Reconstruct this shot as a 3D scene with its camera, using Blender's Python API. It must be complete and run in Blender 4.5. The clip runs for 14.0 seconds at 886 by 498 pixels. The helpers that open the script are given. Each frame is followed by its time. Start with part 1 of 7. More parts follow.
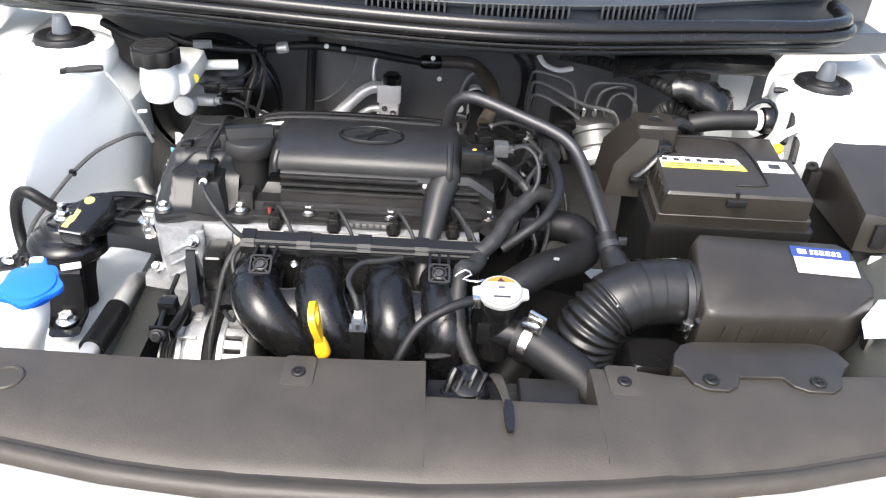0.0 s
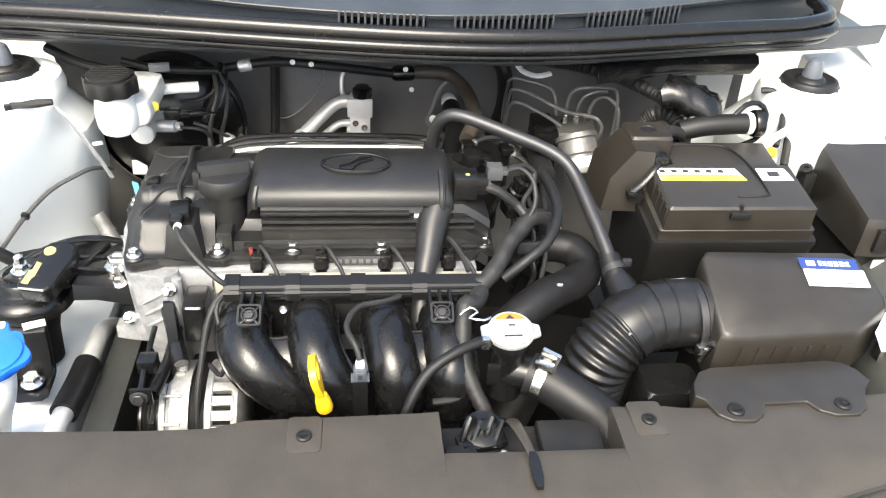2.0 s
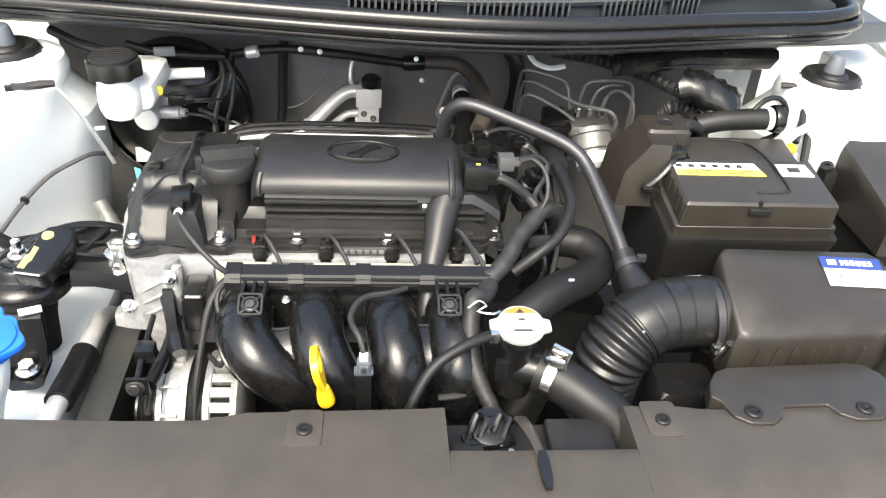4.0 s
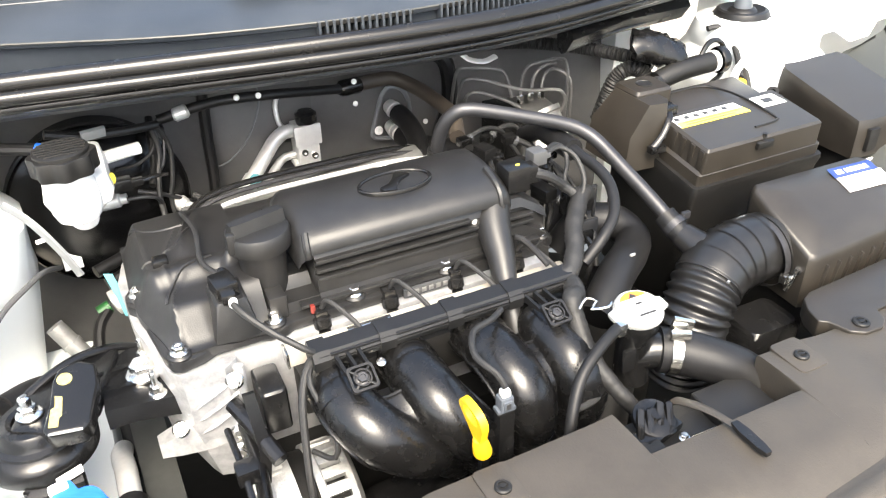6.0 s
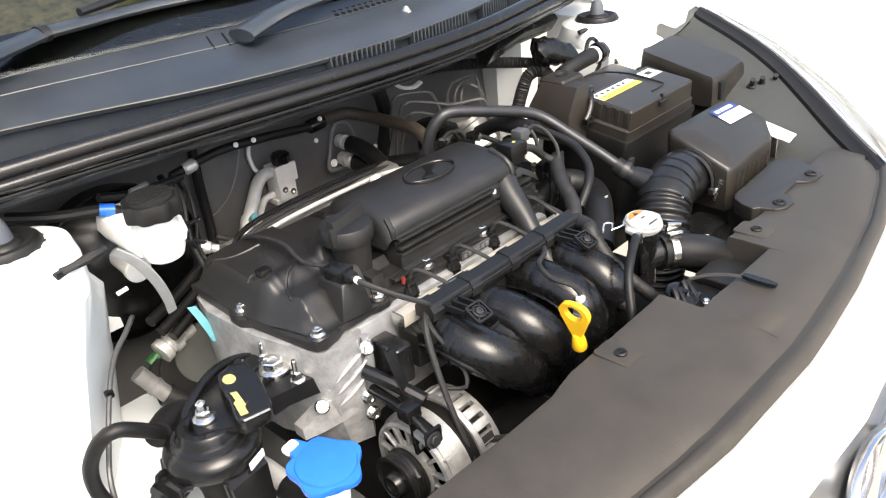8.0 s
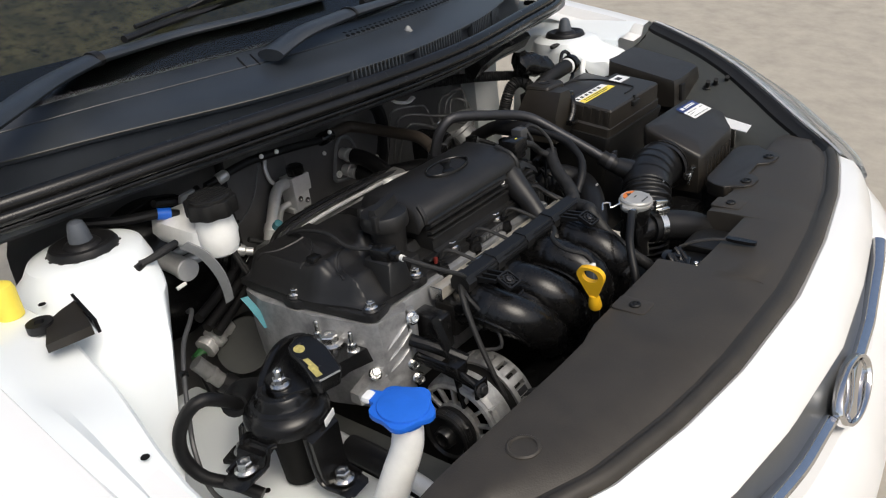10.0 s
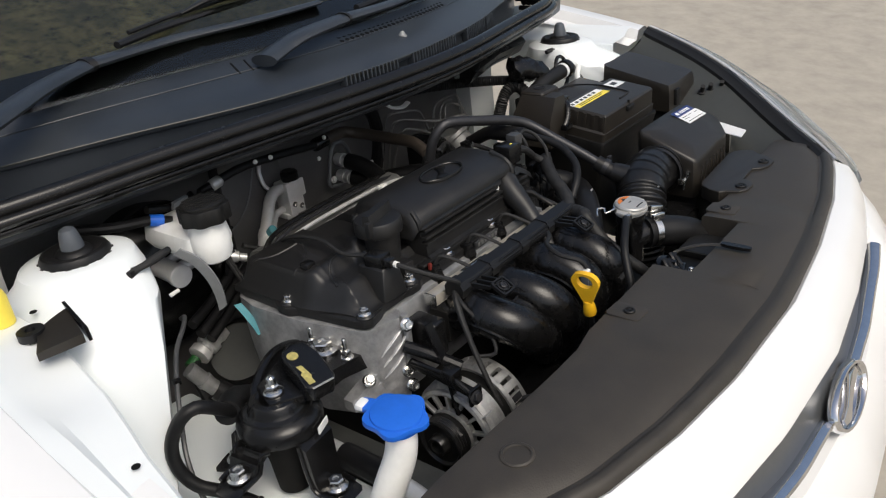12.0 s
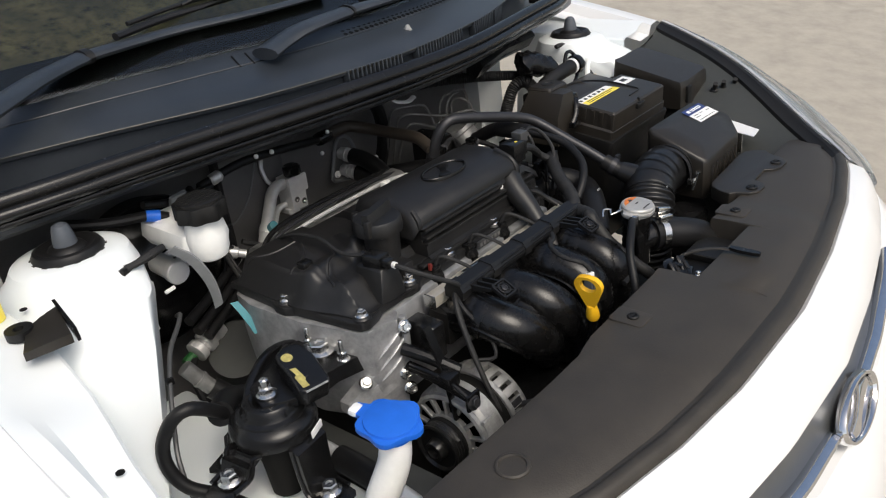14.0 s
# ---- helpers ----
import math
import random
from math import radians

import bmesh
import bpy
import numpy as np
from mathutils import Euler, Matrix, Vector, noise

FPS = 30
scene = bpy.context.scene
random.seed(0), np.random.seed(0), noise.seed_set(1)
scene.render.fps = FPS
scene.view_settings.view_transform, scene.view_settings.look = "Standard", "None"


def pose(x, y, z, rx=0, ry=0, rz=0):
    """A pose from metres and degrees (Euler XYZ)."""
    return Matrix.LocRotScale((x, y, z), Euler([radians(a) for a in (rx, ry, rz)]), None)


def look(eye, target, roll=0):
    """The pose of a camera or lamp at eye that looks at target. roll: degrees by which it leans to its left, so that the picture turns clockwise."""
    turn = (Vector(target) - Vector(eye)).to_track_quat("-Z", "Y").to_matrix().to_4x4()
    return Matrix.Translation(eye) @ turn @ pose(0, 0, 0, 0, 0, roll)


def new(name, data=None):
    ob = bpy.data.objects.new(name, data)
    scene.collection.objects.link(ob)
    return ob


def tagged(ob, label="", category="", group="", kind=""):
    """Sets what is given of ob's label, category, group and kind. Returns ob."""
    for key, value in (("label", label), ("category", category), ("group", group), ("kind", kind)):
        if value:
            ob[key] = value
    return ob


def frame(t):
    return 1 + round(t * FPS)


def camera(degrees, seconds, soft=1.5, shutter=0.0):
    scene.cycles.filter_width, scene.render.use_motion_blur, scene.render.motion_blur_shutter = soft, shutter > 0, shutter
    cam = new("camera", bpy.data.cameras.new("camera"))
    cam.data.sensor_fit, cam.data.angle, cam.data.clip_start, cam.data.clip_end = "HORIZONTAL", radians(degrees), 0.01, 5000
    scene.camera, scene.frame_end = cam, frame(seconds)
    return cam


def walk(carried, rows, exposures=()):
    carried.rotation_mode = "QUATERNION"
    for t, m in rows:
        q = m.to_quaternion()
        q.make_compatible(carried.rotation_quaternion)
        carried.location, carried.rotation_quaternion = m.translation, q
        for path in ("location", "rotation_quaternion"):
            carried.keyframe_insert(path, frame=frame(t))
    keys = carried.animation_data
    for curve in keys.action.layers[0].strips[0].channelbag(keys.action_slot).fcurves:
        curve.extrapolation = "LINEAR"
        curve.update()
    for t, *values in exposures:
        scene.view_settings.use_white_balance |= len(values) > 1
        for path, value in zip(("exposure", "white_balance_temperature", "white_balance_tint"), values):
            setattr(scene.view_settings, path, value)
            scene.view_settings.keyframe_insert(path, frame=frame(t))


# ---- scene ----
# the car stands nose-down in the frame that its parts are given in: TILT levels it on the ground
TILT = Matrix.Translation((0, 0, 0.83)) @ Matrix.Rotation(radians(-9), 4, "X") @ Matrix.Translation((0, 0, -0.86))
cam = camera(58.6, 14.0, soft=1.15)
PATH = [
    (0, (-0.038, -0.718, 1.514), (0.031, 0.768, 0.178), 4.8),
    (0.5, (-0.116, -0.672, 1.517), (0.028, 0.794, 0.164), 4.8),
    (1, (-0.155, -0.641, 1.514), (0.082, 0.802, 0.15), 6.1),
    (1.5, (-0.124, -0.631, 1.518), (0.099, 0.814, 0.154), 5.7),
    (2, (-0.1, -0.626, 1.516), (0.104, 0.824, 0.155), 5.1),
    (2.5, (-0.099, -0.619, 1.515), (0.099, 0.825, 0.145), 5.3),
    (4.8, (-0.1, -0.603, 1.476), (0.088, 0.856, 0.121), 5.8),
    (5, (-0.14, -0.587, 1.478), (0.08, 0.856, 0.111), 5.8),
    (5.2, (-0.21, -0.581, 1.484), (0.077, 0.87, 0.138), 3.9),
    (5.5, (-0.343, -0.598, 1.448), (0.092, 0.829, 0.115), 1.7),
    (6, (-0.401, -0.478, 1.429), (0.313, 0.861, 0.127), 3.3),
    (6.2, (-0.417, -0.43, 1.44), (0.274, 0.866, 0.084), 2.1),
    (6.5, (-0.463, -0.398, 1.43), (0.412, 0.799, 0.088), 2.2),
    (6.7, (-0.556, -0.393, 1.423), (0.448, 0.778, 0.15), 1.5),
    (7, (-0.665, -0.372, 1.438), (0.416, 0.69, 0.133), 0.8),
    (7.2, (-0.69, -0.4, 1.449), (0.418, 0.68, 0.181), 0.6),
    (7.5, (-0.742, -0.441, 1.434), (0.403, 0.664, 0.221), 1.3),
    (7.7, (-0.766, -0.455, 1.434), (0.341, 0.656, 0.19), 1.4),
    (8, (-0.802, -0.475, 1.434), (0.403, 0.643, 0.295), 1.6),
    (8.2, (-0.858, -0.475, 1.433), (0.364, 0.665, 0.334), -0.0),
    (10.3, (-0.997, -0.492, 1.444), (0.346, 0.547, 0.386), 0.9),
    (10.5, (-0.994, -0.494, 1.442), (0.347, 0.549, 0.386), 0.7),
    (11, (-0.996, -0.494, 1.444), (0.35, 0.544, 0.39), 0.8),
    (11.5, (-0.996, -0.491, 1.444), (0.353, 0.545, 0.391), 0.9),
    (12, (-0.99, -0.488, 1.445), (0.356, 0.552, 0.392), 0.8),
    (12.5, (-0.983, -0.485, 1.446), (0.36, 0.556, 0.391), 0.9),
    (13, (-0.976, -0.483, 1.444), (0.357, 0.564, 0.383), 1.0),
    (13.5, (-0.971, -0.483, 1.444), (0.362, 0.56, 0.378), 1.0),
    (14, (-0.958, -0.483, 1.444), (0.359, 0.572, 0.371), 1.1),
]
walk(cam, [(t, look(eye, target, roll)) for t, eye, target, roll in PATH],
     exposures=[(0, 2.22, 6600, 9), (1.5, 2.37, 7050, 6), (2.7, 2.49, 7100, 6), (5.0, 2.47, 7100, 6), (5.5, 2.49, 7100, 6), (6.0, 2.87, 7200, 7), (6.5, 3.07, 7250, 9), (7.0, 2.89, 7200, 9), (7.5, 2.39, 7150, 9), (8.2, 1.92, 7150, 9), (9.3, 1.02, 7000, 8), (10.3, 0.35, 6850, 8), (12.5, 0.39, 6850, 8), (14, 0.49, 6850, 8)])

# ---- world and light: soft overcast daylight ----
world = bpy.data.worlds.new("overcast_sky")
scene.world = world
world.use_nodes = True
wn = world.node_tree.nodes
sky = wn.new("ShaderNodeTexSky")
sky.sky_type = "NISHITA"
sky.sun_disc = False
sky.sun_elevation = radians(58)
sky.sun_rotation = radians(204)
sky.air_density = 1.0
sky.dust_density = 4.0
wn["Background"].inputs["Strength"].default_value = 0.11
world.node_tree.links.new(sky.outputs["Color"], wn["Background"].inputs["Color"])
sun = new("sun", bpy.data.lights.new("sun", "SUN"))
sun.data.energy = 1.4
sun.data.angle = radians(35)
sun.data.color = (1.0, 0.985, 0.965)
sun.matrix_world = look((-1.0, -2.4, 5.0), (0, 0, 0.8))

# ---- tools ----
ORIGIN = {}


def thing(name, at, label, category, group="", kind=""):
    """An Empty at a thing's base, that carries its parts."""
    ob = new(name)
    ob.empty_display_size = 0.02
    ob.matrix_basis = TILT @ Matrix.Translation(at)
    ORIGIN[ob.name] = Vector(at)
    return tagged(ob, label, category, group, kind)


def mesh_of(name, bm, material, smooth=35):
    me = bpy.data.meshes.new(name)
    bmesh.ops.recalc_face_normals(bm, faces=bm.faces[:])
    bm.to_mesh(me)
    bm.free()
    me.materials.append(material)
    me.shade_smooth()
    me.set_sharp_from_angle(angle=radians(smooth))
    return me


def part(name, bm, material, parent, label="", smooth=35):
    """Links a bmesh, given in the car's metres, as one mesh under a thing or a part."""
    o = ORIGIN[parent.name]
    bmesh.ops.translate(bm, verts=bm.verts[:], vec=-o)
    ob = new(name, mesh_of(name, bm, material, smooth))
    ob.parent = parent
    ORIGIN[ob.name] = o
    return tagged(ob, label)


def solid(name, bm, material, label, category, group="", kind="", at=(0, 0, 0), smooth=35, tilted=True):
    """A thing that is one mesh."""
    at = Vector(at)
    bmesh.ops.translate(bm, verts=bm.verts[:], vec=-at)
    ob = new(name, mesh_of(name, bm, material, smooth))
    ob.matrix_basis = (TILT if tilted else Matrix.Identity(4)) @ Matrix.Translation(at)
    ORIGIN[ob.name] = at
    return tagged(ob, label, category, group, kind)


def twin(name, ob, m, parent):
    """A further piece on the mesh of ob, moved by the matrix m in the car's metres."""
    o = ORIGIN[parent.name]
    c = new(name, ob.data)
    c.parent = parent
    c.matrix_basis = Matrix.Translation(-o) @ m @ Matrix.Translation(ORIGIN[ob.name])
    ORIGIN[c.name] = o
    return c


def join(*bms):
    out = bms[0]
    for b in bms[1:]:
        me = bpy.data.meshes.new("joint")
        b.to_mesh(me)
        b.free()
        out.from_mesh(me)
        bpy.data.meshes.remove(me)
    return out


def bevelled(bm, width, segments=2, angle=30):
    if width > 0:
        edges = [e for e in bm.edges if len(e.link_faces) == 2 and e.calc_face_angle(0) > radians(angle)]
        bmesh.ops.bevel(bm, geom=edges, offset=width, segments=segments, profile=0.6, affect="EDGES", clamp_overlap=True)
    return bm


def box(lo, hi, bevel=0.003, segments=2, turn=None):
    """A box between two corners; turn: degrees about x, y, z through its middle."""
    bm = bmesh.new()
    bmesh.ops.create_cube(bm, size=1)
    lo, hi = Vector(lo), Vector(hi)
    size = hi - lo
    bmesh.ops.scale(bm, vec=size, verts=bm.verts[:])
    bevelled(bm, min(bevel, min(size) * 0.45), segments)
    m = pose(*((lo + hi) / 2), *(turn or (0, 0, 0)))
    bmesh.ops.transform(bm, matrix=m, verts=bm.verts[:])
    return bm


def prism(outline, z0, z1, bevel=0.003, segments=2, m=None):
    """An outline in x, y raised from z0 to z1."""
    bm = bmesh.new()
    a = [bm.verts.new((x, y, z0)) for x, y in outline]
    b = [bm.verts.new((x, y, z1)) for x, y in outline]
    bm.faces.new(a[::-1])
    bm.faces.new(b)
    n = len(a)
    for i in range(n):
        bm.faces.new((a[i], a[(i + 1) % n], b[(i + 1) % n], b[i]))
    bmesh.ops.recalc_face_normals(bm, faces=bm.faces[:])
    bevelled(bm, bevel, segments)
    if m:
        bmesh.ops.transform(bm, matrix=m, verts=bm.verts[:])
    return bm


def rounded(x0, y0, x1, y1, r, n=5):
    """A rounded rectangle's outline."""
    out = []
    for cx, cy, a0 in ((x1 - r, y1 - r, 0), (x0 + r, y1 - r, 90), (x0 + r, y0 + r, 180), (x1 - r, y0 + r, 270)):
        for i in range(n + 1):
            a = radians(a0 + 90 * i / n)
            out.append((cx + r * math.cos(a), cy + r * math.sin(a)))
    return out


def loft(rings, closed=True, caps=True):
    """A skin over rings of equal length."""
    bm = bmesh.new()
    vs = [[bm.verts.new(p) for p in ring] for ring in rings]
    n = len(rings[0])
    for a, b in zip(vs, vs[1:]):
        for i in range(n if closed else n - 1):
            j = (i + 1) % n
            bm.faces.new((a[i], a[j], b[j], b[i]))
    if caps and closed:
        bm.faces.new(vs[0][::-1])
        bm.faces.new(vs[-1])
    return bm


def smooth_path(points, step=0.008):
    """Catmull-Rom through points, resampled."""
    pts = [Vector(p) for p in points]
    if len(pts) == 2:
        return pts
    ext = [2 * pts[0] - pts[1], *pts, 2 * pts[-1] - pts[-2]]
    out = []
    for p0, p1, p2, p3 in zip(ext, ext[1:], ext[2:], ext[3:]):
        k = max(2, int((p2 - p1).length / step))
        for i in range(k):
            t = i / k
            out.append(0.5 * (2 * p1 + (p2 - p0) * t + (2 * p0 - 5 * p1 + 4 * p2 - p3) * t * t + (3 * p1 - p0 - 3 * p2 + p3) * t ** 3))
    return out + [pts[-1]]


def tube(points, radius, n=10, step=0.008, caps=True, flat=1.0):
    """A tube along a smooth path. radius: metres, or a function of the way along, 0 to 1."""
    path = smooth_path(points, step)
    rings = []
    up = Vector((0, 0, 1))
    last = None
    for i, p in enumerate(path):
        d = (path[min(i + 1, len(path) - 1)] - path[max(i - 1, 0)]).normalized()
        if last is None:
            s = d.cross(up)
            if s.length < 0.05:
                s = d.cross(Vector((1, 0, 0)))
            s.normalize()
        else:
            s = (last - d * last.dot(d)).normalized()
        last = s
        u = s.cross(d)
        r = radius(i / (len(path) - 1)) if callable(radius) else radius
        rings.append([p + (s * math.cos(a) + u * math.sin(a) * flat) * r for a in (2 * math.pi * k / n for k in range(n))])
    return loft(rings, True, caps)


def lathe(profile, at, n=24, axis=(0, 0, 1), closed=False):
    """A profile of (radius, height) turned about an axis at a place."""
    q = Vector((0, 0, 1)).rotation_difference(Vector(axis)).to_matrix().to_4x4()
    m = Matrix.Translation(at) @ q
    bm = bmesh.new()
    rows = []
    for r, z in profile:
        if r < 1e-6:
            rows.append([bm.verts.new(m @ Vector((0, 0, z)))])
        else:
            rows.append([bm.verts.new(m @ Vector((r * math.cos(a), r * math.sin(a), z))) for a in (2 * math.pi * k / n for k in range(n))])
    for a, b in zip(rows, rows[1:]):
        for i in range(n):
            j = (i + 1) % n
            if len(a) == 1 and len(b) == 1:
                continue
            if len(a) == 1:
                bm.faces.new((a[0], b[i], b[j]))
            elif len(b) == 1:
                bm.faces.new((a[i], a[j], b[0]))
            else:
                bm.faces.new((a[i], a[j], b[j], b[i]))
    if len(rows[0]) > 1 and not closed:
        bm.faces.new(rows[0][::-1])
    if len(rows[-1]) > 1 and not closed:
        bm.faces.new(rows[-1])
    return bm


def bolt_bm(at, r=0.006, h=0.006, axis=(0, 0, 1), shank=0.0):
    """A flanged hexagon bolt head."""
    f = lathe([(r * 1.55, 0), (r * 1.55, h * 0.18), (r * 1.2, h * 0.35)], at, 16, axis)
    q = Vector((0, 0, 1)).rotation_difference(Vector(axis))
    hx = lathe([(r * 1.08, h * 0.3), (r * 1.08, h * 0.9), (r * 0.92, h), (r * 0.55, h), (r * 0.5, h * 0.86), (0, h * 0.86)], at, 6, axis)
    out = join(f, hx)
    if shank:
        out = join(out, lathe([(r * 0.55, h * 0.85), (r * 0.55, h + shank), (r * 0.4, h + shank * 1.1), (0, h + shank * 1.1)], at, 10, axis))
    return out


def spline_at(keys, x):
    """Smooth interpolation through rows of (x, value, ...)."""
    keys = sorted(keys)
    if x <= keys[0][0]:
        return keys[0][1:]
    for a, b in zip(keys, keys[1:]):
        if x <= b[0]:
            t = (x - a[0]) / (b[0] - a[0])
            return tuple(u + (v - u) * t for u, v in zip(a[1:], b[1:]))
    return keys[-1][1:]


# ---- materials ----
def moved(bm, m):
    bmesh.ops.transform(bm, matrix=m, verts=bm.verts[:])
    return bm


def field(x0, x1, y0, y1, nx, ny, height, z0):
    """A lid whose top is height(x, y), closed down to z0."""
    bm = bmesh.new()
    g = [[bm.verts.new((x0 + (x1 - x0) * i / nx, y0 + (y1 - y0) * j / ny, height(x0 + (x1 - x0) * i / nx, y0 + (y1 - y0) * j / ny))) for j in range(ny + 1)] for i in range(nx + 1)]
    for i in range(nx):
        for j in range(ny):
            bm.faces.new((g[i][j], g[i + 1][j], g[i + 1][j + 1], g[i][j + 1]))
    rim = [g[i][0] for i in range(nx)] + [g[nx][j] for j in range(ny)] + [g[i][ny] for i in range(nx, 0, -1)] + [g[0][j] for j in range(ny, 0, -1)]
    low = [bm.verts.new((v.co.x, v.co.y, z0)) for v in rim]
    for k in range(len(rim)):
        j = (k + 1) % len(rim)
        bm.faces.new((rim[k], rim[j], low[j], low[k]))
    return bm


def step(t, a, b):
    t = max(0.0, min(1.0, (t - a) / (b - a)))
    return t * t * (3 - 2 * t)


def mat(name, color, rough=0.5, metal=0.0, spots=0.12, scale=60.0, bump=0.15, grain=600.0, coat=0.0, dirt=0.0, dirt_color=(0.06, 0.054, 0.048), spec=0.5):
    """A surface with broad stains, fine grain relief and, at choice, dust lying on top."""
    m = bpy.data.materials.new(name)
    m.use_nodes = True
    nt = m.node_tree
    n, l = nt.nodes, nt.links
    b = n["Principled BSDF"]
    b.inputs["Metallic"].default_value = metal
    b.inputs["Coat Weight"].default_value = coat
    b.inputs["Coat Roughness"].default_value = 0.04
    b.inputs["Specular IOR Level"].default_value = spec
    co = n.new("ShaderNodeTexCoord")
    big = n.new("ShaderNodeTexNoise")
    big.inputs["Scale"].default_value = scale
    big.inputs["Detail"].default_value = 6
    big.inputs["Roughness"].default_value = 0.65
    fine = n.new("ShaderNodeTexNoise")
    fine.inputs["Scale"].default_value = grain
    fine.inputs["Detail"].default_value = 3
    for t in (big, fine):
        l.new(co.outputs["Object"], t.inputs["Vector"])
    ramp = n.new("ShaderNodeMapRange")
    ramp.inputs["From Min"].default_value, ramp.inputs["From Max"].default_value = 0.3, 0.7
    ramp.inputs["To Min"].default_value, ramp.inputs["To Max"].default_value = 1 - spots, 1 + spots
    l.new(big.outputs["Fac"], ramp.inputs["Value"])
    mul = n.new("ShaderNodeMix")
    mul.data_type, mul.blend_type = "RGBA", "MULTIPLY"
    mul.inputs[0].default_value = 1
    mul.inputs[6].default_value = (*color, 1)
    l.new(ramp.outputs["Result"], mul.inputs[7])
    last = mul.outputs[2]
    if dirt > 0:
        geo = n.new("ShaderNodeTexNoise")
        geo.inputs["Scale"].default_value = scale * 0.25
        geo.inputs["Detail"].default_value = 8
        geo.inputs["Roughness"].default_value = 0.7
        l.new(co.outputs["Object"], geo.inputs["Vector"])
        dr = n.new("ShaderNodeMapRange")
        dr.inputs["From Min"].default_value, dr.inputs["From Max"].default_value = 0.35, 0.75
        dr.inputs["To Max"].default_value = dirt
        l.new(geo.outputs["Fac"], dr.inputs["Value"])
        mx = n.new("ShaderNodeMix")
        mx.data_type = "RGBA"
        mx.inputs[7].default_value = (*dirt_color, 1)
        l.new(dr.outputs["Result"], mx.inputs[0])
        l.new(last, mx.inputs[6])
        last = mx.outputs[2]
    l.new(last, b.inputs["Base Color"])
    rr = n.new("ShaderNodeMapRange")
    rr.inputs["To Min"].default_value, rr.inputs["To Max"].default_value = max(0.02, rough * 0.8), min(1, rough * 1.2)
    l.new(big.outputs["Fac"], rr.inputs["Value"])
    l.new(rr.outputs["Result"], b.inputs["Roughness"])
    if bump > 0:
        bp = n.new("ShaderNodeBump")
        bp.inputs["Strength"].default_value = bump
        bp.inputs["Distance"].default_value = 0.0006
        l.new(fine.outputs["Fac"], bp.inputs["Height"])
        l.new(bp.outputs["Normal"], b.inputs["Normal"])
    return m


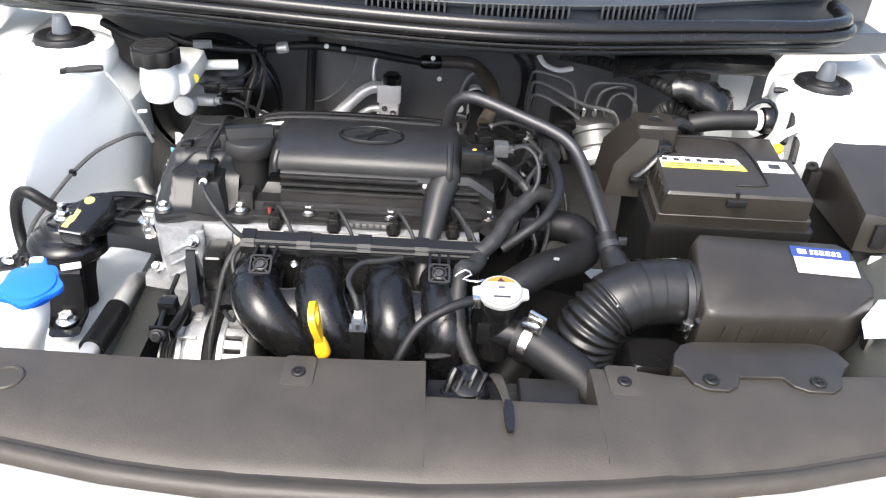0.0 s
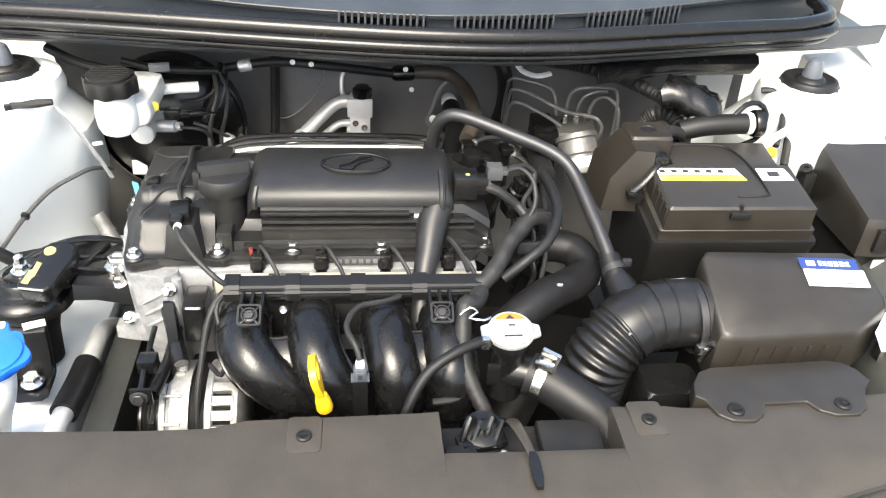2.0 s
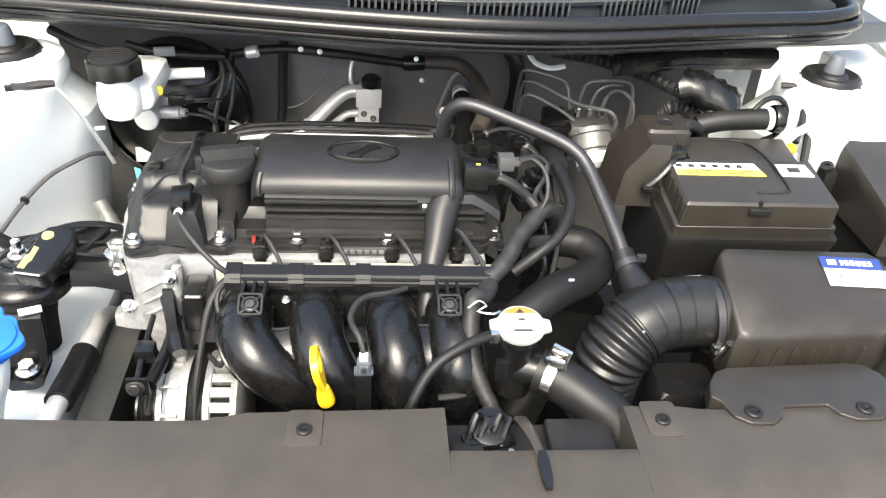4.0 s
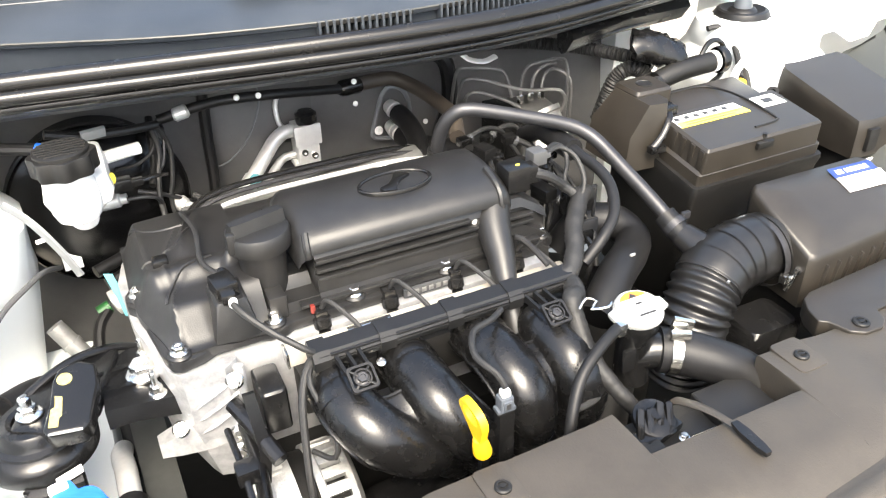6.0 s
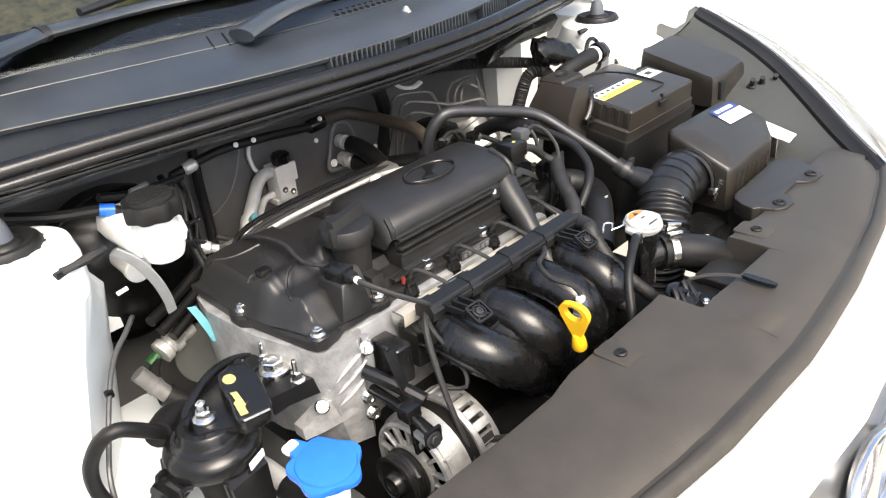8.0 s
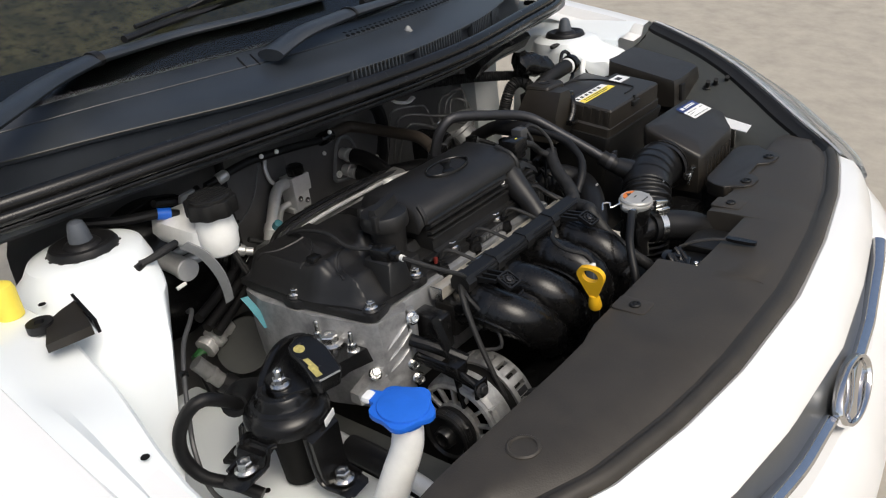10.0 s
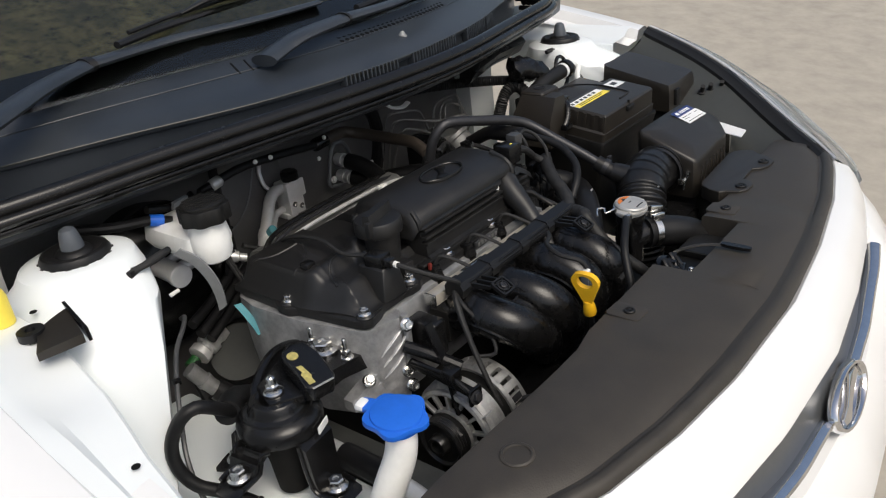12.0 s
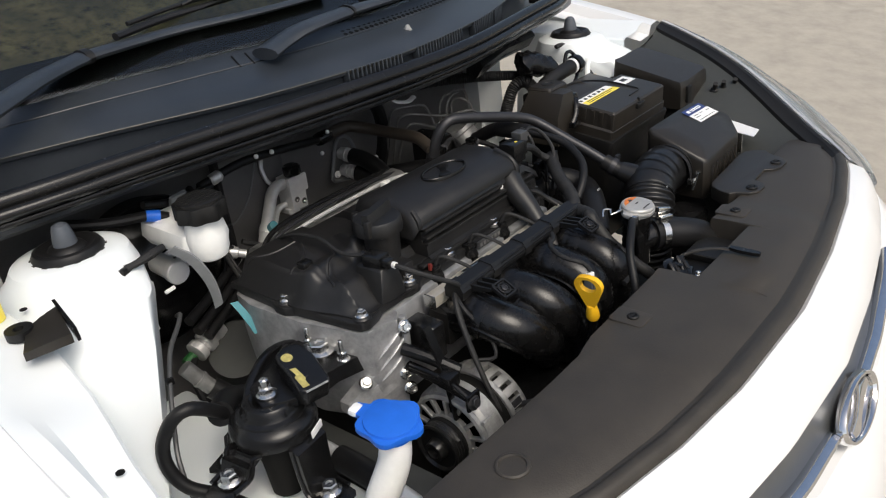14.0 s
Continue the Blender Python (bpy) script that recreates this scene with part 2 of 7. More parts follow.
M = {
    "cover": mat("grained_black_plastic", (0.0105, 0.0105, 0.0108), 0.42, bump=0.3, dirt=0.12, spots=0.25, spec=0.42),
    "satin": mat("satin_black_plastic", (0.006, 0.006, 0.0062), 0.26, bump=0.08, dirt=0.05, spec=0.4),
    "gloss": mat("glossy_black_plastic", (0.0045, 0.0045, 0.0047), 0.27, bump=0.06, dirt=0.06, spots=0.25, spec=0.42),
    "pulley": mat("worn_black_metal", (0.012, 0.012, 0.012), 0.3, 0.2, bump=0.1, dirt=0.1),
    "railmetal": mat("pale_plated_rail", (0.72, 0.66, 0.56), 0.38, 0.6, spots=0.12, bump=0.15),
    "matte": mat("dull_black_plastic", (0.0075, 0.0073, 0.007), 0.48, bump=0.3, dirt=0.08, spec=0.33),
    "brown": mat("dusty_black_plastic", (0.037, 0.0318, 0.0255), 0.5, spots=0.16, scale=30, bump=0.45, grain=420, dirt=0.22, dirt_color=(0.064, 0.056, 0.047), spec=0.42),
    "casing": mat("smooth_black_casing", (0.0185, 0.0157, 0.0125), 0.40, spots=0.2, scale=25, bump=0.2, dirt=0.2, dirt_color=(0.05, 0.044, 0.036), spec=0.45),
    "rubber": mat("black_rubber", (0.0075, 0.0075, 0.008), 0.45, bump=0.2, dirt=0.08, spec=0.33),
    "duct": mat("shiny_black_rubber", (0.0085, 0.0085, 0.0088), 0.33, spots=0.2, bump=0.15, dirt=0.1, spec=0.42),
    "brightalu": mat("machined_aluminium", (0.74, 0.74, 0.73), 0.4, 0.35, spots=0.06, bump=0.1),
    "hose": mat("rubber_hose", (0.0075, 0.0075, 0.008), 0.46, bump=0.2, dirt=0.06, spots=0.25, spec=0.28),
    "loom": mat("taped_wiring_loom", (0.013, 0.013, 0.0133), 0.55, spots=0.3, scale=90, bump=0.7, grain=260, dirt=0.22, dirt_color=(0.05, 0.048, 0.045), spec=0.35),
    "blackpaint": mat("black_painted_metal", (0.005, 0.005, 0.0053), 0.25, bump=0.1, dirt=0.05, spec=0.4),
    "alu": mat("cast_aluminium", (0.44, 0.445, 0.45), 0.46, 0.65, spots=0.2, bump=0.5, grain=420, dirt=0.2, dirt_color=(0.3, 0.28, 0.25)),
    "dullalu": mat("stained_aluminium", (0.28, 0.28, 0.275), 0.5, 0.7, spots=0.25, bump=0.4, grain=420, dirt=0.3, dirt_color=(0.1, 0.09, 0.08)),
    "pipealu": mat("drawn_aluminium", (0.68, 0.68, 0.67), 0.36, 0.45, bump=0.1, dirt=0.15),
    "steel": mat("zinc_plated_steel", (0.72, 0.71, 0.68), 0.25, 1.0, bump=0.1),
    "capmetal": mat("dull_plated_cap", (0.42, 0.415, 0.40), 0.42, 0.35, bump=0.1),
    "darksteel": mat("dark_steel_pipe", (0.042, 0.042, 0.045), 0.42, 0.6, bump=0.1),
    "chrome": mat("chrome", (0.75, 0.75, 0.76), 0.08, 1.0, bump=0.05, spots=0.05),
    "white": mat("white_car_paint", (0.84, 0.84, 0.83), 0.3, spots=0.006, scale=3, bump=0.0, coat=0.6),
    "whitepart": mat("white_primer_paint", (0.815, 0.85, 0.85), 0.4, spots=0.015, scale=9, bump=0.03, coat=0.3, dirt=0.05, dirt_color=(0.5, 0.47, 0.42)),
    "handpaint": mat("faded_yellow_paint_pen", (0.42, 0.36, 0.12), 0.6, spots=0.45, scale=220, bump=0.1),
    "timingalu": mat("bare_cast_aluminium", (0.41, 0.415, 0.42), 0.45, 0.6, spots=0.3, bump=0.5, grain=420, dirt=0.15, dirt_color=(0.3, 0.28, 0.25)),
    "altalu": mat("grimy_cast_aluminium", (0.42, 0.42, 0.41), 0.48, 0.65, spots=0.35, scale=90, bump=0.6, grain=380, dirt=0.4, dirt_color=(0.10, 0.09, 0.08)),
    "strap": mat("pale_grey_plastic", (0.25, 0.255, 0.255), 0.42, bump=0.15, dirt=0.1),
    "milky": mat("milky_plastic", (0.83, 0.83, 0.80), 0.4, spots=0.05, bump=0.05),
    "blue": mat("blue_plastic", (0.012, 0.13, 0.62), 0.35, spots=0.06, bump=0.1),
    "yellow": mat("yellow_plastic", (0.85, 0.47, 0.02), 0.35, spots=0.06, bump=0.1),
    "label": mat("white_paper_label", (0.8, 0.8, 0.79), 0.5, spots=0.03, bump=0.05),
    "labely": mat("yellow_paper_label", (0.86, 0.69, 0.09), 0.5, spots=0.03, bump=0.05),
    "labelb": mat("blue_paper_label", (0.015, 0.035, 0.15), 0.45, spots=0.03, bump=0.05),
    "orange": mat("orange_label", (0.62, 0.17, 0.025), 0.45, spots=0.03, bump=0.05),
    "red": mat("dull_red_plastic", (0.16, 0.02, 0.015), 0.45, bump=0.1),
    "darkgrey": mat("dark_grey_plastic", (0.055, 0.056, 0.058), 0.4, bump=0.15),
    "ductplastic": mat("smooth_black_plastic", (0.008, 0.008, 0.0083), 0.42, bump=0.12, spec=0.36),
    "grille": mat("satin_grey_grille", (0.12, 0.125, 0.13), 0.32, 0.5, spots=0.1, bump=0.05),
    "ink": mat("black_ink", (0.02, 0.02, 0.02), 0.5, bump=0.0),
    "grey": mat("grey_plastic", (0.17, 0.18, 0.19), 0.45, bump=0.15, dirt=0.1),
    "bluegrey": mat("blue_grey_rubber", (0.075, 0.085, 0.10), 0.4, bump=0.1, dirt=0.1),
    "greypaint": mat("grey_painted_steel", (0.032, 0.034, 0.032), 0.5, spots=0.2, bump=0.15, dirt=0.2),
    "motorgrey": mat("dull_zinc_casting", (0.20, 0.20, 0.195), 0.5, 0.6, spots=0.25, bump=0.4, grain=420, dirt=0.3, dirt_color=(0.08, 0.075, 0.07)),
    "cyan": mat("teal_plastic", (0.07, 0.25, 0.29), 0.45, bump=0.1),
    "insul": mat("black_insulation", (0.12, 0.12, 0.12), 0.40, scale=20, bump=0.5, grain=200, dirt=0.1),
    # near-black for dark metal, and for shade painted into holes, slots and gaps
    "deep": mat("dark_metal_and_shade", (0.0035, 0.0033, 0.003), 0.7, bump=0.3, dirt=0.04, spec=0.18),
    "cowl": mat("weathered_cowl_plastic", (0.019, 0.024, 0.031), 0.38, scale=14, bump=0.3, dirt=0.25, dirt_color=(0.09, 0.095, 0.1)),
    # strong spots and dirt here paint the mottled reflections of the windscreen
    "dash": mat("dash_with_reflections", (0.15, 0.125, 0.06), 0.8, spots=0.95, scale=60, bump=0.8, grain=120, dirt=0.9, dirt_color=(0.02, 0.019, 0.014)),
    "housing": mat("dark_lamp_housing", (0.035, 0.038, 0.035), 0.55, bump=0.25, dirt=0.15),
    "asphalt": mat("grey_concrete_yard", (0.37, 0.335, 0.278), 0.85, spots=0.18, scale=6, bump=0.8, grain=90, dirt=0.4, dirt_color=(0.45, 0.41, 0.345)),
}

# ---- ground ----
bm = bmesh.new()
bmesh.ops.create_grid(bm, x_segments=60, y_segments=60, size=400)
solid("ground", bm, M["asphalt"], "worn grey-beige concrete yard", "ground", kind="structure", tilted=False)

# ---- car body ----
COVER_FRONT = [(-0.72, -0.12), (-0.60, -0.215), (-0.45, -0.279), (-0.33, -0.303), (-0.2, -0.318), (0, -0.322), (0.18, -0.305), (0.36, -0.277), (0.5, -0.242), (0.58, -0.212), (0.72, -0.12)]
SEAL = [(-0.82, 0.455), (-0.7, 0.42), (-0.6, 0.398), (-0.5, 0.384), (-0.4, 0.37), (-0.3, 0.356), (-0.2, 0.342), (-0.1, 0.33), (0, 0.322), (0.1, 0.322), (0.2, 0.332), (0.3, 0.352), (0.4, 0.373), (0.5, 0.393), (0.58, 0.413), (0.7, 0.45), (0.82, 0.50)]
LIP = [(-0.82, 0.63), (-0.7, 0.56), (-0.6, 0.506), (-0.5, 0.462), (-0.4, 0.42), (-0.3, 0.381), (-0.2, 0.357), (-0.1, 0.342), (0, 0.337), (0.1, 0.346), (0.2, 0.362), (0.3, 0.388), (0.4, 0.425), (0.5, 0.465), (0.6, 0.51), (0.7, 0.57), (0.82, 0.65)]
GLASS = [(-0.82, 0.66), (-0.7, 0.615), (-0.6, 0.58), (-0.5, 0.56), (-0.4, 0.545), (-0.3, 0.53), (-0.2, 0.51), (-0.1, 0.495), (0, 0.487), (0.1, 0.486), (0.2, 0.492), (0.3, 0.508), (0.4, 0.53), (0.5, 0.56), (0.6, 0.60), (0.7, 0.64), (0.82, 0.70)]


def front_y(x):
    return spline_at(COVER_FRONT, x)[0]


body = thing("car_body", (0, 0.4, 0.3), "white painted car front body with its bonnet open", "car")


def bumper_profile(x):
    y = front_y(max(-0.72, min(0.72, x)))
    k = abs(x) / 0.72
    drop = 0.0
    return [(x, y + 0.012, 0.792 - drop), (x, y - 0.004, 0.803 - drop), (x, y - 0.03, 0.796 - drop), (x, y - 0.044, 0.780), (x, y - 0.055 + 0.004 * k, 0.764), (x, y - 0.060 + 0.004 * k, 0.752), (x, y - 0.064 + 0.004 * k, 0.738), (x, y - 0.046, 0.733)]


xs = [-0.72 + 0.03 * i for i in range(43)]
part("bonnet_lip", loft([bumper_profile(x) for x in xs], False), M["white"], body, "white painted bumper top edge")


def lower_profile(x):
    y = front_y(max(-0.72, min(0.72, x)))
    k = min(1, abs(x) / 0.42)
    gap = 0.095 * (1 - k ** 4)
    z = 0.738 - gap
    f = gap / 0.095
    return [(x, y - 0.054, z), (x, y - 0.066 - 0.022 * f, z - 0.003), (x, y - 0.090 - 0.015 * f, z - 0.03), (x, y - 0.135, z - 0.1), (x, y - 0.13, 0.45), (x, y - 0.09, 0.25), (x, y, 0.2)]


part("bumper", loft([lower_profile(x) for x in [-0.72 + 0.03 * i for i in range(49)]], False), M["white"], body, "white painted bumper skin")
part("grille_recess", loft([[(x, front_y(x) - 0.050, 0.739), (x, front_y(x) - 0.059 + 0.010 * abs(x), 0.735), (x, front_y(x) - 0.066 + 0.012 * abs(x), 0.69), (x, front_y(x) - 0.078 + 0.02 * abs(x), 0.642), (x, front_y(x) - 0.06, 0.63)] for x in [-0.45 + 0.03 * i for i in range(31)]], False), M["grille"], body, "dark silver grille recess")

for s in (1, -1):
    rows = []
    for i in range(15):
        t = i / 14
        y = 0.62 - 0.32 * t if s > 0 else 0.62 - 0.68 * t
        xin = 0.83 - 0.01 * t - (0.0 if t < 0.7 else 0.02 * (t - 0.7)) if s > 0 else 0.79 + 0.012 * t
        z = 1.035 - 0.075 * ((0.62 - y) / 0.4)
        rows.append([(s * (xin - 0.055), y, z - 0.03), (s * (xin - 0.012), y, z - 0.026), (s * xin, y, z - 0.004), (s * (xin + 0.03), y, z), (s * (xin + 0.07), y, z - 0.02), (s * (xin + 0.085), y, z - 0.08), (s * (xin + 0.09), y, 0.45)])
    part("fender", loft(rows, False), M["white"], body, "white painted front wing")


def tower(s):
    """The white strut tower and the inner wing round it."""
    def ring(cx, cy, ax, ay, z, p=3.2, n=40):
        out = []
        for k in range(n):
            a = 2 * math.pi * k / n
            c, d = math.cos(a), math.sin(a)
            r = (abs(c) ** p + abs(d) ** p) ** (-1 / p)
            px, py = cx + ax * r * c, cy + ay * r * d
            px = max(px, px + step(z, 0.975, 0.92) * (max(px, 0.497 + 0.20 * max(0.0, 0.90 - z) + 0.62 * max(0.0, 0.405 - py)) - px))
            out.append((s * px, py, z))
        return out
    rings = [ring(0.602, 0.393, 0.03, 0.03, 0.99), ring(0.602, 0.393, 0.055, 0.055, 0.992, 2), ring(0.602, 0.393, 0.072, 0.072, 0.985, 2), ring(0.605, 0.39, 0.078, 0.08, 0.968, 2.3),
             ring(0.617, 0.375, 0.083, 0.108, 0.945, 3.2), ring(0.612, 0.37, 0.104, 0.135, 0.90, 5), ring(0.608, 0.365, 0.112, 0.145, 0.80, 5), ring(0.606, 0.36, 0.114, 0.15, 0.69, 5), ring(0.606, 0.36, 0.114, 0.15, 0.5, 5)]
    return loft(rings)


for s in (-1, 1):
    part("strut_tower", tower(s), M["whitepart"], body, "white painted strut tower")
    # sloping shelf between tower and wing; on one side it runs on to the front
    rows = []
    n = 15
    for i in range(n + 1):
        y = 0.60 - (0.80 if s < 0 else 0.29) * i / n
        z = 0.968 - 0.038 * step(y, 0.29, 0.20) - 0.072 * step(y, 0.20, -0.15)
        w = 0.004 + 0.036 * step(y, 0.24, 0.0)
        rows.append([(s * 0.80, y, z + 0.015), (s * 0.776, y, z + 0.012), (s * (0.758 + w * 0.3), y, z), (s * (0.70 + w), y, z - 0.004), (s * (0.696 + w), y, z - 0.008), (s * (0.693 + w), y, z - 0.10), (s * 0.68, y, 0.6)])
    part("inner_wing", loft(rows, False), M["whitepart"], body, "white painted inner wing rail")
    part("side_member", box((min(s * 0.70, s * 0.475), -0.14, 0.58), (max(s * 0.70, s * 0.475), 0.22 if s > 0 else 0.46, 0.672), 0.012), M["whitepart"], body, "white painted chassis leg")

# holes drawn as near-black discs on the surface, their shade painted in
for x, y, z in ((-0.748, 0.060, 0.9065), (-0.69, 0.345, 0.967), (-0.575, 0.16, 0.6725)):
    part("panel_hole", lathe([(0.0045, 0.0), (0.0045, 0.0008), (0, 0.0008)], (x, y, z), 16), M["deep"], body, "dark round hole")

# panels between towers and firewall
part("wing_gusset", bevelled(loft([[(0.512, 0.60, z), (0.565, 0.57, z), (0.59, 0.66, z), (0.515, 0.67, z)] for z in (0.55, 0.935)]), 0.01), M["whitepart"], body, "white painted gusset panel")

# headlamps
IN = [(0.862, 0.295, 0.968), (0.835, 0.215, 0.948), (0.80, 0.13, 0.925), (0.755, 0.045, 0.897), (0.70, -0.035, 0.868), (0.64, -0.115, 0.838), (0.575, -0.195, 0.815), (0.535, -0.232, 0.806)]
OUT = [(0.874, 0.295, 0.962), (0.868, 0.20, 0.932), (0.852, 0.11, 0.90), (0.822, 0.02, 0.862), (0.772, -0.075, 0.828), (0.70, -0.165, 0.795), (0.615, -0.235, 0.78), (0.55, -0.262, 0.782)]
clear = bpy.data.materials.new("clear_headlamp_plastic")
clear.use_nodes = True
cb = clear.node_tree.nodes["Principled BSDF"]
cb.inputs["Base Color"].default_value = (0.9, 0.92, 0.92, 1)
cb.inputs["Roughness"].default_value = 0.05
cb.inputs["Transmission Weight"].default_value = 0.85
cb.inputs["IOR"].default_value = 1.49
for s in (1,):
    hl = thing("headlamp", (s * 0.7, 0.0, 0.8), "wraparound headlamp with clear lens and black housing", "headlamp")
    a, b = smooth_path([(s * x, y, z) for x, y, z in IN], 0.02), smooth_path([(s * x, y, z) for x, y, z in OUT], 0.02)
    n = 40
    def pick(path, t):
        i = t * (len(path) - 1)
        k = min(int(i), len(path) - 2)
        return Vector(path[k]).lerp(Vector(path[k + 1]), i - k)

    up = Vector((0, 0, 1))
    lens, strip, inner_line, rim, house, bowl = [], [], [], [], [], []
    for i in range(n + 1):
        t = i / n
        p, q = Vector(pick(a, t)), Vector(pick(b, t))
        o = (q - p)
        side = Vector((o.x, o.y, 0)).normalized()
        w = math.sin(math.pi * (0.08 + 0.88 * t)) ** 0.5
        lens.append([p + up * 0.002, p + o * 0.35 + up * (0.004 + 0.006 * w), p + o * 0.75 + up * 0.002 * w, q + side * 0.012, q + side * 0.02 - up * 0.05 * w, q + side * 0.012 - up * 0.14 * w])
        strip.append([p + side * 0.001 + up * 0.003, p + side * 0.005 + up * 0.0045, p + side * 0.008 + up * 0.001])
        inner_line.append(p + o * 0.22 - up * 0.006)
        rim.append([p - side * 0.034 - up * 0.014, p - side * 0.031 - up * 0.004, p - side * 0.014 - up * 0.001, p - side * 0.011 + up * 0.002, p - side * 0.004 + up * 0.003, p + side * 0.001 - up * 0.002])
        house.append([p - side * 0.030 - up * 0.010, p - side * 0.05 - up * 0.018, p - side * (0.058 + 0.085 * w) - up * 0.036, p - side * (0.075 + 0.115 * w) - up * 0.075, p - side * 0.06 - up * 0.2])
        bowl.append([p - up * 0.004, p + o * 0.45 - up * 0.016, q - up * 0.022, q - up * 0.13])
    part("lens", loft(lens, False), clear, hl, "clear plastic headlamp lens")
    part("chrome_strip", loft(strip, False), M["pipealu"], hl, "bright bezel strip")
    part("rim", loft(rim, False), M["matte"], hl, "black plastic rim")
    part("housing", loft(house, False), M["housing"], hl, "dark grey-green plastic housing", smooth=80)
    part("inner_strip", tube(inner_line[::3], 0.0022, 6), M["pipealu"], hl, "bright inner bezel line")
    part("reflector", loft(bowl, False), M["strap"], hl, "grey reflector bowl")
    if s > 0:
        part("label", prism([(0.600, 0.022), (0.560, -0.058), (0.518, -0.063), (0.530, -0.028), (0.575, 0.020)], 0.836, 0.8375, 0), M["label"], hl, "white paper label")
        for x, y in ((0.70, 0.075), (0.725, 0.06), (0.68, 0.085)):
            part("adjuster", join(lathe([(0.008, 0), (0.008, 0.012), (0.005, 0.014), (0.005, 0.03)], (x, y, 0.865), 12, (-0.5, -0.3, 0.8)), box((x - 0.012, y - 0.004, 0.85), (x + 0.012, y + 0.006, 0.872), 0.002)), M["matte"], hl)

# firewall with its insulation pad, and a near-black sheet painting the shade underneath
fire = thing("firewall", (0, 0.64, 0.4), "firewall with moulded black insulation pad", "firewall", kind="structure")
rows = []
for j in range(46):
    x = -0.62 + 1.24 * j / 45
    col = []
    for i in range(24):
        z = 0.45 + 0.56 * i / 23
        d = 0.012 * math.sin(x * 17 + 1) * math.sin(z * 19) + 0.008 * math.sin(x * 31 + z * 12)
        ex = ((x + 0.17) / 0.09) ** 2 + ((z - 0.88) / 0.085) ** 2
        if ex < 1.3:
            d -= 0.02 * max(0, min(1, (1.3 - ex) * 3))
        y = 0.635 + d - max(0, (z - 0.93)) * 0.9
        col.append((x, y, z))
    rows.append(col)
part("insulation_pad", loft(rows, False), M["insul"], fire)
part("bay_floor_shade", box((-0.68, -0.20, 0.36), (0.68, 0.66, 0.40), 0.005), M["deep"], fire)

# ---- cowl, seal, windscreen ----
cowl = thing("cowl_panel", (0, 0.5, 1.0), "weathered black plastic cowl panel with slotted grille", "cowl panel")


def curve_of(keys):
    fine = [(p.x, p.y) for p in smooth_path([(x, y, 0) for x, y in keys], 0.02)]
    return lambda x: spline_at(fine, x)[0]


seal_y, lip_y, glass_y = curve_of(SEAL), curve_of(LIP), curve_of(GLASS)
xs = [-0.76 + 0.02 * i for i in range(77)]


def side_drop(x):
    return -0.06 * max(0, abs(x) - 0.45) ** 1.5


def crest(x):
    """Where the cowl's sloping front face turns into its flat rear shelf."""
    a, b = lip_y(x), glass_y(x)
    return a + (b - a) * 0.70, 1.128 + side_drop(x)


rows = []
for x in xs:
    q, l, g, d = seal_y(x), lip_y(x), glass_y(x), side_drop(x)
    cy0, cz0 = crest(x)
    rows.append([(x, q + 0.26, 1.02 + d), (x, q + 0.10, 1.022 + d), (x, q + 0.03, 1.026 + d), (x, q + 0.012, 1.036 + d), (x, q + 0.008, 1.066 + d), (x, q + 0.014, 1.068 + d), (x, q + 0.018, 1.045 + d), (x, l + 0.012, 1.045 + d), (x, l + 0.012, 1.092 + d), (x, l + 0.002, 1.096 + d),
                 (x, l, 1.1005 + d), (x, l + 0.005, 1.1035 + d), (x, (l + cy0) / 2, 1.1185 + d), (x, cy0 - 0.004, cz0 - 0.0015), (x, cy0 + 0.002, cz0 + 0.0006), (x, g - 0.006, 1.1435 + d), (x, g, 1.144 + d), (x, g + 0.003, 1.128 + d)])
part("cowl_tray", loft(rows, False), M["cowl"], cowl)
# paler tube paints the bright highlight along the lip
part("front_lip", tube([(x, lip_y(x) + 0.0012, 1.1012 + side_drop(x)) for x in xs[::3]], 0.0017, 6, 0.02), M["greypaint"], cowl, "cowl edge with its highlight painted paler")
part("shelf_edge", tube([(x, crest(x)[0], crest(x)[1] + 0.0002) for x in xs[::3]], 0.0013, 6, 0.02), M["cowl"], cowl, "raised crest line of the cowl")
fin = None
for a, b in ((-0.129, -0.010), (0.029, 0.171), (0.222, 0.314), (0.33, 0.378)):
    # near-black plate paints the shade of the slots behind the fins
    part("slot_recess", loft([[(x, lip_y(x) + 0.0105, 1.068 + side_drop(x)), (x, lip_y(x) + 0.0105, 1.0915 + side_drop(x)), (x, lip_y(x) - 0.0012, 1.0965 + side_drop(x)), (x, lip_y(x) - 0.0008, 1.1015 + side_drop(x))] for x in [a + (b - a) * i / 6 for i in range(7)]], False), M["deep"], cowl)
    for i in range(int((b - a) / 0.0088) + 1):
        x = a + 0.0088 * i
        if fin is None:
            fin = part("fin", join(box((x - 0.0016, lip_y(x) - 0.003, 1.072), (x + 0.0016, lip_y(x) + 0.011, 1.0985), 0.0006), box((x - 0.0018, lip_y(x) - 0.003, 1.0975), (x + 0.0018, lip_y(x) + 0.004, 1.1025), 0.0006)), M["cowl"], cowl)
            fx = x
        else:
            twin("fin", fin, Matrix.Translation((x - fx, lip_y(x) - lip_y(fx), side_drop(x) - side_drop(fx))), cowl)
# drain holes are near-black discs with the shade in their colour
dot = None
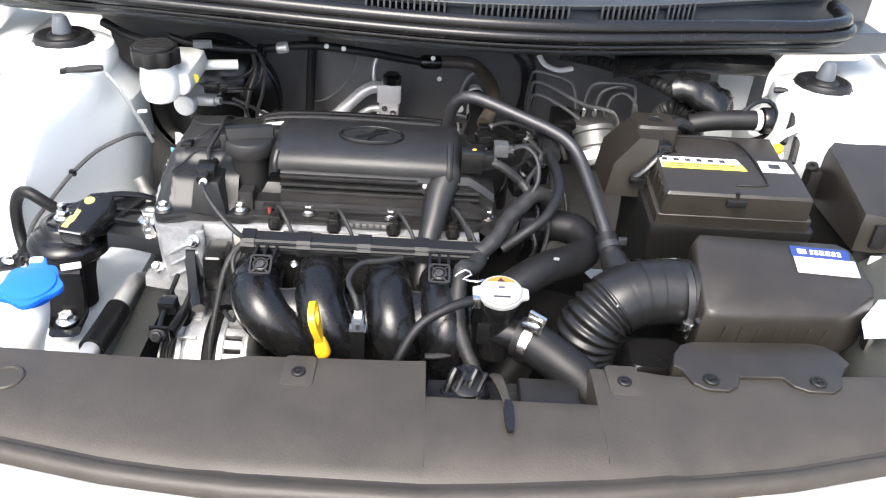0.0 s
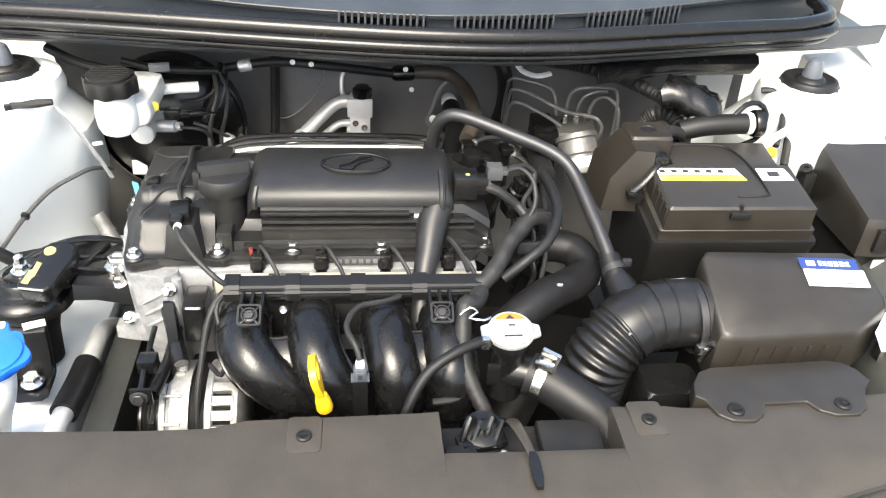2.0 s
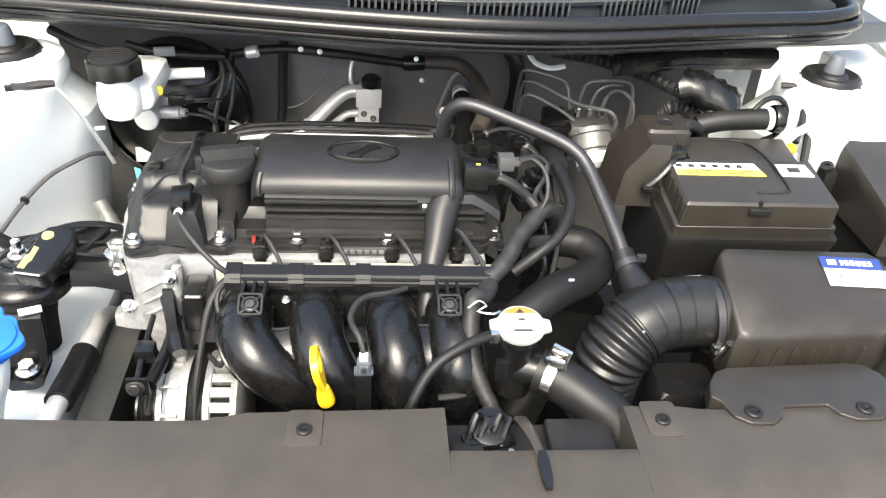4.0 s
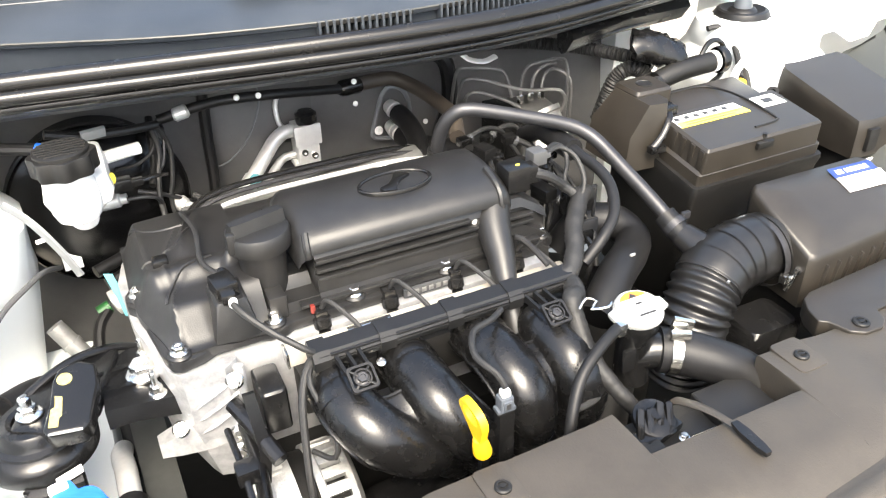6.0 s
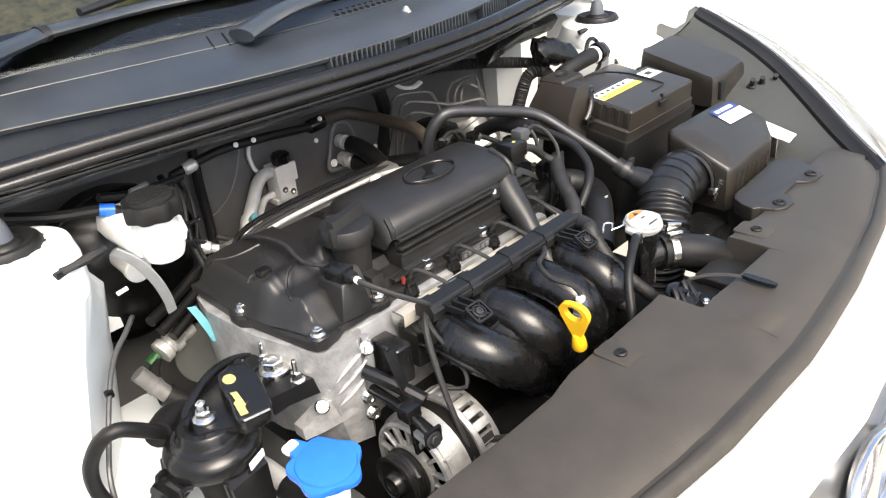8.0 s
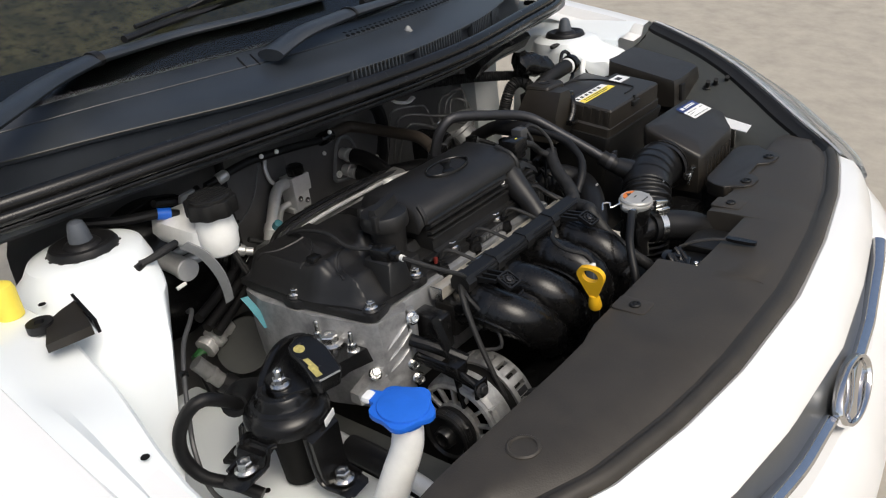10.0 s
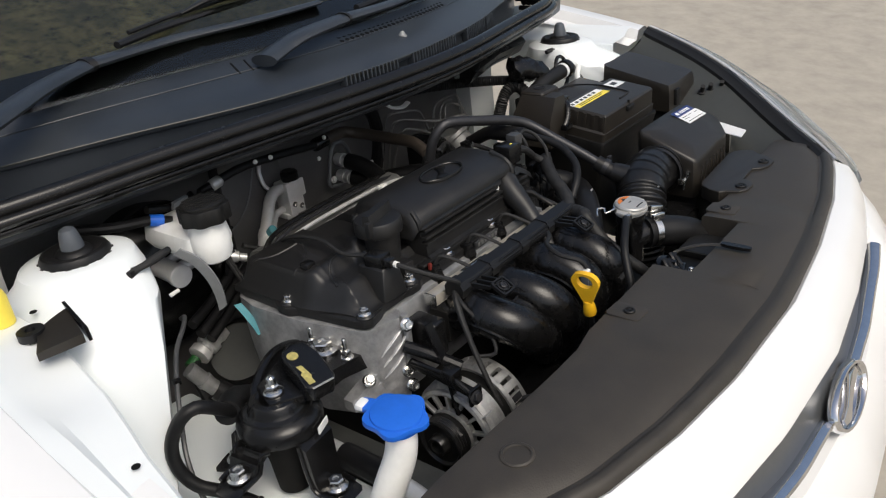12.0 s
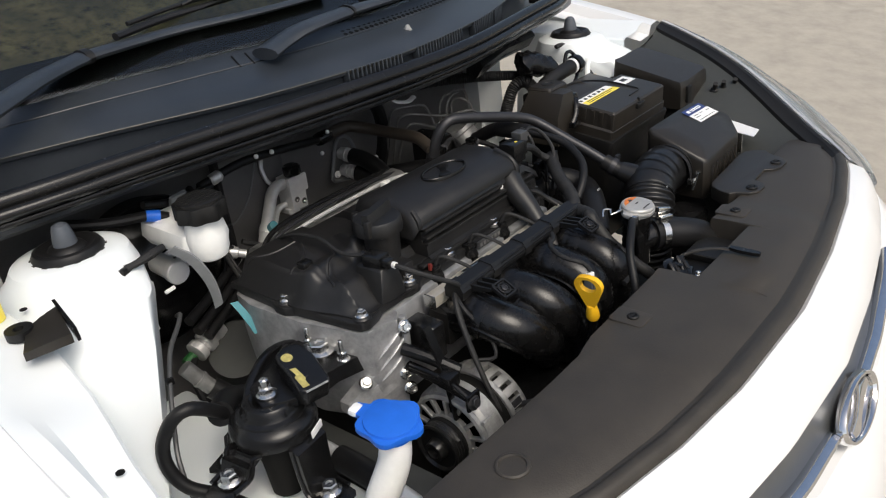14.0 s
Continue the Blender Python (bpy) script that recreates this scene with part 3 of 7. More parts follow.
for j in range(3):
    for i in range(26):
        x = -0.025 + 0.0125 * i + 0.004 * j
        k = 0.16 + 0.26 * j
        y, z = crest(x)[0] * (1 - k) + glass_y(x) * k, crest(x)[1] * (1 - k) + (1.1435 + side_drop(x)) * k
        if dot is None:
            dot = part("drain_hole", lathe([(0.0042, 0), (0.0042, 0.0016), (0, 0.0016)], (x, y, z - 0.0008), 8, (0, -0.34, 1)), M["deep"], cowl)
            at0 = Vector((x, y, z))
        else:
            twin("drain_hole", dot, Matrix.Translation(Vector((x, y, z)) - at0), cowl)
jx = 0.075
jy, jz = lip_y(jx) * 0.45 + crest(jx)[0] * 0.55, 1.117
part("washer_jet", join(lathe([(0.0065, 0), (0.0055, 0.006), (0.003, 0.01), (0, 0.011)], (jx, jy, jz), 12), box((jx - 0.004, jy - 0.008, jz - 0.002), (jx + 0.004, jy + 0.010, jz + 0.004), 0.002)), M["strap"], cowl)
for x in (-0.235, -0.212):
    y, z = crest(x)
    # notch drawn as a near-black bar in place of its shade
    part("notch", moved(box((-0.0012, -0.004, -0.002), (0.0012, 0.030, 0.0014), 0.0004), pose(x, y, z, 22, 0, -14)), M["deep"], cowl)
part("corner_pad", moved(box((-0.042, -0.012, 0), (0.042, 0.012, 0.026), 0.006), pose(-0.52, 0.412, 1.044, 0, 0, -14)), M["rubber"], cowl, "grey rubber block in the gap")
part("stay", tube([(-0.60, 0.455, 1.047), (-0.595, 0.432, 1.068), (-0.585, 0.415, 1.078)], 0.0055, 8), M["rubber"], cowl)
part("bracket", moved(box((-0.03, -0.004, 0), (0.0, 0.012, 0.02), 0.002), pose(0.60, 0.44, 1.055, 0, 0, 30)), M["cowl"], cowl)

# wiper arms and blades lying at the foot of the windscreen
for arm_p, fore_p, blade_p in (([(-0.70, 0.43, 1.150), (-0.593, 0.488, 1.165), (-0.515, 0.535, 1.174), (-0.425, 0.570, 1.182)], [(-0.28, 0.571, 1.185), (-0.13, 0.543, 1.186), (0.01, 0.532, 1.188)], [(-0.365, 0.578, 1.197), (-0.255, 0.60, 1.203), (-0.131, 0.605, 1.205), (-0.02, 0.60, 1.206), (0.14, 0.60, 1.208)]),
                               ([(-0.205, 0.442, 1.141), (-0.16, 0.450, 1.150), (-0.109, 0.450, 1.160), (-0.012, 0.452, 1.166)], [(0.05, 0.448, 1.167), (0.11, 0.446, 1.168), (0.24, 0.46, 1.17)], [(0.05, 0.478, 1.172), (0.16, 0.49, 1.175), (0.30, 0.51, 1.178), (0.48, 0.55, 1.185)])):
    wp = thing("wiper", arm_p[0], "black wiper arm with jointed blade on the windscreen", "wiper", "wipers")
    part("arm", tube(arm_p, lambda t: 0.026 - 0.005 * t, 14, flat=0.4), M["cowl"], wp)
    e, f = Vector(arm_p[-1]), Vector(fore_p[0])
    part("knuckle", tube([e.lerp(f, -0.03), e.lerp(f, 0.05)], 0.0228, 14, flat=0.5), M["matte"], wp)
    part("fore_arm", tube([e, *fore_p], lambda t: 0.0205 - 0.009 * t, 14, flat=0.4), M["cowl"], wp)
    part("blade", tube(blade_p, 0.0075, 8, flat=0.8), M["rubber"], wp)
    part("frame", tube([Vector(p) + Vector((0.03, 0.012, 0.012)) for p in blade_p], 0.0038, 8), M["matte"], wp)
    part("saddle", tube([Vector(blade_p[1]) + Vector((0.03, 0.008, 0.012)), Vector(blade_p[2]) + Vector((-0.02, 0.004, 0.022)), Vector(blade_p[3]) + Vector((-0.02, 0.0, 0.014))], lambda t: 0.004 + 0.007 * math.sin(math.pi * t), 8, flat=0.5), M["matte"], wp)
seal = thing("bonnet_seal", (0, 0.35, 1.07), "black rubber bonnet seal along the cowl edge", "rubber seal")
END = [(0.61, 0.428), (0.635, 0.452), (0.648, 0.49), (0.652, 0.54)]
for k, (dy, z, r) in enumerate(((0.0, 1.079, 0.0115), (-0.013, 1.066, 0.0085), (-0.006, 1.052, 0.006))):
    part(("seal_bulb", "seal_lip", "seal_foot")[k], tube([(x, seal_y(x) + dy, z + side_drop(x) * 0.5) for x in xs[:67:3]] + [(x - dy * 0.6, y + dy, z) for x, y in END], r, 12, 0.02), M["satin"], seal)

glass = bpy.data.materials.new("tinted_windscreen_glass")
glass.use_nodes = True
gb = glass.node_tree.nodes["Principled BSDF"]
gb.inputs["Base Color"].default_value = (0.55, 0.62, 0.58, 1)
gb.inputs["Roughness"].default_value = 0.03
gb.inputs["Transmission Weight"].default_value = 1.0
gb.inputs["IOR"].default_value = 1.5
M["glass"] = glass
shield = thing("windscreen", (0, 0.7, 1.1), "sloping windscreen glass above the cowl", "windscreen")
rows = []
for x in xs[::4]:
    y, d = glass_y(x) - 0.008, side_drop(x)
    rows.append([(x, y, 1.138 + d), (x, y + 0.004, 1.150 + d), (x * 0.95, y + 0.40, 1.384 + d), (x * 0.90, y + 0.80, 1.584 + d)])
part("pane", loft(rows, False), M["glass"], shield)
part("edge_band", loft([[(x, glass_y(x) - 0.006, 1.136 + side_drop(x)), (x, glass_y(x) - 0.001, 1.147 + side_drop(x)), (x * 0.993, glass_y(x) + 0.06, 1.1825 + side_drop(x))] for x in xs[::4]], False), M["satin"], shield, "black printed lower edge band")
# carries the windscreen's olive reflections as painted mottling
dash = thing("dashboard", (0, 0.9, 1.0), "dashboard behind the windscreen, mottled with painted reflections", "dashboard")
part("dash_top", loft([[(x, glass_y(x) + 0.02, 1.11), (x, glass_y(x) + 0.10, 1.14), (x, glass_y(x) + 0.36, 1.22), (x, glass_y(x) + 0.66, 1.24), (x, glass_y(x) + 0.72, 0.9)] for x in xs[::4]], False), M["dash"], dash)

# ---- engine: block, head and timing cover ----
block = thing("engine_block", (-0.15, 0.2, 0.45), "grey cast aluminium engine block and cylinder head", "engine")
part("head", box((-0.34, 0.105, 0.70), (0.05, 0.35, 0.846), 0.006), M["alu"], block, "cast aluminium cylinder head")
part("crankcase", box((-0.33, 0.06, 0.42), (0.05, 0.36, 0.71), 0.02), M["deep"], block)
edge = [(-0.398, 0.112), (-0.388, 0.098), (-0.368, 0.094), (-0.345, 0.088), (-0.33, 0.10), (-0.33, 0.355), (-0.40, 0.358), (-0.414, 0.345), (-0.424, 0.30), (-0.418, 0.2)]
rings = []
for z, k in ((0.69, 0.70), (0.735, 0.86), (0.775, 0.95), (0.80, 0.97), (0.825, 0.98), (0.834, 1.0), (0.846, 1.0)):
    rings.append([(-0.33 + (x + 0.33) * (k if y < 0.16 else 0.62 + 0.38 * k), 0.2 + (y - 0.2) * (0.92 + 0.08 * k), z) for x, y in edge])
tc = part("timing_cover", bevelled(loft(rings), 0.003, 2, 50), M["timingalu"], block, "cast aluminium timing chain cover")
for i in range(3):
    z = 0.828 - 0.019 * i
    part("rib", tube([(-0.388 - 0.004 * i, 0.1045 + 0.003 * i, z - 0.040), (-0.368, 0.0945, z - 0.021), (-0.350, 0.0895, z - 0.007), (-0.334, 0.092, z)], 0.0030, 8, flat=0.8), M["timingalu"], tc)
part("corner_edge", tube([(-0.386, 0.106, 0.836), (-0.385, 0.105, 0.80), (-0.382, 0.104, 0.776)], 0.004, 8), M["timingalu"], tc)
part("edge_flange", tube([(-0.331, 0.092, 0.842), (-0.3305, 0.090, 0.81), (-0.332, 0.0915, 0.775), (-0.335, 0.095, 0.735)], 0.0058, 10), M["timingalu"], tc)
part("boss", bevelled(loft([[(x, y - w, z - h), (x, y + w, z - h), (x, y + w, z + h), (x, y - w * 0.7, z + h)] for x, y, z, w, h in ((-0.335, 0.105, 0.772, 0.016, 0.026), (-0.375, 0.110, 0.758, 0.014, 0.020), (-0.405, 0.119, 0.745, 0.012, 0.013), (-0.426, 0.127, 0.736, 0.010, 0.008))]), 0.005, 3), M["timingalu"], tc, "cast aluminium mounting ear")
for x, y in ((-0.383, 0.112), (-0.407, 0.238), (-0.398, 0.341)):
    part("bolt_boss", lathe([(0.008, 0.815), (0.0105, 0.828), (0.0125, 0.846)], (x, y, 0), 16), M["timingalu"], tc)
for at, ax in (((-0.338, 0.083, 0.832), (-0.3, -0.9, 0.35)), ((-0.343, 0.088, 0.758), (-0.3, -0.9, 0.3)), ((-0.346, 0.080, 0.738), (-0.3, -0.9, 0.3)), ((-0.40, 0.108, 0.768), (-0.2, -0.6, 0.75))):
    part("bolt", bolt_bm(at, 0.0062, 0.011, ax), M["steel"], tc, "zinc plated bolt")
part("sensor_body", box((-0.320, 0.05, 0.772), (-0.292, 0.10, 0.828), 0.006, 3), M["satin"], block, "black plastic valve solenoid")
part("stamp_plate", box((-0.135, 0.1095, 0.8485), (-0.075, 0.1135, 0.8595), 0.0005), M["darkgrey"], block, "dark stamped plate with pale marks")
for i in range(6):
    part("stamp_bar", box((-0.131 + i * 0.009, 0.1090, 0.851), (-0.1255 + i * 0.009, 0.1102, 0.857), 0.0002), M["dullalu"], block)

# ---- valve cover ----
cover = thing("valve_cover", (-0.18, 0.22, 0.85), "grained black plastic valve cover with oval emblem", "valve cover")
part("flange", prism([(-0.398, 0.118), (-0.393, 0.104), (-0.383, 0.099), (-0.36, 0.104), (-0.345, 0.112), (-0.30, 0.112), (-0.29, 0.108), (-0.272, 0.108), (-0.262, 0.114), (0.045, 0.118), (0.055, 0.125), (0.075, 0.13), (0.075, 0.36), (-0.385, 0.366), (-0.408, 0.355), (-0.412, 0.335),
                      (-0.414, 0.26), (-0.420, 0.248), (-0.420, 0.228), (-0.411, 0.215)], 0.8465, 0.860, 0.0035), M["cover"], cover)
prof = [(0.1225, 0.858), (0.124, 0.872), (0.1295, 0.8745), (0.130, 0.8895), (0.139, 0.8935), (0.139, 0.9105), (0.1325, 0.9125), (0.1375, 0.9225), (0.16, 0.9235), (0.30, 0.912), (0.33, 0.895), (0.345, 0.858)]
part("body", bevelled(loft([[(x, y, z - dz) for y, z in prof] for x, dz in ((-0.226, 0), (0.03, 0), (0.05, 0.012), (0.066, 0.024))]), 0.003), M["cover"], cover)
part("neck_wall", bevelled(loft([[(x, y, z) for y, z in ((0.128, 0.858), (0.131, 0.872), (0.160, 0.874), (0.180, 0.884), (0.205, 0.892), (0.30, 0.900), (0.33, 0.895), (0.345, 0.858))] for x in (-0.30, -0.2255)]), 0.004), M["cover"], cover)
for z, y, x0, x1 in ((0.9135, 0.1315, -0.226, -0.04), (0.9015, 0.1315, -0.226, 0.045), (0.8925, 0.1305, -0.226, 0.045), (0.869, 0.1225, -0.25, 0.05)):
    part("rib", box((x0, y - 0.0035, z - 0.0022), (x1, y + 0.008, z + 0.0022), 0.0012), M["cover"], cover)
prof = [(0.1305, 0.9235), (0.1308, 0.930), (0.1335, 0.9365), (0.140, 0.9425), (0.151, 0.9475), (0.17, 0.9515), (0.20, 0.954), (0.235, 0.952), (0.256, 0.942), (0.266, 0.925), (0.268, 0.90)]
ends = ((-0.243, 0.86, 0.020), (-0.240, 0.93, 0.010), (-0.234, 0.98, 0.004), (-0.226, 1.0, 0.0), (0.0, 1.0, 0.0), (0.008, 1.0, 0.001), (0.0145, 0.97, 0.006), (0.018, 0.93, 0.014))
part("coil_cover", loft([[(x, 0.19 + (y - 0.19) * k, max(0.905, z - dz)) for y, z in prof] for x, k, dz in ends]), M["cover"], cover, smooth=50)
part("corner_rib", tube([(-0.232, 0.1325, 0.920), (-0.2325, 0.1335, 0.932), (-0.230, 0.145, 0.9435)], 0.0042, 8), M["cover"], cover)
part("end_rib", tube([(0.002, 0.1305, 0.916), (0.002, 0.1315, 0.930), (0.002, 0.142, 0.9435), (0.002, 0.17, 0.953)], 0.0045, 8), M["cover"], cover)


def chain_top(x, y):
    z = 0.862
    z += 0.042 * step(x, -0.424, -0.396) * step(y, 0.357, 0.330) * (step(y, 0.178, 0.222))
    z += 0.034 * step(x, -0.426, -0.392) * step(y, 0.112, 0.150) * (1 - step(y, 0.190, 0.222))
    z += 0.008 * math.exp(-((x + 0.35) / 0.03) ** 2 - ((y - 0.27) / 0.05) ** 2)
    # swept moulding lines
    for x0, y0, slope, bend in ((-0.395, 0.150, 0.5, 6.0), (-0.372, 0.235, 0.35, 3.0), (-0.34, 0.285, 0.4, 2.0)):
        c = x0 + slope * (y - y0) + bend * (y - y0) ** 2
        if abs(y - y0) < 0.06:
            z += 0.0032 * math.exp(-((x - c) / 0.0035) ** 2) * (1 - (abs(y - y0) / 0.06) ** 2)
    z += 0.010 * step(x, -0.352 + (y - 0.13) * 0.5, -0.338 + (y - 0.13) * 0.5) * step(y, 0.112, 0.14) * (1 - step(y, 0.25, 0.30))
    z -= 0.012 * math.exp(-((y - 0.128) / 0.02) ** 2) * step(x, -0.37, -0.33)
    return z


ce = field(-0.422, -0.285, 0.108, 0.356, 46, 80, chain_top, 0.852)
for v in ce.verts:
    v.co.x += (0.010 + 0.022 * (1 - step(v.co.y, 0.11, 0.215))) * ((-0.285 - v.co.x) / 0.137)
part("chain_end", ce, M["cover"], cover, smooth=28)
for line in (((-0.405, 0.325), (-0.388, 0.302), (-0.366, 0.288), (-0.343, 0.282)), ((-0.402, 0.232), (-0.378, 0.236), (-0.356, 0.250), (-0.336, 0.278)), ((-0.398, 0.160), (-0.378, 0.185), (-0.352, 0.200), (-0.325, 0.208))):
    pts = [(p.x + (0.010 + 0.022 * (1 - step(p.y, 0.11, 0.215))) * ((-0.285 - p.x) / 0.137), p.y, chain_top(p.x, p.y) - 0.0004) for p in smooth_path([(x, y, 0) for x, y in line], 0.006)]
    part("moulding_line", tube(pts, 0.0022, 6), M["cover"], cover)
part("sensor_pad", bevelled(loft([[(x, y, z) for x, y in rounded(-0.338 - g, 0.112 - g * 0.3, -0.305 + g, 0.16 + g, 0.004, 2)] for z, g in ((0.86, 0.008), (0.905, 0.0), (0.9075, -0.003))]), 0.0), M["cover"], cover)
CX, CY = -0.273, 0.174
part("filler_neck", lathe([(0.022, 0.858), (0.0225, 0.868), (0.0235, 0.880), (0.0245, 0.896), (0.0255, 0.912), (0.0262, 0.930)], (CX, CY - 0.004, 0), 40), M["cover"], cover)
part("neck_post", box((CX - 0.010, 0.124, 0.858), (CX + 0.010, 0.16, 0.888), 0.003), M["cover"], cover)
part("neck_fairing", bevelled(loft([[(CX - 0.03 + 0.004 * k, 0.150 + 0.004 * k, z), (CX + 0.045, 0.150 + 0.004 * k, z), (CX + 0.045, 0.25, z), (CX - 0.02, 0.25, z)] for k, z in ((0, 0.862), (1, 0.876), (3, 0.886))]), 0.004), M["cover"], cover)
capo = part("oil_cap", lathe([(0.0315, 0.9265), (0.0345, 0.928), (0.0352, 0.9315), (0.0345, 0.9455), (0.0328, 0.9485), (0.018, 0.9495), (0, 0.9497)], (CX, CY, 0), 44), M["cover"], cover, "black oil filler cap with grip bar")
part("grip", moved(bevelled(loft([[(x, y * k, z) for y, z in ((-0.010, 0.948), (-0.0065, 0.963), (0.0065, 0.963), (0.010, 0.948))] for x, k in ((-0.031, 0.7), (-0.022, 0.9), (0.0, 0.95), (0.022, 0.9), (0.031, 0.7))]), 0.0025), Matrix.Translation((CX, CY, 0)) @ Matrix.Rotation(radians(14), 4, "Z")), M["cover"], capo)
part("grip_tab", box((CX - 0.036, CY - 0.018, 0.932), (CX - 0.027, CY - 0.009, 0.956), 0.002), M["cover"], capo)
em = thing("cover_emblem", (-0.107, 0.188, 0.954), "dark embossed oval emblem on the valve cover", "emblem")
e1 = lathe([(0.0455, -0.002), (0.0455, 0.0022), (0.0445, 0.0032), (0.0425, 0.0032), (0.0412, 0.002), (0.0412, 0.0)], (0, 0, 0), 48, closed=True)
part("ring", moved(e1, Matrix.Translation((-0.107, 0.188, 0.9535)) @ Matrix.Diagonal((1, 0.56, 1, 1))), M["satin"], em)
part("swept_band", prism([(-0.127, 0.171), (-0.112, 0.168), (-0.107, 0.181), (-0.098, 0.190), (-0.084, 0.197), (-0.087, 0.206), (-0.101, 0.208), (-0.107, 0.196), (-0.116, 0.186), (-0.129, 0.180)], 0.951, 0.9562, 0.0015), M["satin"], em)
for x, y in ((-0.382, 0.113), (-0.406, 0.238), (-0.397, 0.341), (-0.281, 0.121), (-0.188, 0.126), (-0.075, 0.126), (0.061, 0.139)):
    part("bolt_pad", lathe([(0.0125, 0.852), (0.0125, 0.8615), (0.0105, 0.8635), (0, 0.8635)], (x, y, 0), 18), M["cover"], cover)
    part("bolt", bolt_bm((x, y, 0.8635), 0.0062, 0.0095), M["steel"], cover, "zinc plated flange bolt")
part("rear_boss", lathe([(0.009, 0.87), (0.008, 0.925), (0.006, 0.928), (0, 0.928)], (-0.245, 0.248, 0), 14), M["cover"], cover)

# camshaft sensor with its lead, on the pad
cs = thing("cam_sensor", (-0.325, 0.135, 0.905), "small black camshaft sensor plug with tan lead", "sensor")
part("plug", join(box((-0.336, 0.118, 0.906), (-0.312, 0.148, 0.924), 0.003, turn=(0, 0, 8)), box((-0.331, 0.104, 0.909), (-0.317, 0.122, 0.921), 0.002), lathe([(0.006, 0), (0.006, 0.012), (0.003, 0.014)], (-0.322, 0.15, 0.912), 10, (0.2, 1, 0.2))), M["satin"], cs)
part("collar", lathe([(0.0045, 0), (0.0045, 0.007)], (-0.322, 0.098, 0.913), 10, (0.15, 1, 0)), M["milky"], cs, "pale seal collar")
part("lead", tube([(-0.322, 0.099, 0.913), (-0.316, 0.085, 0.908), (-0.296, 0.063, 0.893), (-0.272, 0.045, 0.877), (-0.262, 0.045, 0.868)], 0.0036, 8), M["loom"], cs)
part("rear_lead", tube([(-0.324, 0.152, 0.916), (-0.335, 0.19, 0.916), (-0.33, 0.24, 0.925), (-0.335, 0.30, 0.918), (-0.33, 0.36, 0.885), (-0.34, 0.40, 0.86)], 0.003, 8), M["loom"], cs)
part("bracket", box((-0.383, 0.213, 0.898), (-0.366, 0.229, 0.914), 0.003), M["satin"], cs)

# ---- coolant and wiring rails behind the cover ----
rr = thing("wiring_rails", (-0.15, 0.37, 0.86), "dull metal rails running behind the valve cover", "rail")
for k, (y, z, r, m) in enumerate(((0.352, 0.874, 0.004, "dullalu"), (0.368, 0.881, 0.0035, "pipealu"), (0.386, 0.884, 0.0035, "darksteel"), (0.404, 0.884, 0.0042, "satin"))):
    part("rail", tube([(-0.335, y - 0.015, z - 0.03), (-0.27, y, z), (-0.05, y + 0.03, z - 0.01), (0.03, y + 0.035, z - 0.02)], r, 8), M[m], rr)
part("heat_shield", loft([[(x, y + (x + 0.3) * 0.1, z + 0.0022 * math.sin(x * 95)) for y, z in ((0.352, 0.70), (0.354, 0.842), (0.362, 0.858), (0.378, 0.867), (0.402, 0.869), (0.426, 0.860), (0.443, 0.836), (0.45, 0.70))] for x in [-0.325 + 0.0175 * i for i in range(21)]], True), M["dullalu"], rr, "dull aluminium exhaust heat shield", smooth=60)
for x in (-0.29, -0.05):
    part("rail_clip", box((x - 0.008, 0.350 + (x + 0.3) * 0.1, 0.870), (x + 0.008, 0.362 + (x + 0.3) * 0.1, 0.881), 0.002), M["milky"], rr, "milky plastic rail clip")

# ---- intake manifold ----
intake = thing("intake_manifold", (-0.1, -0.02, 0.6), "glossy black plastic intake manifold with four curved runners", "intake manifold")
RUN = ([(-0.240, 0.095, 0.79), (-0.244, 0.06, 0.811), (-0.243, 0.029, 0.816), (-0.238, -0.001, 0.81), (-0.227, -0.019, 0.80), (-0.213, -0.027, 0.787), (-0.196, -0.029, 0.772), (-0.176, -0.025, 0.755), (-0.152, -0.014, 0.735), (-0.13, 0.0, 0.70)],
       [(-0.160, 0.095, 0.79), (-0.162, 0.06, 0.811), (-0.162, 0.030, 0.816), (-0.158, -0.003, 0.811), (-0.151, -0.022, 0.801), (-0.141, -0.033, 0.786), (-0.129, -0.036, 0.769), (-0.116, -0.033, 0.75), (-0.104, -0.022, 0.72), (-0.095, -0.01, 0.69)],
       [(-0.074, 0.095, 0.79), (-0.073, 0.06, 0.811), (-0.072, 0.028, 0.816), (-0.068, -0.005, 0.811), (-0.064, -0.026, 0.801), (-0.060, -0.037, 0.786), (-0.057, -0.040, 0.769), (-0.054, -0.036, 0.75), (-0.052, -0.025, 0.72), (-0.05, -0.01, 0.69)],
       [(-0.002, 0.095, 0.79), (-0.001, 0.06, 0.811), (-0.001, 0.027, 0.816), (0.002, -0.006, 0.811), (0.004, -0.027, 0.801), (0.006, -0.038, 0.786), (0.006, -0.041, 0.769), (0.004, -0.038, 0.75), (0.0, -0.026, 0.72), (-0.006, -0.01, 0.69)])


def along(p, n=40):
    pts = smooth_path(p, 0.003)
    return [Vector(pts[round(i * (len(pts) - 1) / (n - 1))]) for i in range(n)]


def web_point(a, b, t, f):
    """A point of the thin wall between two runners, at share f of their length and t of the way across."""
    i = f * (len(a) - 1)
    k = min(int(i), len(a) - 2)
    p, q = a[k].lerp(a[k + 1], i - k), b[k].lerp(b[k + 1], i - k)
    return p.lerp(q, t) + Vector((0, -0.45, 0.9)) * (0.017 - 0.009 * math.sin(math.pi * t))


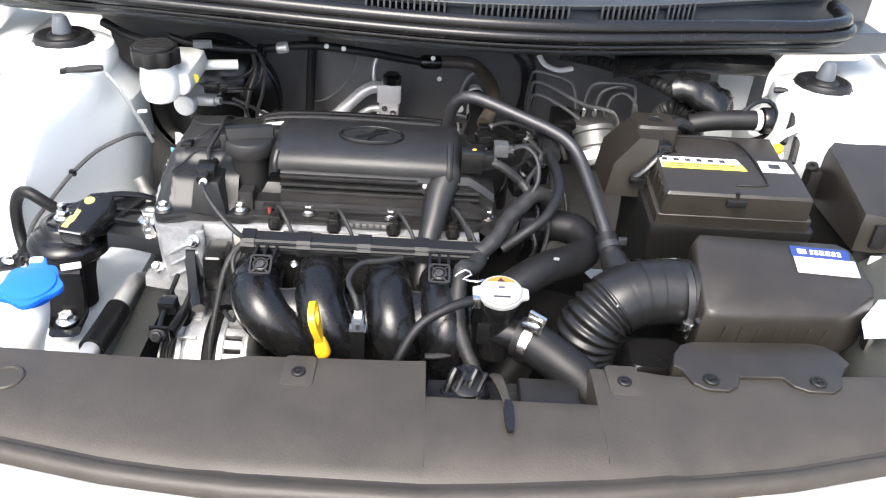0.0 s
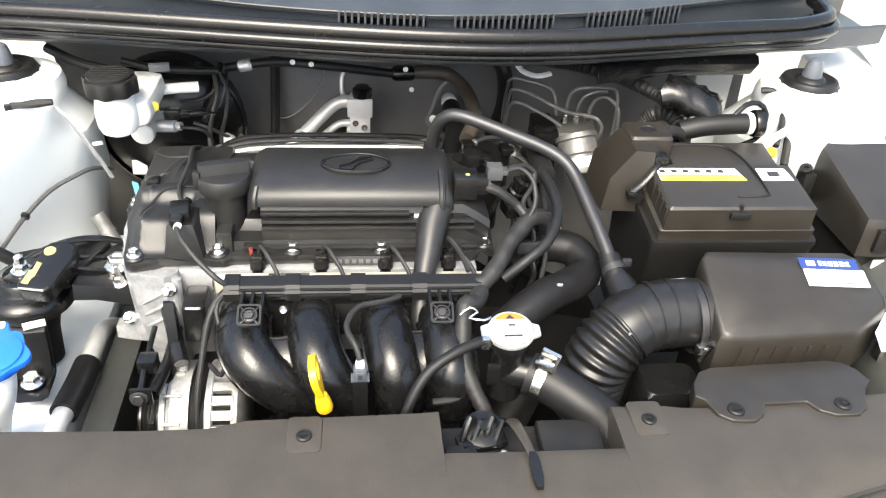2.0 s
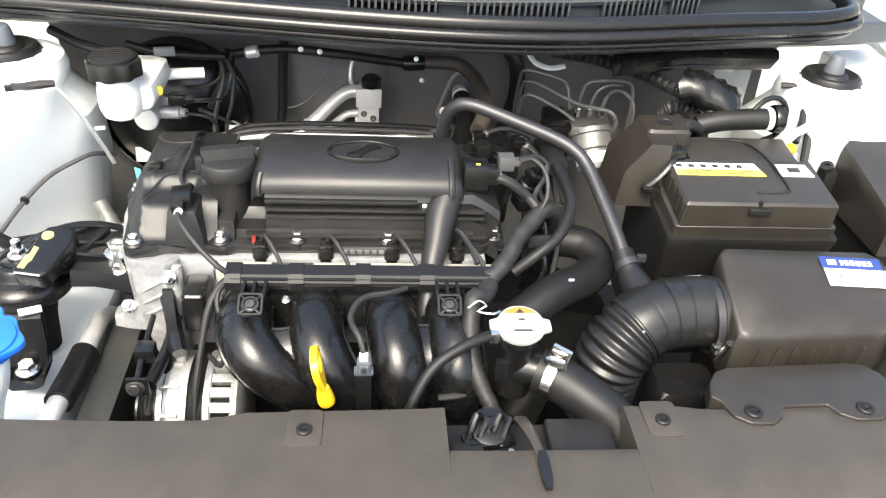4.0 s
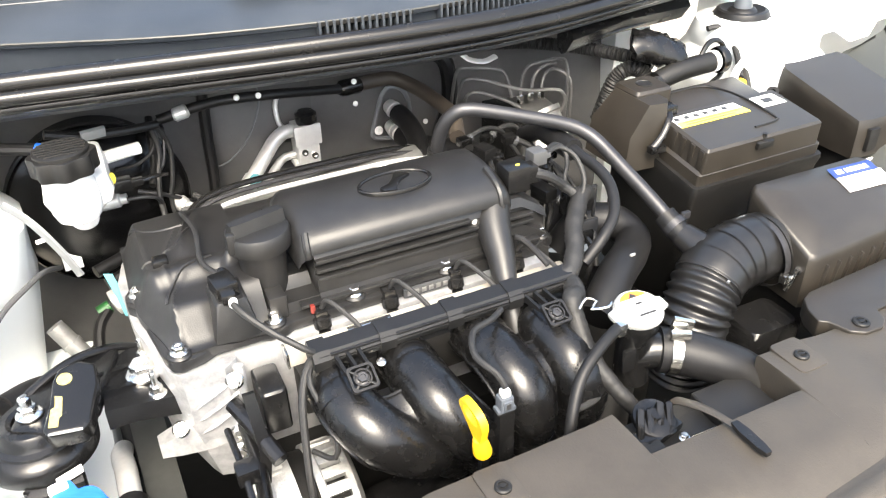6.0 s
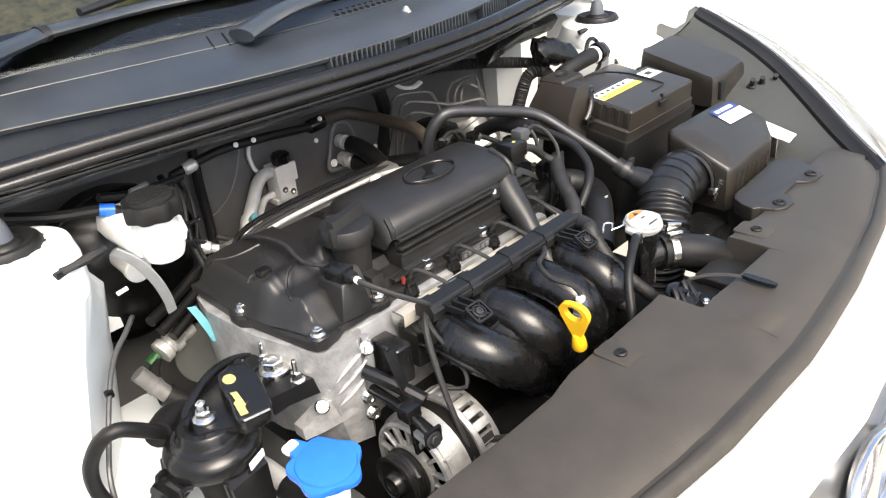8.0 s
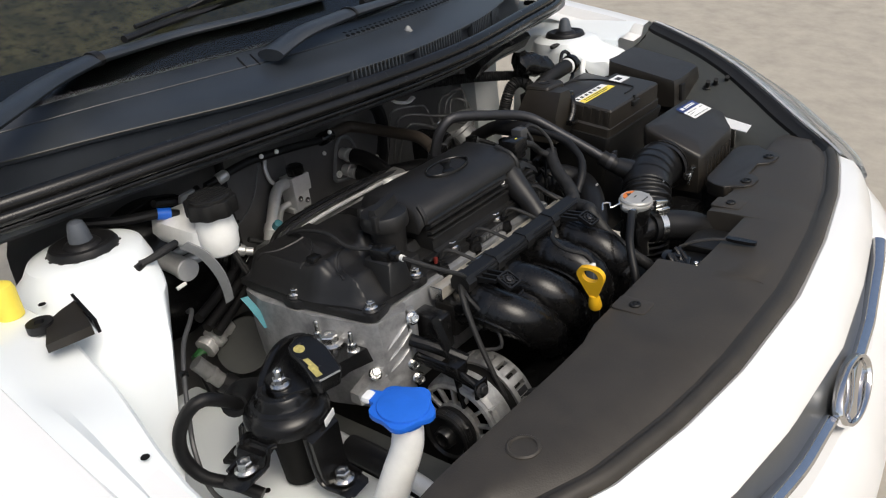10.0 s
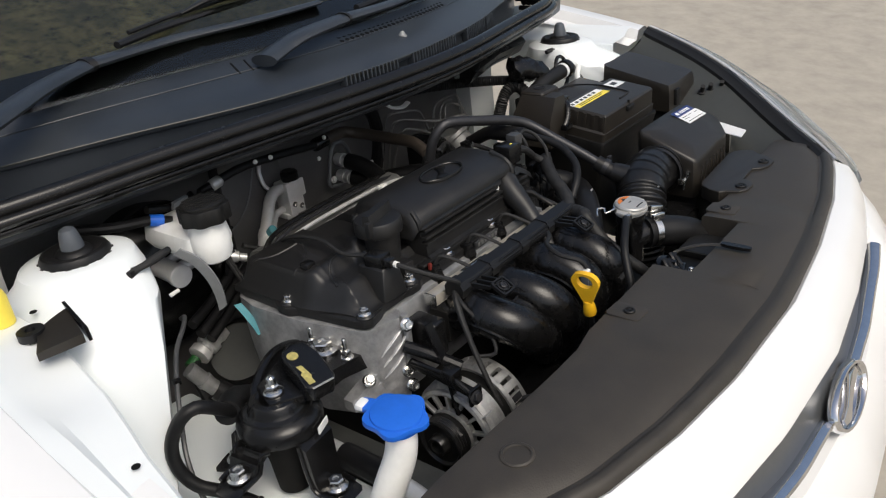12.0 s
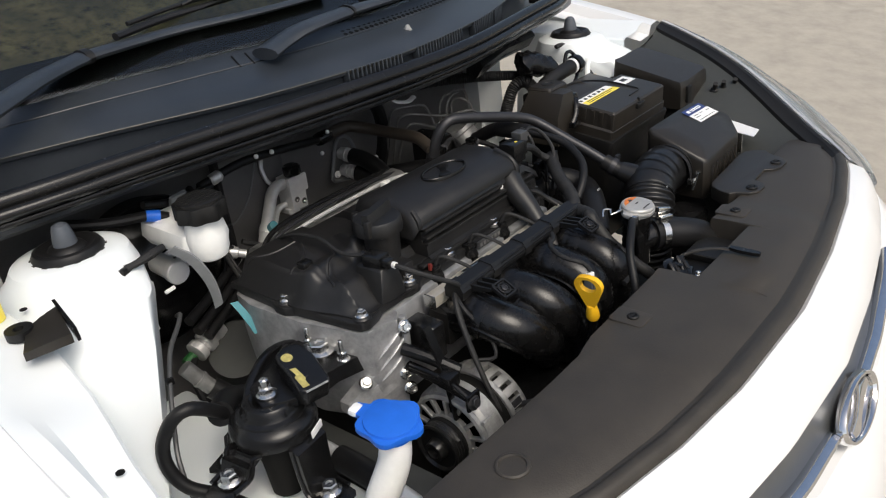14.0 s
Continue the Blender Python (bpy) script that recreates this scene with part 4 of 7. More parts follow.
for p in RUN:
    r = part("runner", tube(p, lambda t: 0.0280 + 0.0030 * math.sin(t * math.pi), 28), M["gloss"], intake)
    for k, w in ((0, 0.0312), (1, 0.0318)):
        c = Vector(p[2]) + Vector((0, 0.006 - 0.016 * k, 0.0005 - 0.0022 * k))
        part("collar", tube([c + Vector((0, 0.0045, 0)), c, c + Vector((0.0006, -0.0045, -0.0012))], w, 30), M["gloss"], r)
    for k in (-1, 1):
        path = [Vector(q) for q in p[1:9]]
        line = []
        for i, q in enumerate(path):
            d = (path[min(i + 1, 7)] - path[max(i - 1, 0)]).normalized()
            line.append(q + Vector((k, 0, 0)).cross(d).cross(d).normalized() * -0.0305)
        part("weld_rim", tube(line, 0.0032, 8, flat=0.6), M["gloss"], r)
for i0, i1 in ((0, 1), (2, 3)):
    a, b = along(RUN[i0]), along(RUN[i1])
    rows, edge_line = [], []
    for j in range(13):
        t = 0.12 + 0.76 * j / 12
        f0 = 0.27 + 0.10 * math.sin(math.pi * t) ** 0.5
        rows.append([web_point(a, b, t, f0) - Vector((0, -0.006, 0.018))] + [web_point(a, b, t, f0 + (0.97 - f0) * v / 8) for v in range(9)])
        edge_line.append(web_point(a, b, t, f0))
    part("web", loft(rows, False), M["gloss"], intake, smooth=70)
    part("web_rim", tube(edge_line, 0.0026, 8), M["gloss"], intake)
part("plenum", box((-0.24, -0.08, 0.50), (0.06, 0.04, 0.67), 0.03, 4), M["satin"], intake)
part("flange", box((-0.275, 0.062, 0.77), (0.05, 0.098, 0.822), 0.006), M["matte"], intake)
part("bolt", bolt_bm((-0.083, -0.085, 0.738), 0.009, 0.012, (0, -0.8, 0.6)), M["steel"], intake, "zinc plated bolt")
part("bolt", bolt_bm((-0.195, 0.035, 0.836), 0.0035, 0.004, (0, -0.3, 1)), M["steel"], intake)
part("bolt", bolt_bm((-0.088, -0.10, 0.71), 0.008, 0.012, (0, -0.8, 0.6)), M["steel"], intake)
part("throttle_stub", tube([(0.0, -0.02, 0.60), (0.06, -0.01, 0.62), (0.11, 0.03, 0.70)], 0.03, 16), M["matte"], intake)

# ---- fuel rail, injectors, wiring duct ----
rail = thing("fuel_rail", (-0.1, 0.093, 0.84), "dull steel fuel rail along the cylinder head", "fuel rail")
part("rail_tube", box((-0.281, 0.0745, 0.832), (0.062, 0.0925, 0.850), 0.002), M["railmetal"], rail)
part("end_plate", box((-0.2835, 0.0735, 0.831), (-0.2812, 0.0935, 0.851), 0.0008), M["steel"], rail)
for x in (-0.125,):
    part("rail_band", box((x - 0.003, 0.0758, 0.8272), (x + 0.003, 0.0932, 0.847), 0.0006), M["darksteel"], rail)
for x in (-0.232, -0.152, -0.07, 0.012):
    inj = part("injector", join(lathe([(0.0075, -0.035), (0.0075, 0.0), (0.010, 0.003), (0.010, 0.014), (0.006, 0.016)], (x, 0.108, 0.842), 14, (0, 0.35, 1)), box((x - 0.007, 0.108, 0.851), (x + 0.007, 0.123, 0.866), 0.002)), M["satin"], rail, "black fuel injector plug")
    part("lead", tube([(x + 0.002, 0.115, 0.865), (x + 0.006, 0.108, 0.879), (x + 0.014, 0.096, 0.876), (x + 0.026, 0.078, 0.864), (x + 0.030, 0.068, 0.858)], 0.0028, 8), M["loom"], inj)
part("clip", box((-0.242, 0.113, 0.862), (-0.237, 0.118, 0.872), 0.001), M["red"], rail, "small red plug lock")
part("bracket", box((-0.215, 0.074, 0.856), (-0.165, 0.08, 0.858), 0.001), M["steel"], rail)

duct = thing("wiring_duct", (-0.1, 0.055, 0.85), "black plastic wiring duct with clip brackets", "wiring duct")
part("trough", bevelled(loft([[(x, y, z) for y, z in ((0.041, 0.847), (0.039, 0.857), (0.044, 0.8655), (0.062, 0.8675), (0.069, 0.858), (0.068, 0.847))] for x in (-0.262, 0.046)]), 0.003), M["ductplastic"], duct)
for z, y in ((0.8612, 0.0412), (0.8535, 0.0398)):
    part("ridge", box((-0.258, y - 0.0018, z - 0.0015), (0.044, y + 0.002, z + 0.0015), 0.001), M["ductplastic"], duct)
for x in (-0.255, -0.183, -0.105, -0.03):
    part("band", bevelled(loft([[(q, y, z) for y, z in ((0.0395, 0.845), (0.037, 0.858), (0.043, 0.8672), (0.0635, 0.8692), (0.0705, 0.859), (0.0695, 0.845))] for q in (x - 0.009, x + 0.009)]), 0.0015), M["ductplastic"], duct)
for x in (-0.229, -0.007):
    m = pose(x, -0.004, 0.8575, 28, 0, 0)
    rim = [rounded(-0.0138 + g, -0.0135 + g, 0.0138 - g, 0.0135 - g, 0.004, 4) for g in (0.0, 0.0025)]
    clip = part("clip", moved(loft([[(u, v, 0.0) for u, v in rim[0]], [(u, v, 0.0052) for u, v in rim[0]], [(u, v, 0.0052) for u, v in rim[1]], [(u, v, 0.0) for u, v in rim[1]], [(u, v, 0.0) for u, v in rim[0]]], True, False), m), M["ductplastic"], duct, "black latticed clip bracket")
    for s0, s1 in ((-1, -0.75), (-0.12, 0.12), (0.75, 1)):
        part("strap", bevelled(loft([[(x + sx * 0.0138, 0.042, 0.850), (x + sx * 0.0138, 0.006, 0.8585), (x + sx * 0.0138, 0.006, 0.8625), (x + sx * 0.0138, 0.042, 0.860)] for sx in (s0, s1)]), 0.001), M["ductplastic"], clip)
    for lo, hi, a in (((-0.0145, -0.0012, 0), (0.0145, 0.0012, 0.004), 45), ((-0.0145, -0.0012, 0), (0.0145, 0.0012, 0.0041), -45)):
        part("lattice", moved(box(lo, hi, 0.0006, turn=(0, 0, a)), m), M["ductplastic"], clip)
    part("boss", moved(lathe([(0.0095, 0), (0.0095, 0.005), (0.0078, 0.005), (0.0078, 0.001), (0, 0.001)], (0, 0, 0), 20), m), M["ductplastic"], clip)
    part("bolt", moved(bolt_bm((0, 0, 0.001), 0.0052, 0.006), m), M["darksteel"], clip)
part("left_loom", tube([(-0.262, 0.054, 0.852), (-0.272, 0.045, 0.846), (-0.284, 0.028, 0.825), (-0.292, 0.005, 0.785), (-0.298, -0.02, 0.745), (-0.300, -0.05, 0.69)], lambda t: 0.0046 - 0.0012 * t, 10), M["loom"], duct, "taped wiring loom")
part("left_loom", tube([(-0.264, 0.05, 0.85), (-0.273, 0.03, 0.84), (-0.262, 0.0, 0.80), (-0.268, -0.012, 0.775), (-0.285, 0.01, 0.772)], 0.003, 8), M["loom"], duct)
part("right_loom", tube([(0.036, 0.054, 0.853), (0.052, 0.056, 0.860), (0.072, 0.078, 0.872), (0.085, 0.101, 0.882), (0.105, 0.125, 0.892), (0.121, 0.14, 0.90), (0.138, 0.152, 0.893), (0.15, 0.165, 0.87)], lambda t: 0.0112 * (1 + 0.04 * math.sin(41 * t + 5 * t * t) + 0.035 * math.sin(173 * t)), 14, 0.003), M["loom"], duct, "thick taped wiring loom")
part("right_loom", tube([(0.118, 0.136, 0.899), (0.103, 0.151, 0.912), (0.087, 0.151, 0.926), (0.072, 0.151, 0.936), (0.060, 0.153, 0.940)], lambda t: 0.0062 * (1 + 0.05 * math.sin(50 * t)), 10, 0.003), M["loom"], duct, "grey taped lead to the cover connector")
part("right_loom", tube([(0.118, 0.142, 0.90), (0.114, 0.167, 0.907), (0.128, 0.184, 0.922), (0.132, 0.198, 0.936), (0.116, 0.196, 0.948), (0.090, 0.176, 0.954)], 0.0034, 8), M["loom"], duct)
part("front_loom", tube([(0.045, 0.045, 0.852), (0.036, 0.02, 0.855), (0.022, 0.008, 0.858), (0.018, -0.02, 0.83), (0.022, -0.05, 0.805), (0.040, -0.08, 0.775), (0.062, -0.098, 0.745)], lambda t: (0.0115 - 0.003 * t) * (1 + 0.035 * math.sin(37 * t + 6 * t * t) + 0.04 * math.sin(151 * t)), 12, 0.003), M["loom"], duct, "taped loom hanging in front of the intake")
part("front_loom", tube([(0.020, -0.045, 0.805), (0.018, -0.062, 0.785), (0.0, -0.07, 0.782), (-0.02, -0.072, 0.782)], 0.004, 8), M["loom"], duct)

# coil connector plugs
cp = thing("coil_connector", (0.04, 0.155, 0.935), "black multi-pin connector at the cover end", "connector")
part("housing", join(box((0.017, 0.142, 0.925), (0.048, 0.172, 0.958), 0.003), box((0.044, 0.148, 0.930), (0.062, 0.167, 0.952), 0.002)), M["satin"], cp)
part("pins", box((0.060, 0.150, 0.936), (0.066, 0.164, 0.946), 0.001), M["darkgrey"], cp, "wire seals")
part("lock", box((0.032, 0.150, 0.957), (0.037, 0.153, 0.959), 0.0005), M["labely"], cp, "small yellow lock tab")
gp = thing("grey_connector", (0.073, 0.172, 0.945), "small grey plastic wiring connector", "connector")
part("housing", join(box((0.062, 0.160, 0.944), (0.082, 0.180, 0.962), 0.002), *[box((0.081, 0.163 + i * 0.006, 0.950), (0.089, 0.166 + i * 0.006, 0.956), 0.0008) for i in range(3)]), M["darkgrey"], gp)
part("lead", tube([(0.088, 0.17, 0.953), (0.105, 0.172, 0.957), (0.122, 0.160, 0.945), (0.124, 0.14, 0.92), (0.11, 0.13, 0.895)], 0.0032, 8), M["loom"], gp)
for x, y, z, sx, sy, sz in ((0.13, 0.175, 0.872, 0.028, 0.012, 0.03), (0.105, 0.20, 0.88, 0.02, 0.03, 0.018), (0.125, 0.13, 0.845, 0.024, 0.008, 0.02), (0.088, 0.24, 0.905, 0.026, 0.02, 0.02), (0.055, 0.27, 0.92, 0.02, 0.025, 0.018), (0.14, 0.27, 0.87, 0.03, 0.03, 0.03)):
    b = solid("wiring_plug", join(box((x - sx / 2, y - sy / 2, z - sz / 2), (x + sx / 2, y + sy / 2, z + sz / 2), 0.002, turn=(0, 0, 12)), tube([(x, y, z), (x + 0.005, y - 0.012, z - 0.02), (x - 0.01, y - 0.02, z - 0.06), (x - 0.015, y, z - 0.12)], 0.004, 8)), M["satin"], "small black wiring plug with taped lead", "connector", "wiring plugs", at=(x, y, z - sz / 2))
br = thing("plug_bracket", (0.13, 0.14, 0.84), "bent dark metal plug bracket", "bracket")
part("frame", join(box((0.112, 0.146, 0.858), (0.116, 0.150, 0.905), 0.001), box((0.146, 0.146, 0.858), (0.150, 0.150, 0.905), 0.001), box((0.112, 0.146, 0.901), (0.150, 0.150, 0.905), 0.001), box((0.106, 0.128, 0.85), (0.142, 0.134, 0.868), 0.0015)), M["darksteel"], br)

# breather hose from cover to intake
bh = thing("breather_hose", (-0.015, 0.11, 0.86), "tapered black breather hose on the valve cover", "hose")
part("hose", tube([(0.003, 0.158, 0.918), (-0.002, 0.148, 0.912), (-0.010, 0.128, 0.897), (-0.016, 0.10, 0.876), (-0.022, 0.078, 0.857), (-0.028, 0.045, 0.82), (-0.03, 0.03, 0.79)], lambda t: 0.0228 - 0.0105 * step(t, 0.0, 0.75), 18), M["cover"], bh)
part("clip", box((-0.033, 0.136, 0.893), (-0.026, 0.146, 0.909), 0.0015), M["label"], bh, "white paint mark")
for x, y, z in ((0.013, 0.11, 0.872),):
    part("side_lead", tube([(0.016, 0.118, 0.862), (0.008, 0.112, 0.885), (0.014, 0.104, 0.888), (0.028, 0.09, 0.872), (0.034, 0.075, 0.862)], 0.004, 8), M["hose"], bh)

# ---- dipstick ----
dip = thing("dipstick", (-0.141, -0.09, 0.60), "bright yellow looped dipstick handle", "dipstick")
outer, inner = [], []
for k in range(40):
    a = 2 * math.pi * k / 40
    c, s = math.cos(a), math.sin(a)
    w = 0.0205 * (1.0 if s > -0.1 else 1.0 - 0.62 * min(1, (-s - 0.1) / 0.9) ** 0.7)
    outer.append((w * math.copysign(abs(c) ** 0.8, c), 0.850 + (0.016 if s > 0 else 0.042) * math.copysign(abs(s) ** 0.9, s)))
    inner.append((0.0122 * c, 0.8515 + 0.0105 * s))
h = 0.0038
handle = loft([[(-h, y, z) for y, z in inner], [(-h, y, z) for y, z in outer], [(h, y, z) for y, z in outer], [(h, y, z) for y, z in inner], [(-h, y, z) for y, z in inner]], True, False)
part("handle", moved(join(bevelled(handle, 0.0015, 2, 40), lathe([(0.0085, 0.793), (0.0098, 0.797), (0.0085, 0.808), (0.0065, 0.816), (0.0, 0.818)], (0, 0, 0), 16)), Matrix.Translation((-0.143, -0.09, 0)) @ Matrix.Translation((0, 0, 0.80)) @ Matrix.Rotation(radians(-10), 4, "Y") @ Matrix.Translation((0, 0, -0.80)) @ Matrix.Rotation(radians(3), 4, "Z")), M["yellow"], dip)
part("tube", tube([(-0.141, -0.09, 0.80), (-0.139, -0.085, 0.74), (-0.135, -0.07, 0.60)], 0.0062, 10), M["blackpaint"], dip)

# ---- knock sensor plug on the intake ----
kp = thing("intake_sensor", (-0.103, -0.065, 0.76), "blue-grey sensor plug with pale seal on a black post", "sensor")
part("plug", join(box((-0.1105, -0.070, 0.813), (-0.0955, -0.057, 0.831), 0.002), box((-0.1075, -0.072, 0.816), (-0.0985, -0.069, 0.828), 0.001), box((-0.1135, -0.069, 0.812), (-0.0925, -0.058, 0.817), 0.001)), M["bluegrey"], kp)
part("window", box((-0.1055, -0.0728, 0.819), (-0.1005, -0.0718, 0.826), 0.0005), M["ink"], kp)
part("seal", box((-0.108, -0.068, 0.831), (-0.098, -0.059, 0.839), 0.002), M["milky"], kp)
part("post", box((-0.112, -0.07, 0.74), (-0.094, -0.056, 0.812), 0.002), M["satin"], kp)
part("lead", tube([(-0.103, -0.064, 0.842), (-0.108, -0.055, 0.855), (-0.118, -0.03, 0.862), (-0.105, 0.0, 0.866), (-0.075, 0.015, 0.862), (-0.055, 0.03, 0.858)], 0.0036, 8), M["loom"], kp)

# ---- alternator and belt drive ----
alt = thing("alternator", (-0.29, 0.01, 0.62), "cast aluminium alternator with black pulley", "alternator")
AY, AZ = 0.0165, 0.679


def alt_ring(x, r, n=48):
    return [(x, AY + r * math.cos(2 * math.pi * k / n), AZ + r * math.sin(2 * math.pi * k / n)) for k in range(n)]


def round_axis(bm, degrees):
    return moved(bm, Matrix.Translation((0, AY, AZ)) @ Matrix.Rotation(radians(degrees), 4, "X"))


part("front_housing", bevelled(loft([alt_ring(-0.337, 0.058), alt_ring(-0.337, 0.066), alt_ring(-0.331, 0.0708), alt_ring(-0.309, 0.072)]), 0.0015), M["altalu"], alt, "cast aluminium alternator housing")
# near-black disc paints the shade seen between the spokes
part("vent_dark", lathe([(0.0, 0), (0.065, 0.0)], (-0.3377, AY, AZ), 32, (-1, 0, 0)), M["deep"], alt)
part("vent_rim", lathe([(0.058, 0), (0.066, 0), (0.066, 0.006), (0.062, 0.008), (0.058, 0.006)], (-0.338, AY, AZ), 48, (-1, 0, 0), closed=True), M["altalu"], alt)
part("vent_hub", lathe([(0.0, 0), (0.037, 0), (0.037, 0.008), (0.030, 0.012), (0, 0.012)], (-0.338, AY, AZ), 36, (-1, 0, 0)), M["altalu"], alt)
for k in range(14):
    part("spoke", round_axis(box((-0.3455, 0.033, -0.0024), (-0.3383, 0.061, 0.0024), 0.0012), 360 * (k + 0.3) / 14), M["altalu"], alt)
for k in range(4):
    part("fin", round_axis(box((-0.341, 0.066, -0.0020), (-0.318, 0.0745, 0.0020), 0.001), 88 + 27 * k), M["altalu"], alt)
part("ear", round_axis(box((-0.338, 0.062, -0.010), (-0.315, 0.086, 0.010), 0.005, 3), 78), M["altalu"], alt)
part("ear_bush", lathe([(0.009, 0), (0.009, 0.026)], (-0.339, AY + 0.084 * math.cos(radians(168)), AZ + 0.084 * math.sin(radians(168))), 14, (1, 0, 0)), M["altalu"], alt)
part("stator", loft([alt_ring(-0.309, 0.0675), alt_ring(-0.290, 0.0675)]), M["deep"], alt, "dark laminated stator")
part("rear_housing", bevelled(loft([alt_ring(-0.290, 0.0715), alt_ring(-0.283, 0.072), alt_ring(-0.281, 0.0705)]), 0.0015), M["altalu"], alt, "cast aluminium rear cover")
# near-black core, painting shade between the vent bars
part("rear_core", loft([alt_ring(-0.2815, 0.064), alt_ring(-0.250, 0.058)]), M["deep"], alt)
part("rear_plate", bevelled(loft([alt_ring(-0.259, 0.0705), alt_ring(-0.252, 0.069), alt_ring(-0.246, 0.060)]), 0.001), M["altalu"], alt)
for k in range(24):
    part("vent_bar", round_axis(box((-0.283, 0.062, -0.0060), (-0.256, 0.0708, 0.0060), 0.0015), 15 * k), M["altalu"], alt)
part("print_bar", round_axis(box((-0.281, 0.0707, -0.005), (-0.262, 0.0713, 0.004), 0.0002), 150), M["darksteel"], alt)
part("pulley", lathe([(0.0, 0.0), (0.030, 0.0), (0.036, 0.001), (0.0365, 0.004), (0.0325, 0.006), (0.0345, 0.0085), (0.0325, 0.011), (0.0345, 0.0135), (0.0325, 0.016), (0.0345, 0.0185), (0.0325, 0.0205), (0.0365, 0.0225), (0.0365, 0.025), (0.033, 0.026), (0.030, 0.022), (0.016, 0.020), (0.0145, 0.031), (0.0135, 0.033), (0.0095, 0.033), (0.0088, 0.024), (0, 0.024)], (-0.350, AY, AZ), 36, (-1, 0, 0)), M["pulley"], alt, "black ribbed pulley with hollow hub")
part("adjuster", join(tube([(-0.345, 0.085, 0.800), (-0.332, 0.05, 0.790), (-0.318, 0.01, 0.775)], 0.009, 10), box((-0.364, -0.011, 0.777), (-0.342, 0.010, 0.796), 0.003)), M["blackpaint"], alt, "black painted adjuster bracket")
part("adjuster_bar", join(tube([(-0.338, 0.085, 0.768), (-0.338, 0.03, 0.764), (-0.345, -0.030, 0.762)], 0.0075, 12), box((-0.367, -0.042, 0.758), (-0.342, -0.037, 0.782), 0.003)), M["blackpaint"], alt, "black painted adjuster plate")
part("long_bolt", tube([(-0.358, 0.062, 0.789), (-0.356, 0.0, 0.786), (-0.357, -0.036, 0.772)], 0.0036, 8), M["blackpaint"], alt)
part("through_bolt", bolt_bm((-0.357, -0.042, 0.770), 0.0068, 0.007, (0, -1, 0.25)), M["darksteel"], alt)
part("stay", bevelled(loft([[(-0.338, 0.05, 0.84), (-0.326, 0.05, 0.84), (-0.326, 0.046, 0.84), (-0.338, 0.046, 0.84)], [(-0.335, 0.03, 0.78), (-0.322, 0.03, 0.78), (-0.322, 0.026, 0.78), (-0.335, 0.026, 0.78)], [(-0.352, 0.0, 0.72), (-0.34, 0.0, 0.72), (-0.34, -0.004, 0.72), (-0.352, -0.004, 0.72)]]), 0.001), M["blackpaint"], alt, "black strip bracket")
part("belt", tube([(-0.3605, AY + 0.028, AZ), (-0.3605, AY + 0.02, AZ + 0.021), (-0.3605, AY, AZ + 0.029), (-0.3605, AY - 0.02, AZ + 0.021), (-0.3605, AY - 0.028, AZ), (-0.3605, 0.02, 0.55)], 0.005, 8), M["rubber"], alt)

# ---- starter and support clutter under the intake ----
stm = thing("starter_motor", (-0.16, -0.05, 0.60), "dark oily starter motor under the intake", "starter motor")
part("body", lathe([(0.0, 0), (0.026, 0.001), (0.030, 0.006), (0.030, 0.085), (0.034, 0.088), (0.034, 0.11)], (-0.215, -0.075, 0.662), 26, (1, 0.05, 0)), M["deep"], stm)
part("solenoid", lathe([(0.0, 0), (0.016, 0.001), (0.018, 0.004), (0.018, 0.06)], (-0.20, -0.085, 0.705), 20, (1, 0.05, 0)), M["matte"], stm)
part("terminal", join(bolt_bm((-0.202, -0.085, 0.712), 0.005, 0.008, (-0.8, -0.2, 0.5))), M["steel"], stm, "plated terminal nut")
part("cable", tube([(-0.205, -0.088, 0.715), (-0.225, -0.09, 0.725), (-0.25, -0.07, 0.715), (-0.27, -0.03, 0.70)], 0.0045, 8), M["loom"], stm)
isp = thing("intake_stay", (-0.09, -0.10, 0.66), "black steel stay below the intake", "bracket")
part("stay", bevelled(loft([[(x - 0.010, y, z), (x + 0.010, y, z), (x + 0.010, y + 0.004, z), (x - 0.010, y + 0.004, z)] for x, y, z in ((-0.06, -0.092, 0.765), (-0.055, -0.098, 0.735), (-0.055, -0.098, 0.66))]), 0.001), M["blackpaint"], isp)
for z in (0.757, 0.728):
    part("bolt", bolt_bm((-0.057, -0.096, z), 0.0062, 0.008, (0, -1, 0.25)), M["steel"], isp, "zinc plated bolt")

# ---- radiator cover panel ----
shroud = thing("radiator_cover", (0, -0.22, 0.80), "dusty black plastic radiator cover panel with push clips", "radiator cover")


def rear_y(x):
    return spline_at([(-0.70, -0.10), (-0.60, -0.128), (-0.33, -0.137), (-0.25, -0.1365), (-0.235, -0.131), (-0.03, -0.1265), (-0.0195, -0.1265)], x)[0] if x < -0.0195 else spline_at([(0.17, -0.125), (0.28, -0.127), (0.47, -0.114), (0.60, -0.105), (0.70, -0.08)], x)[0]


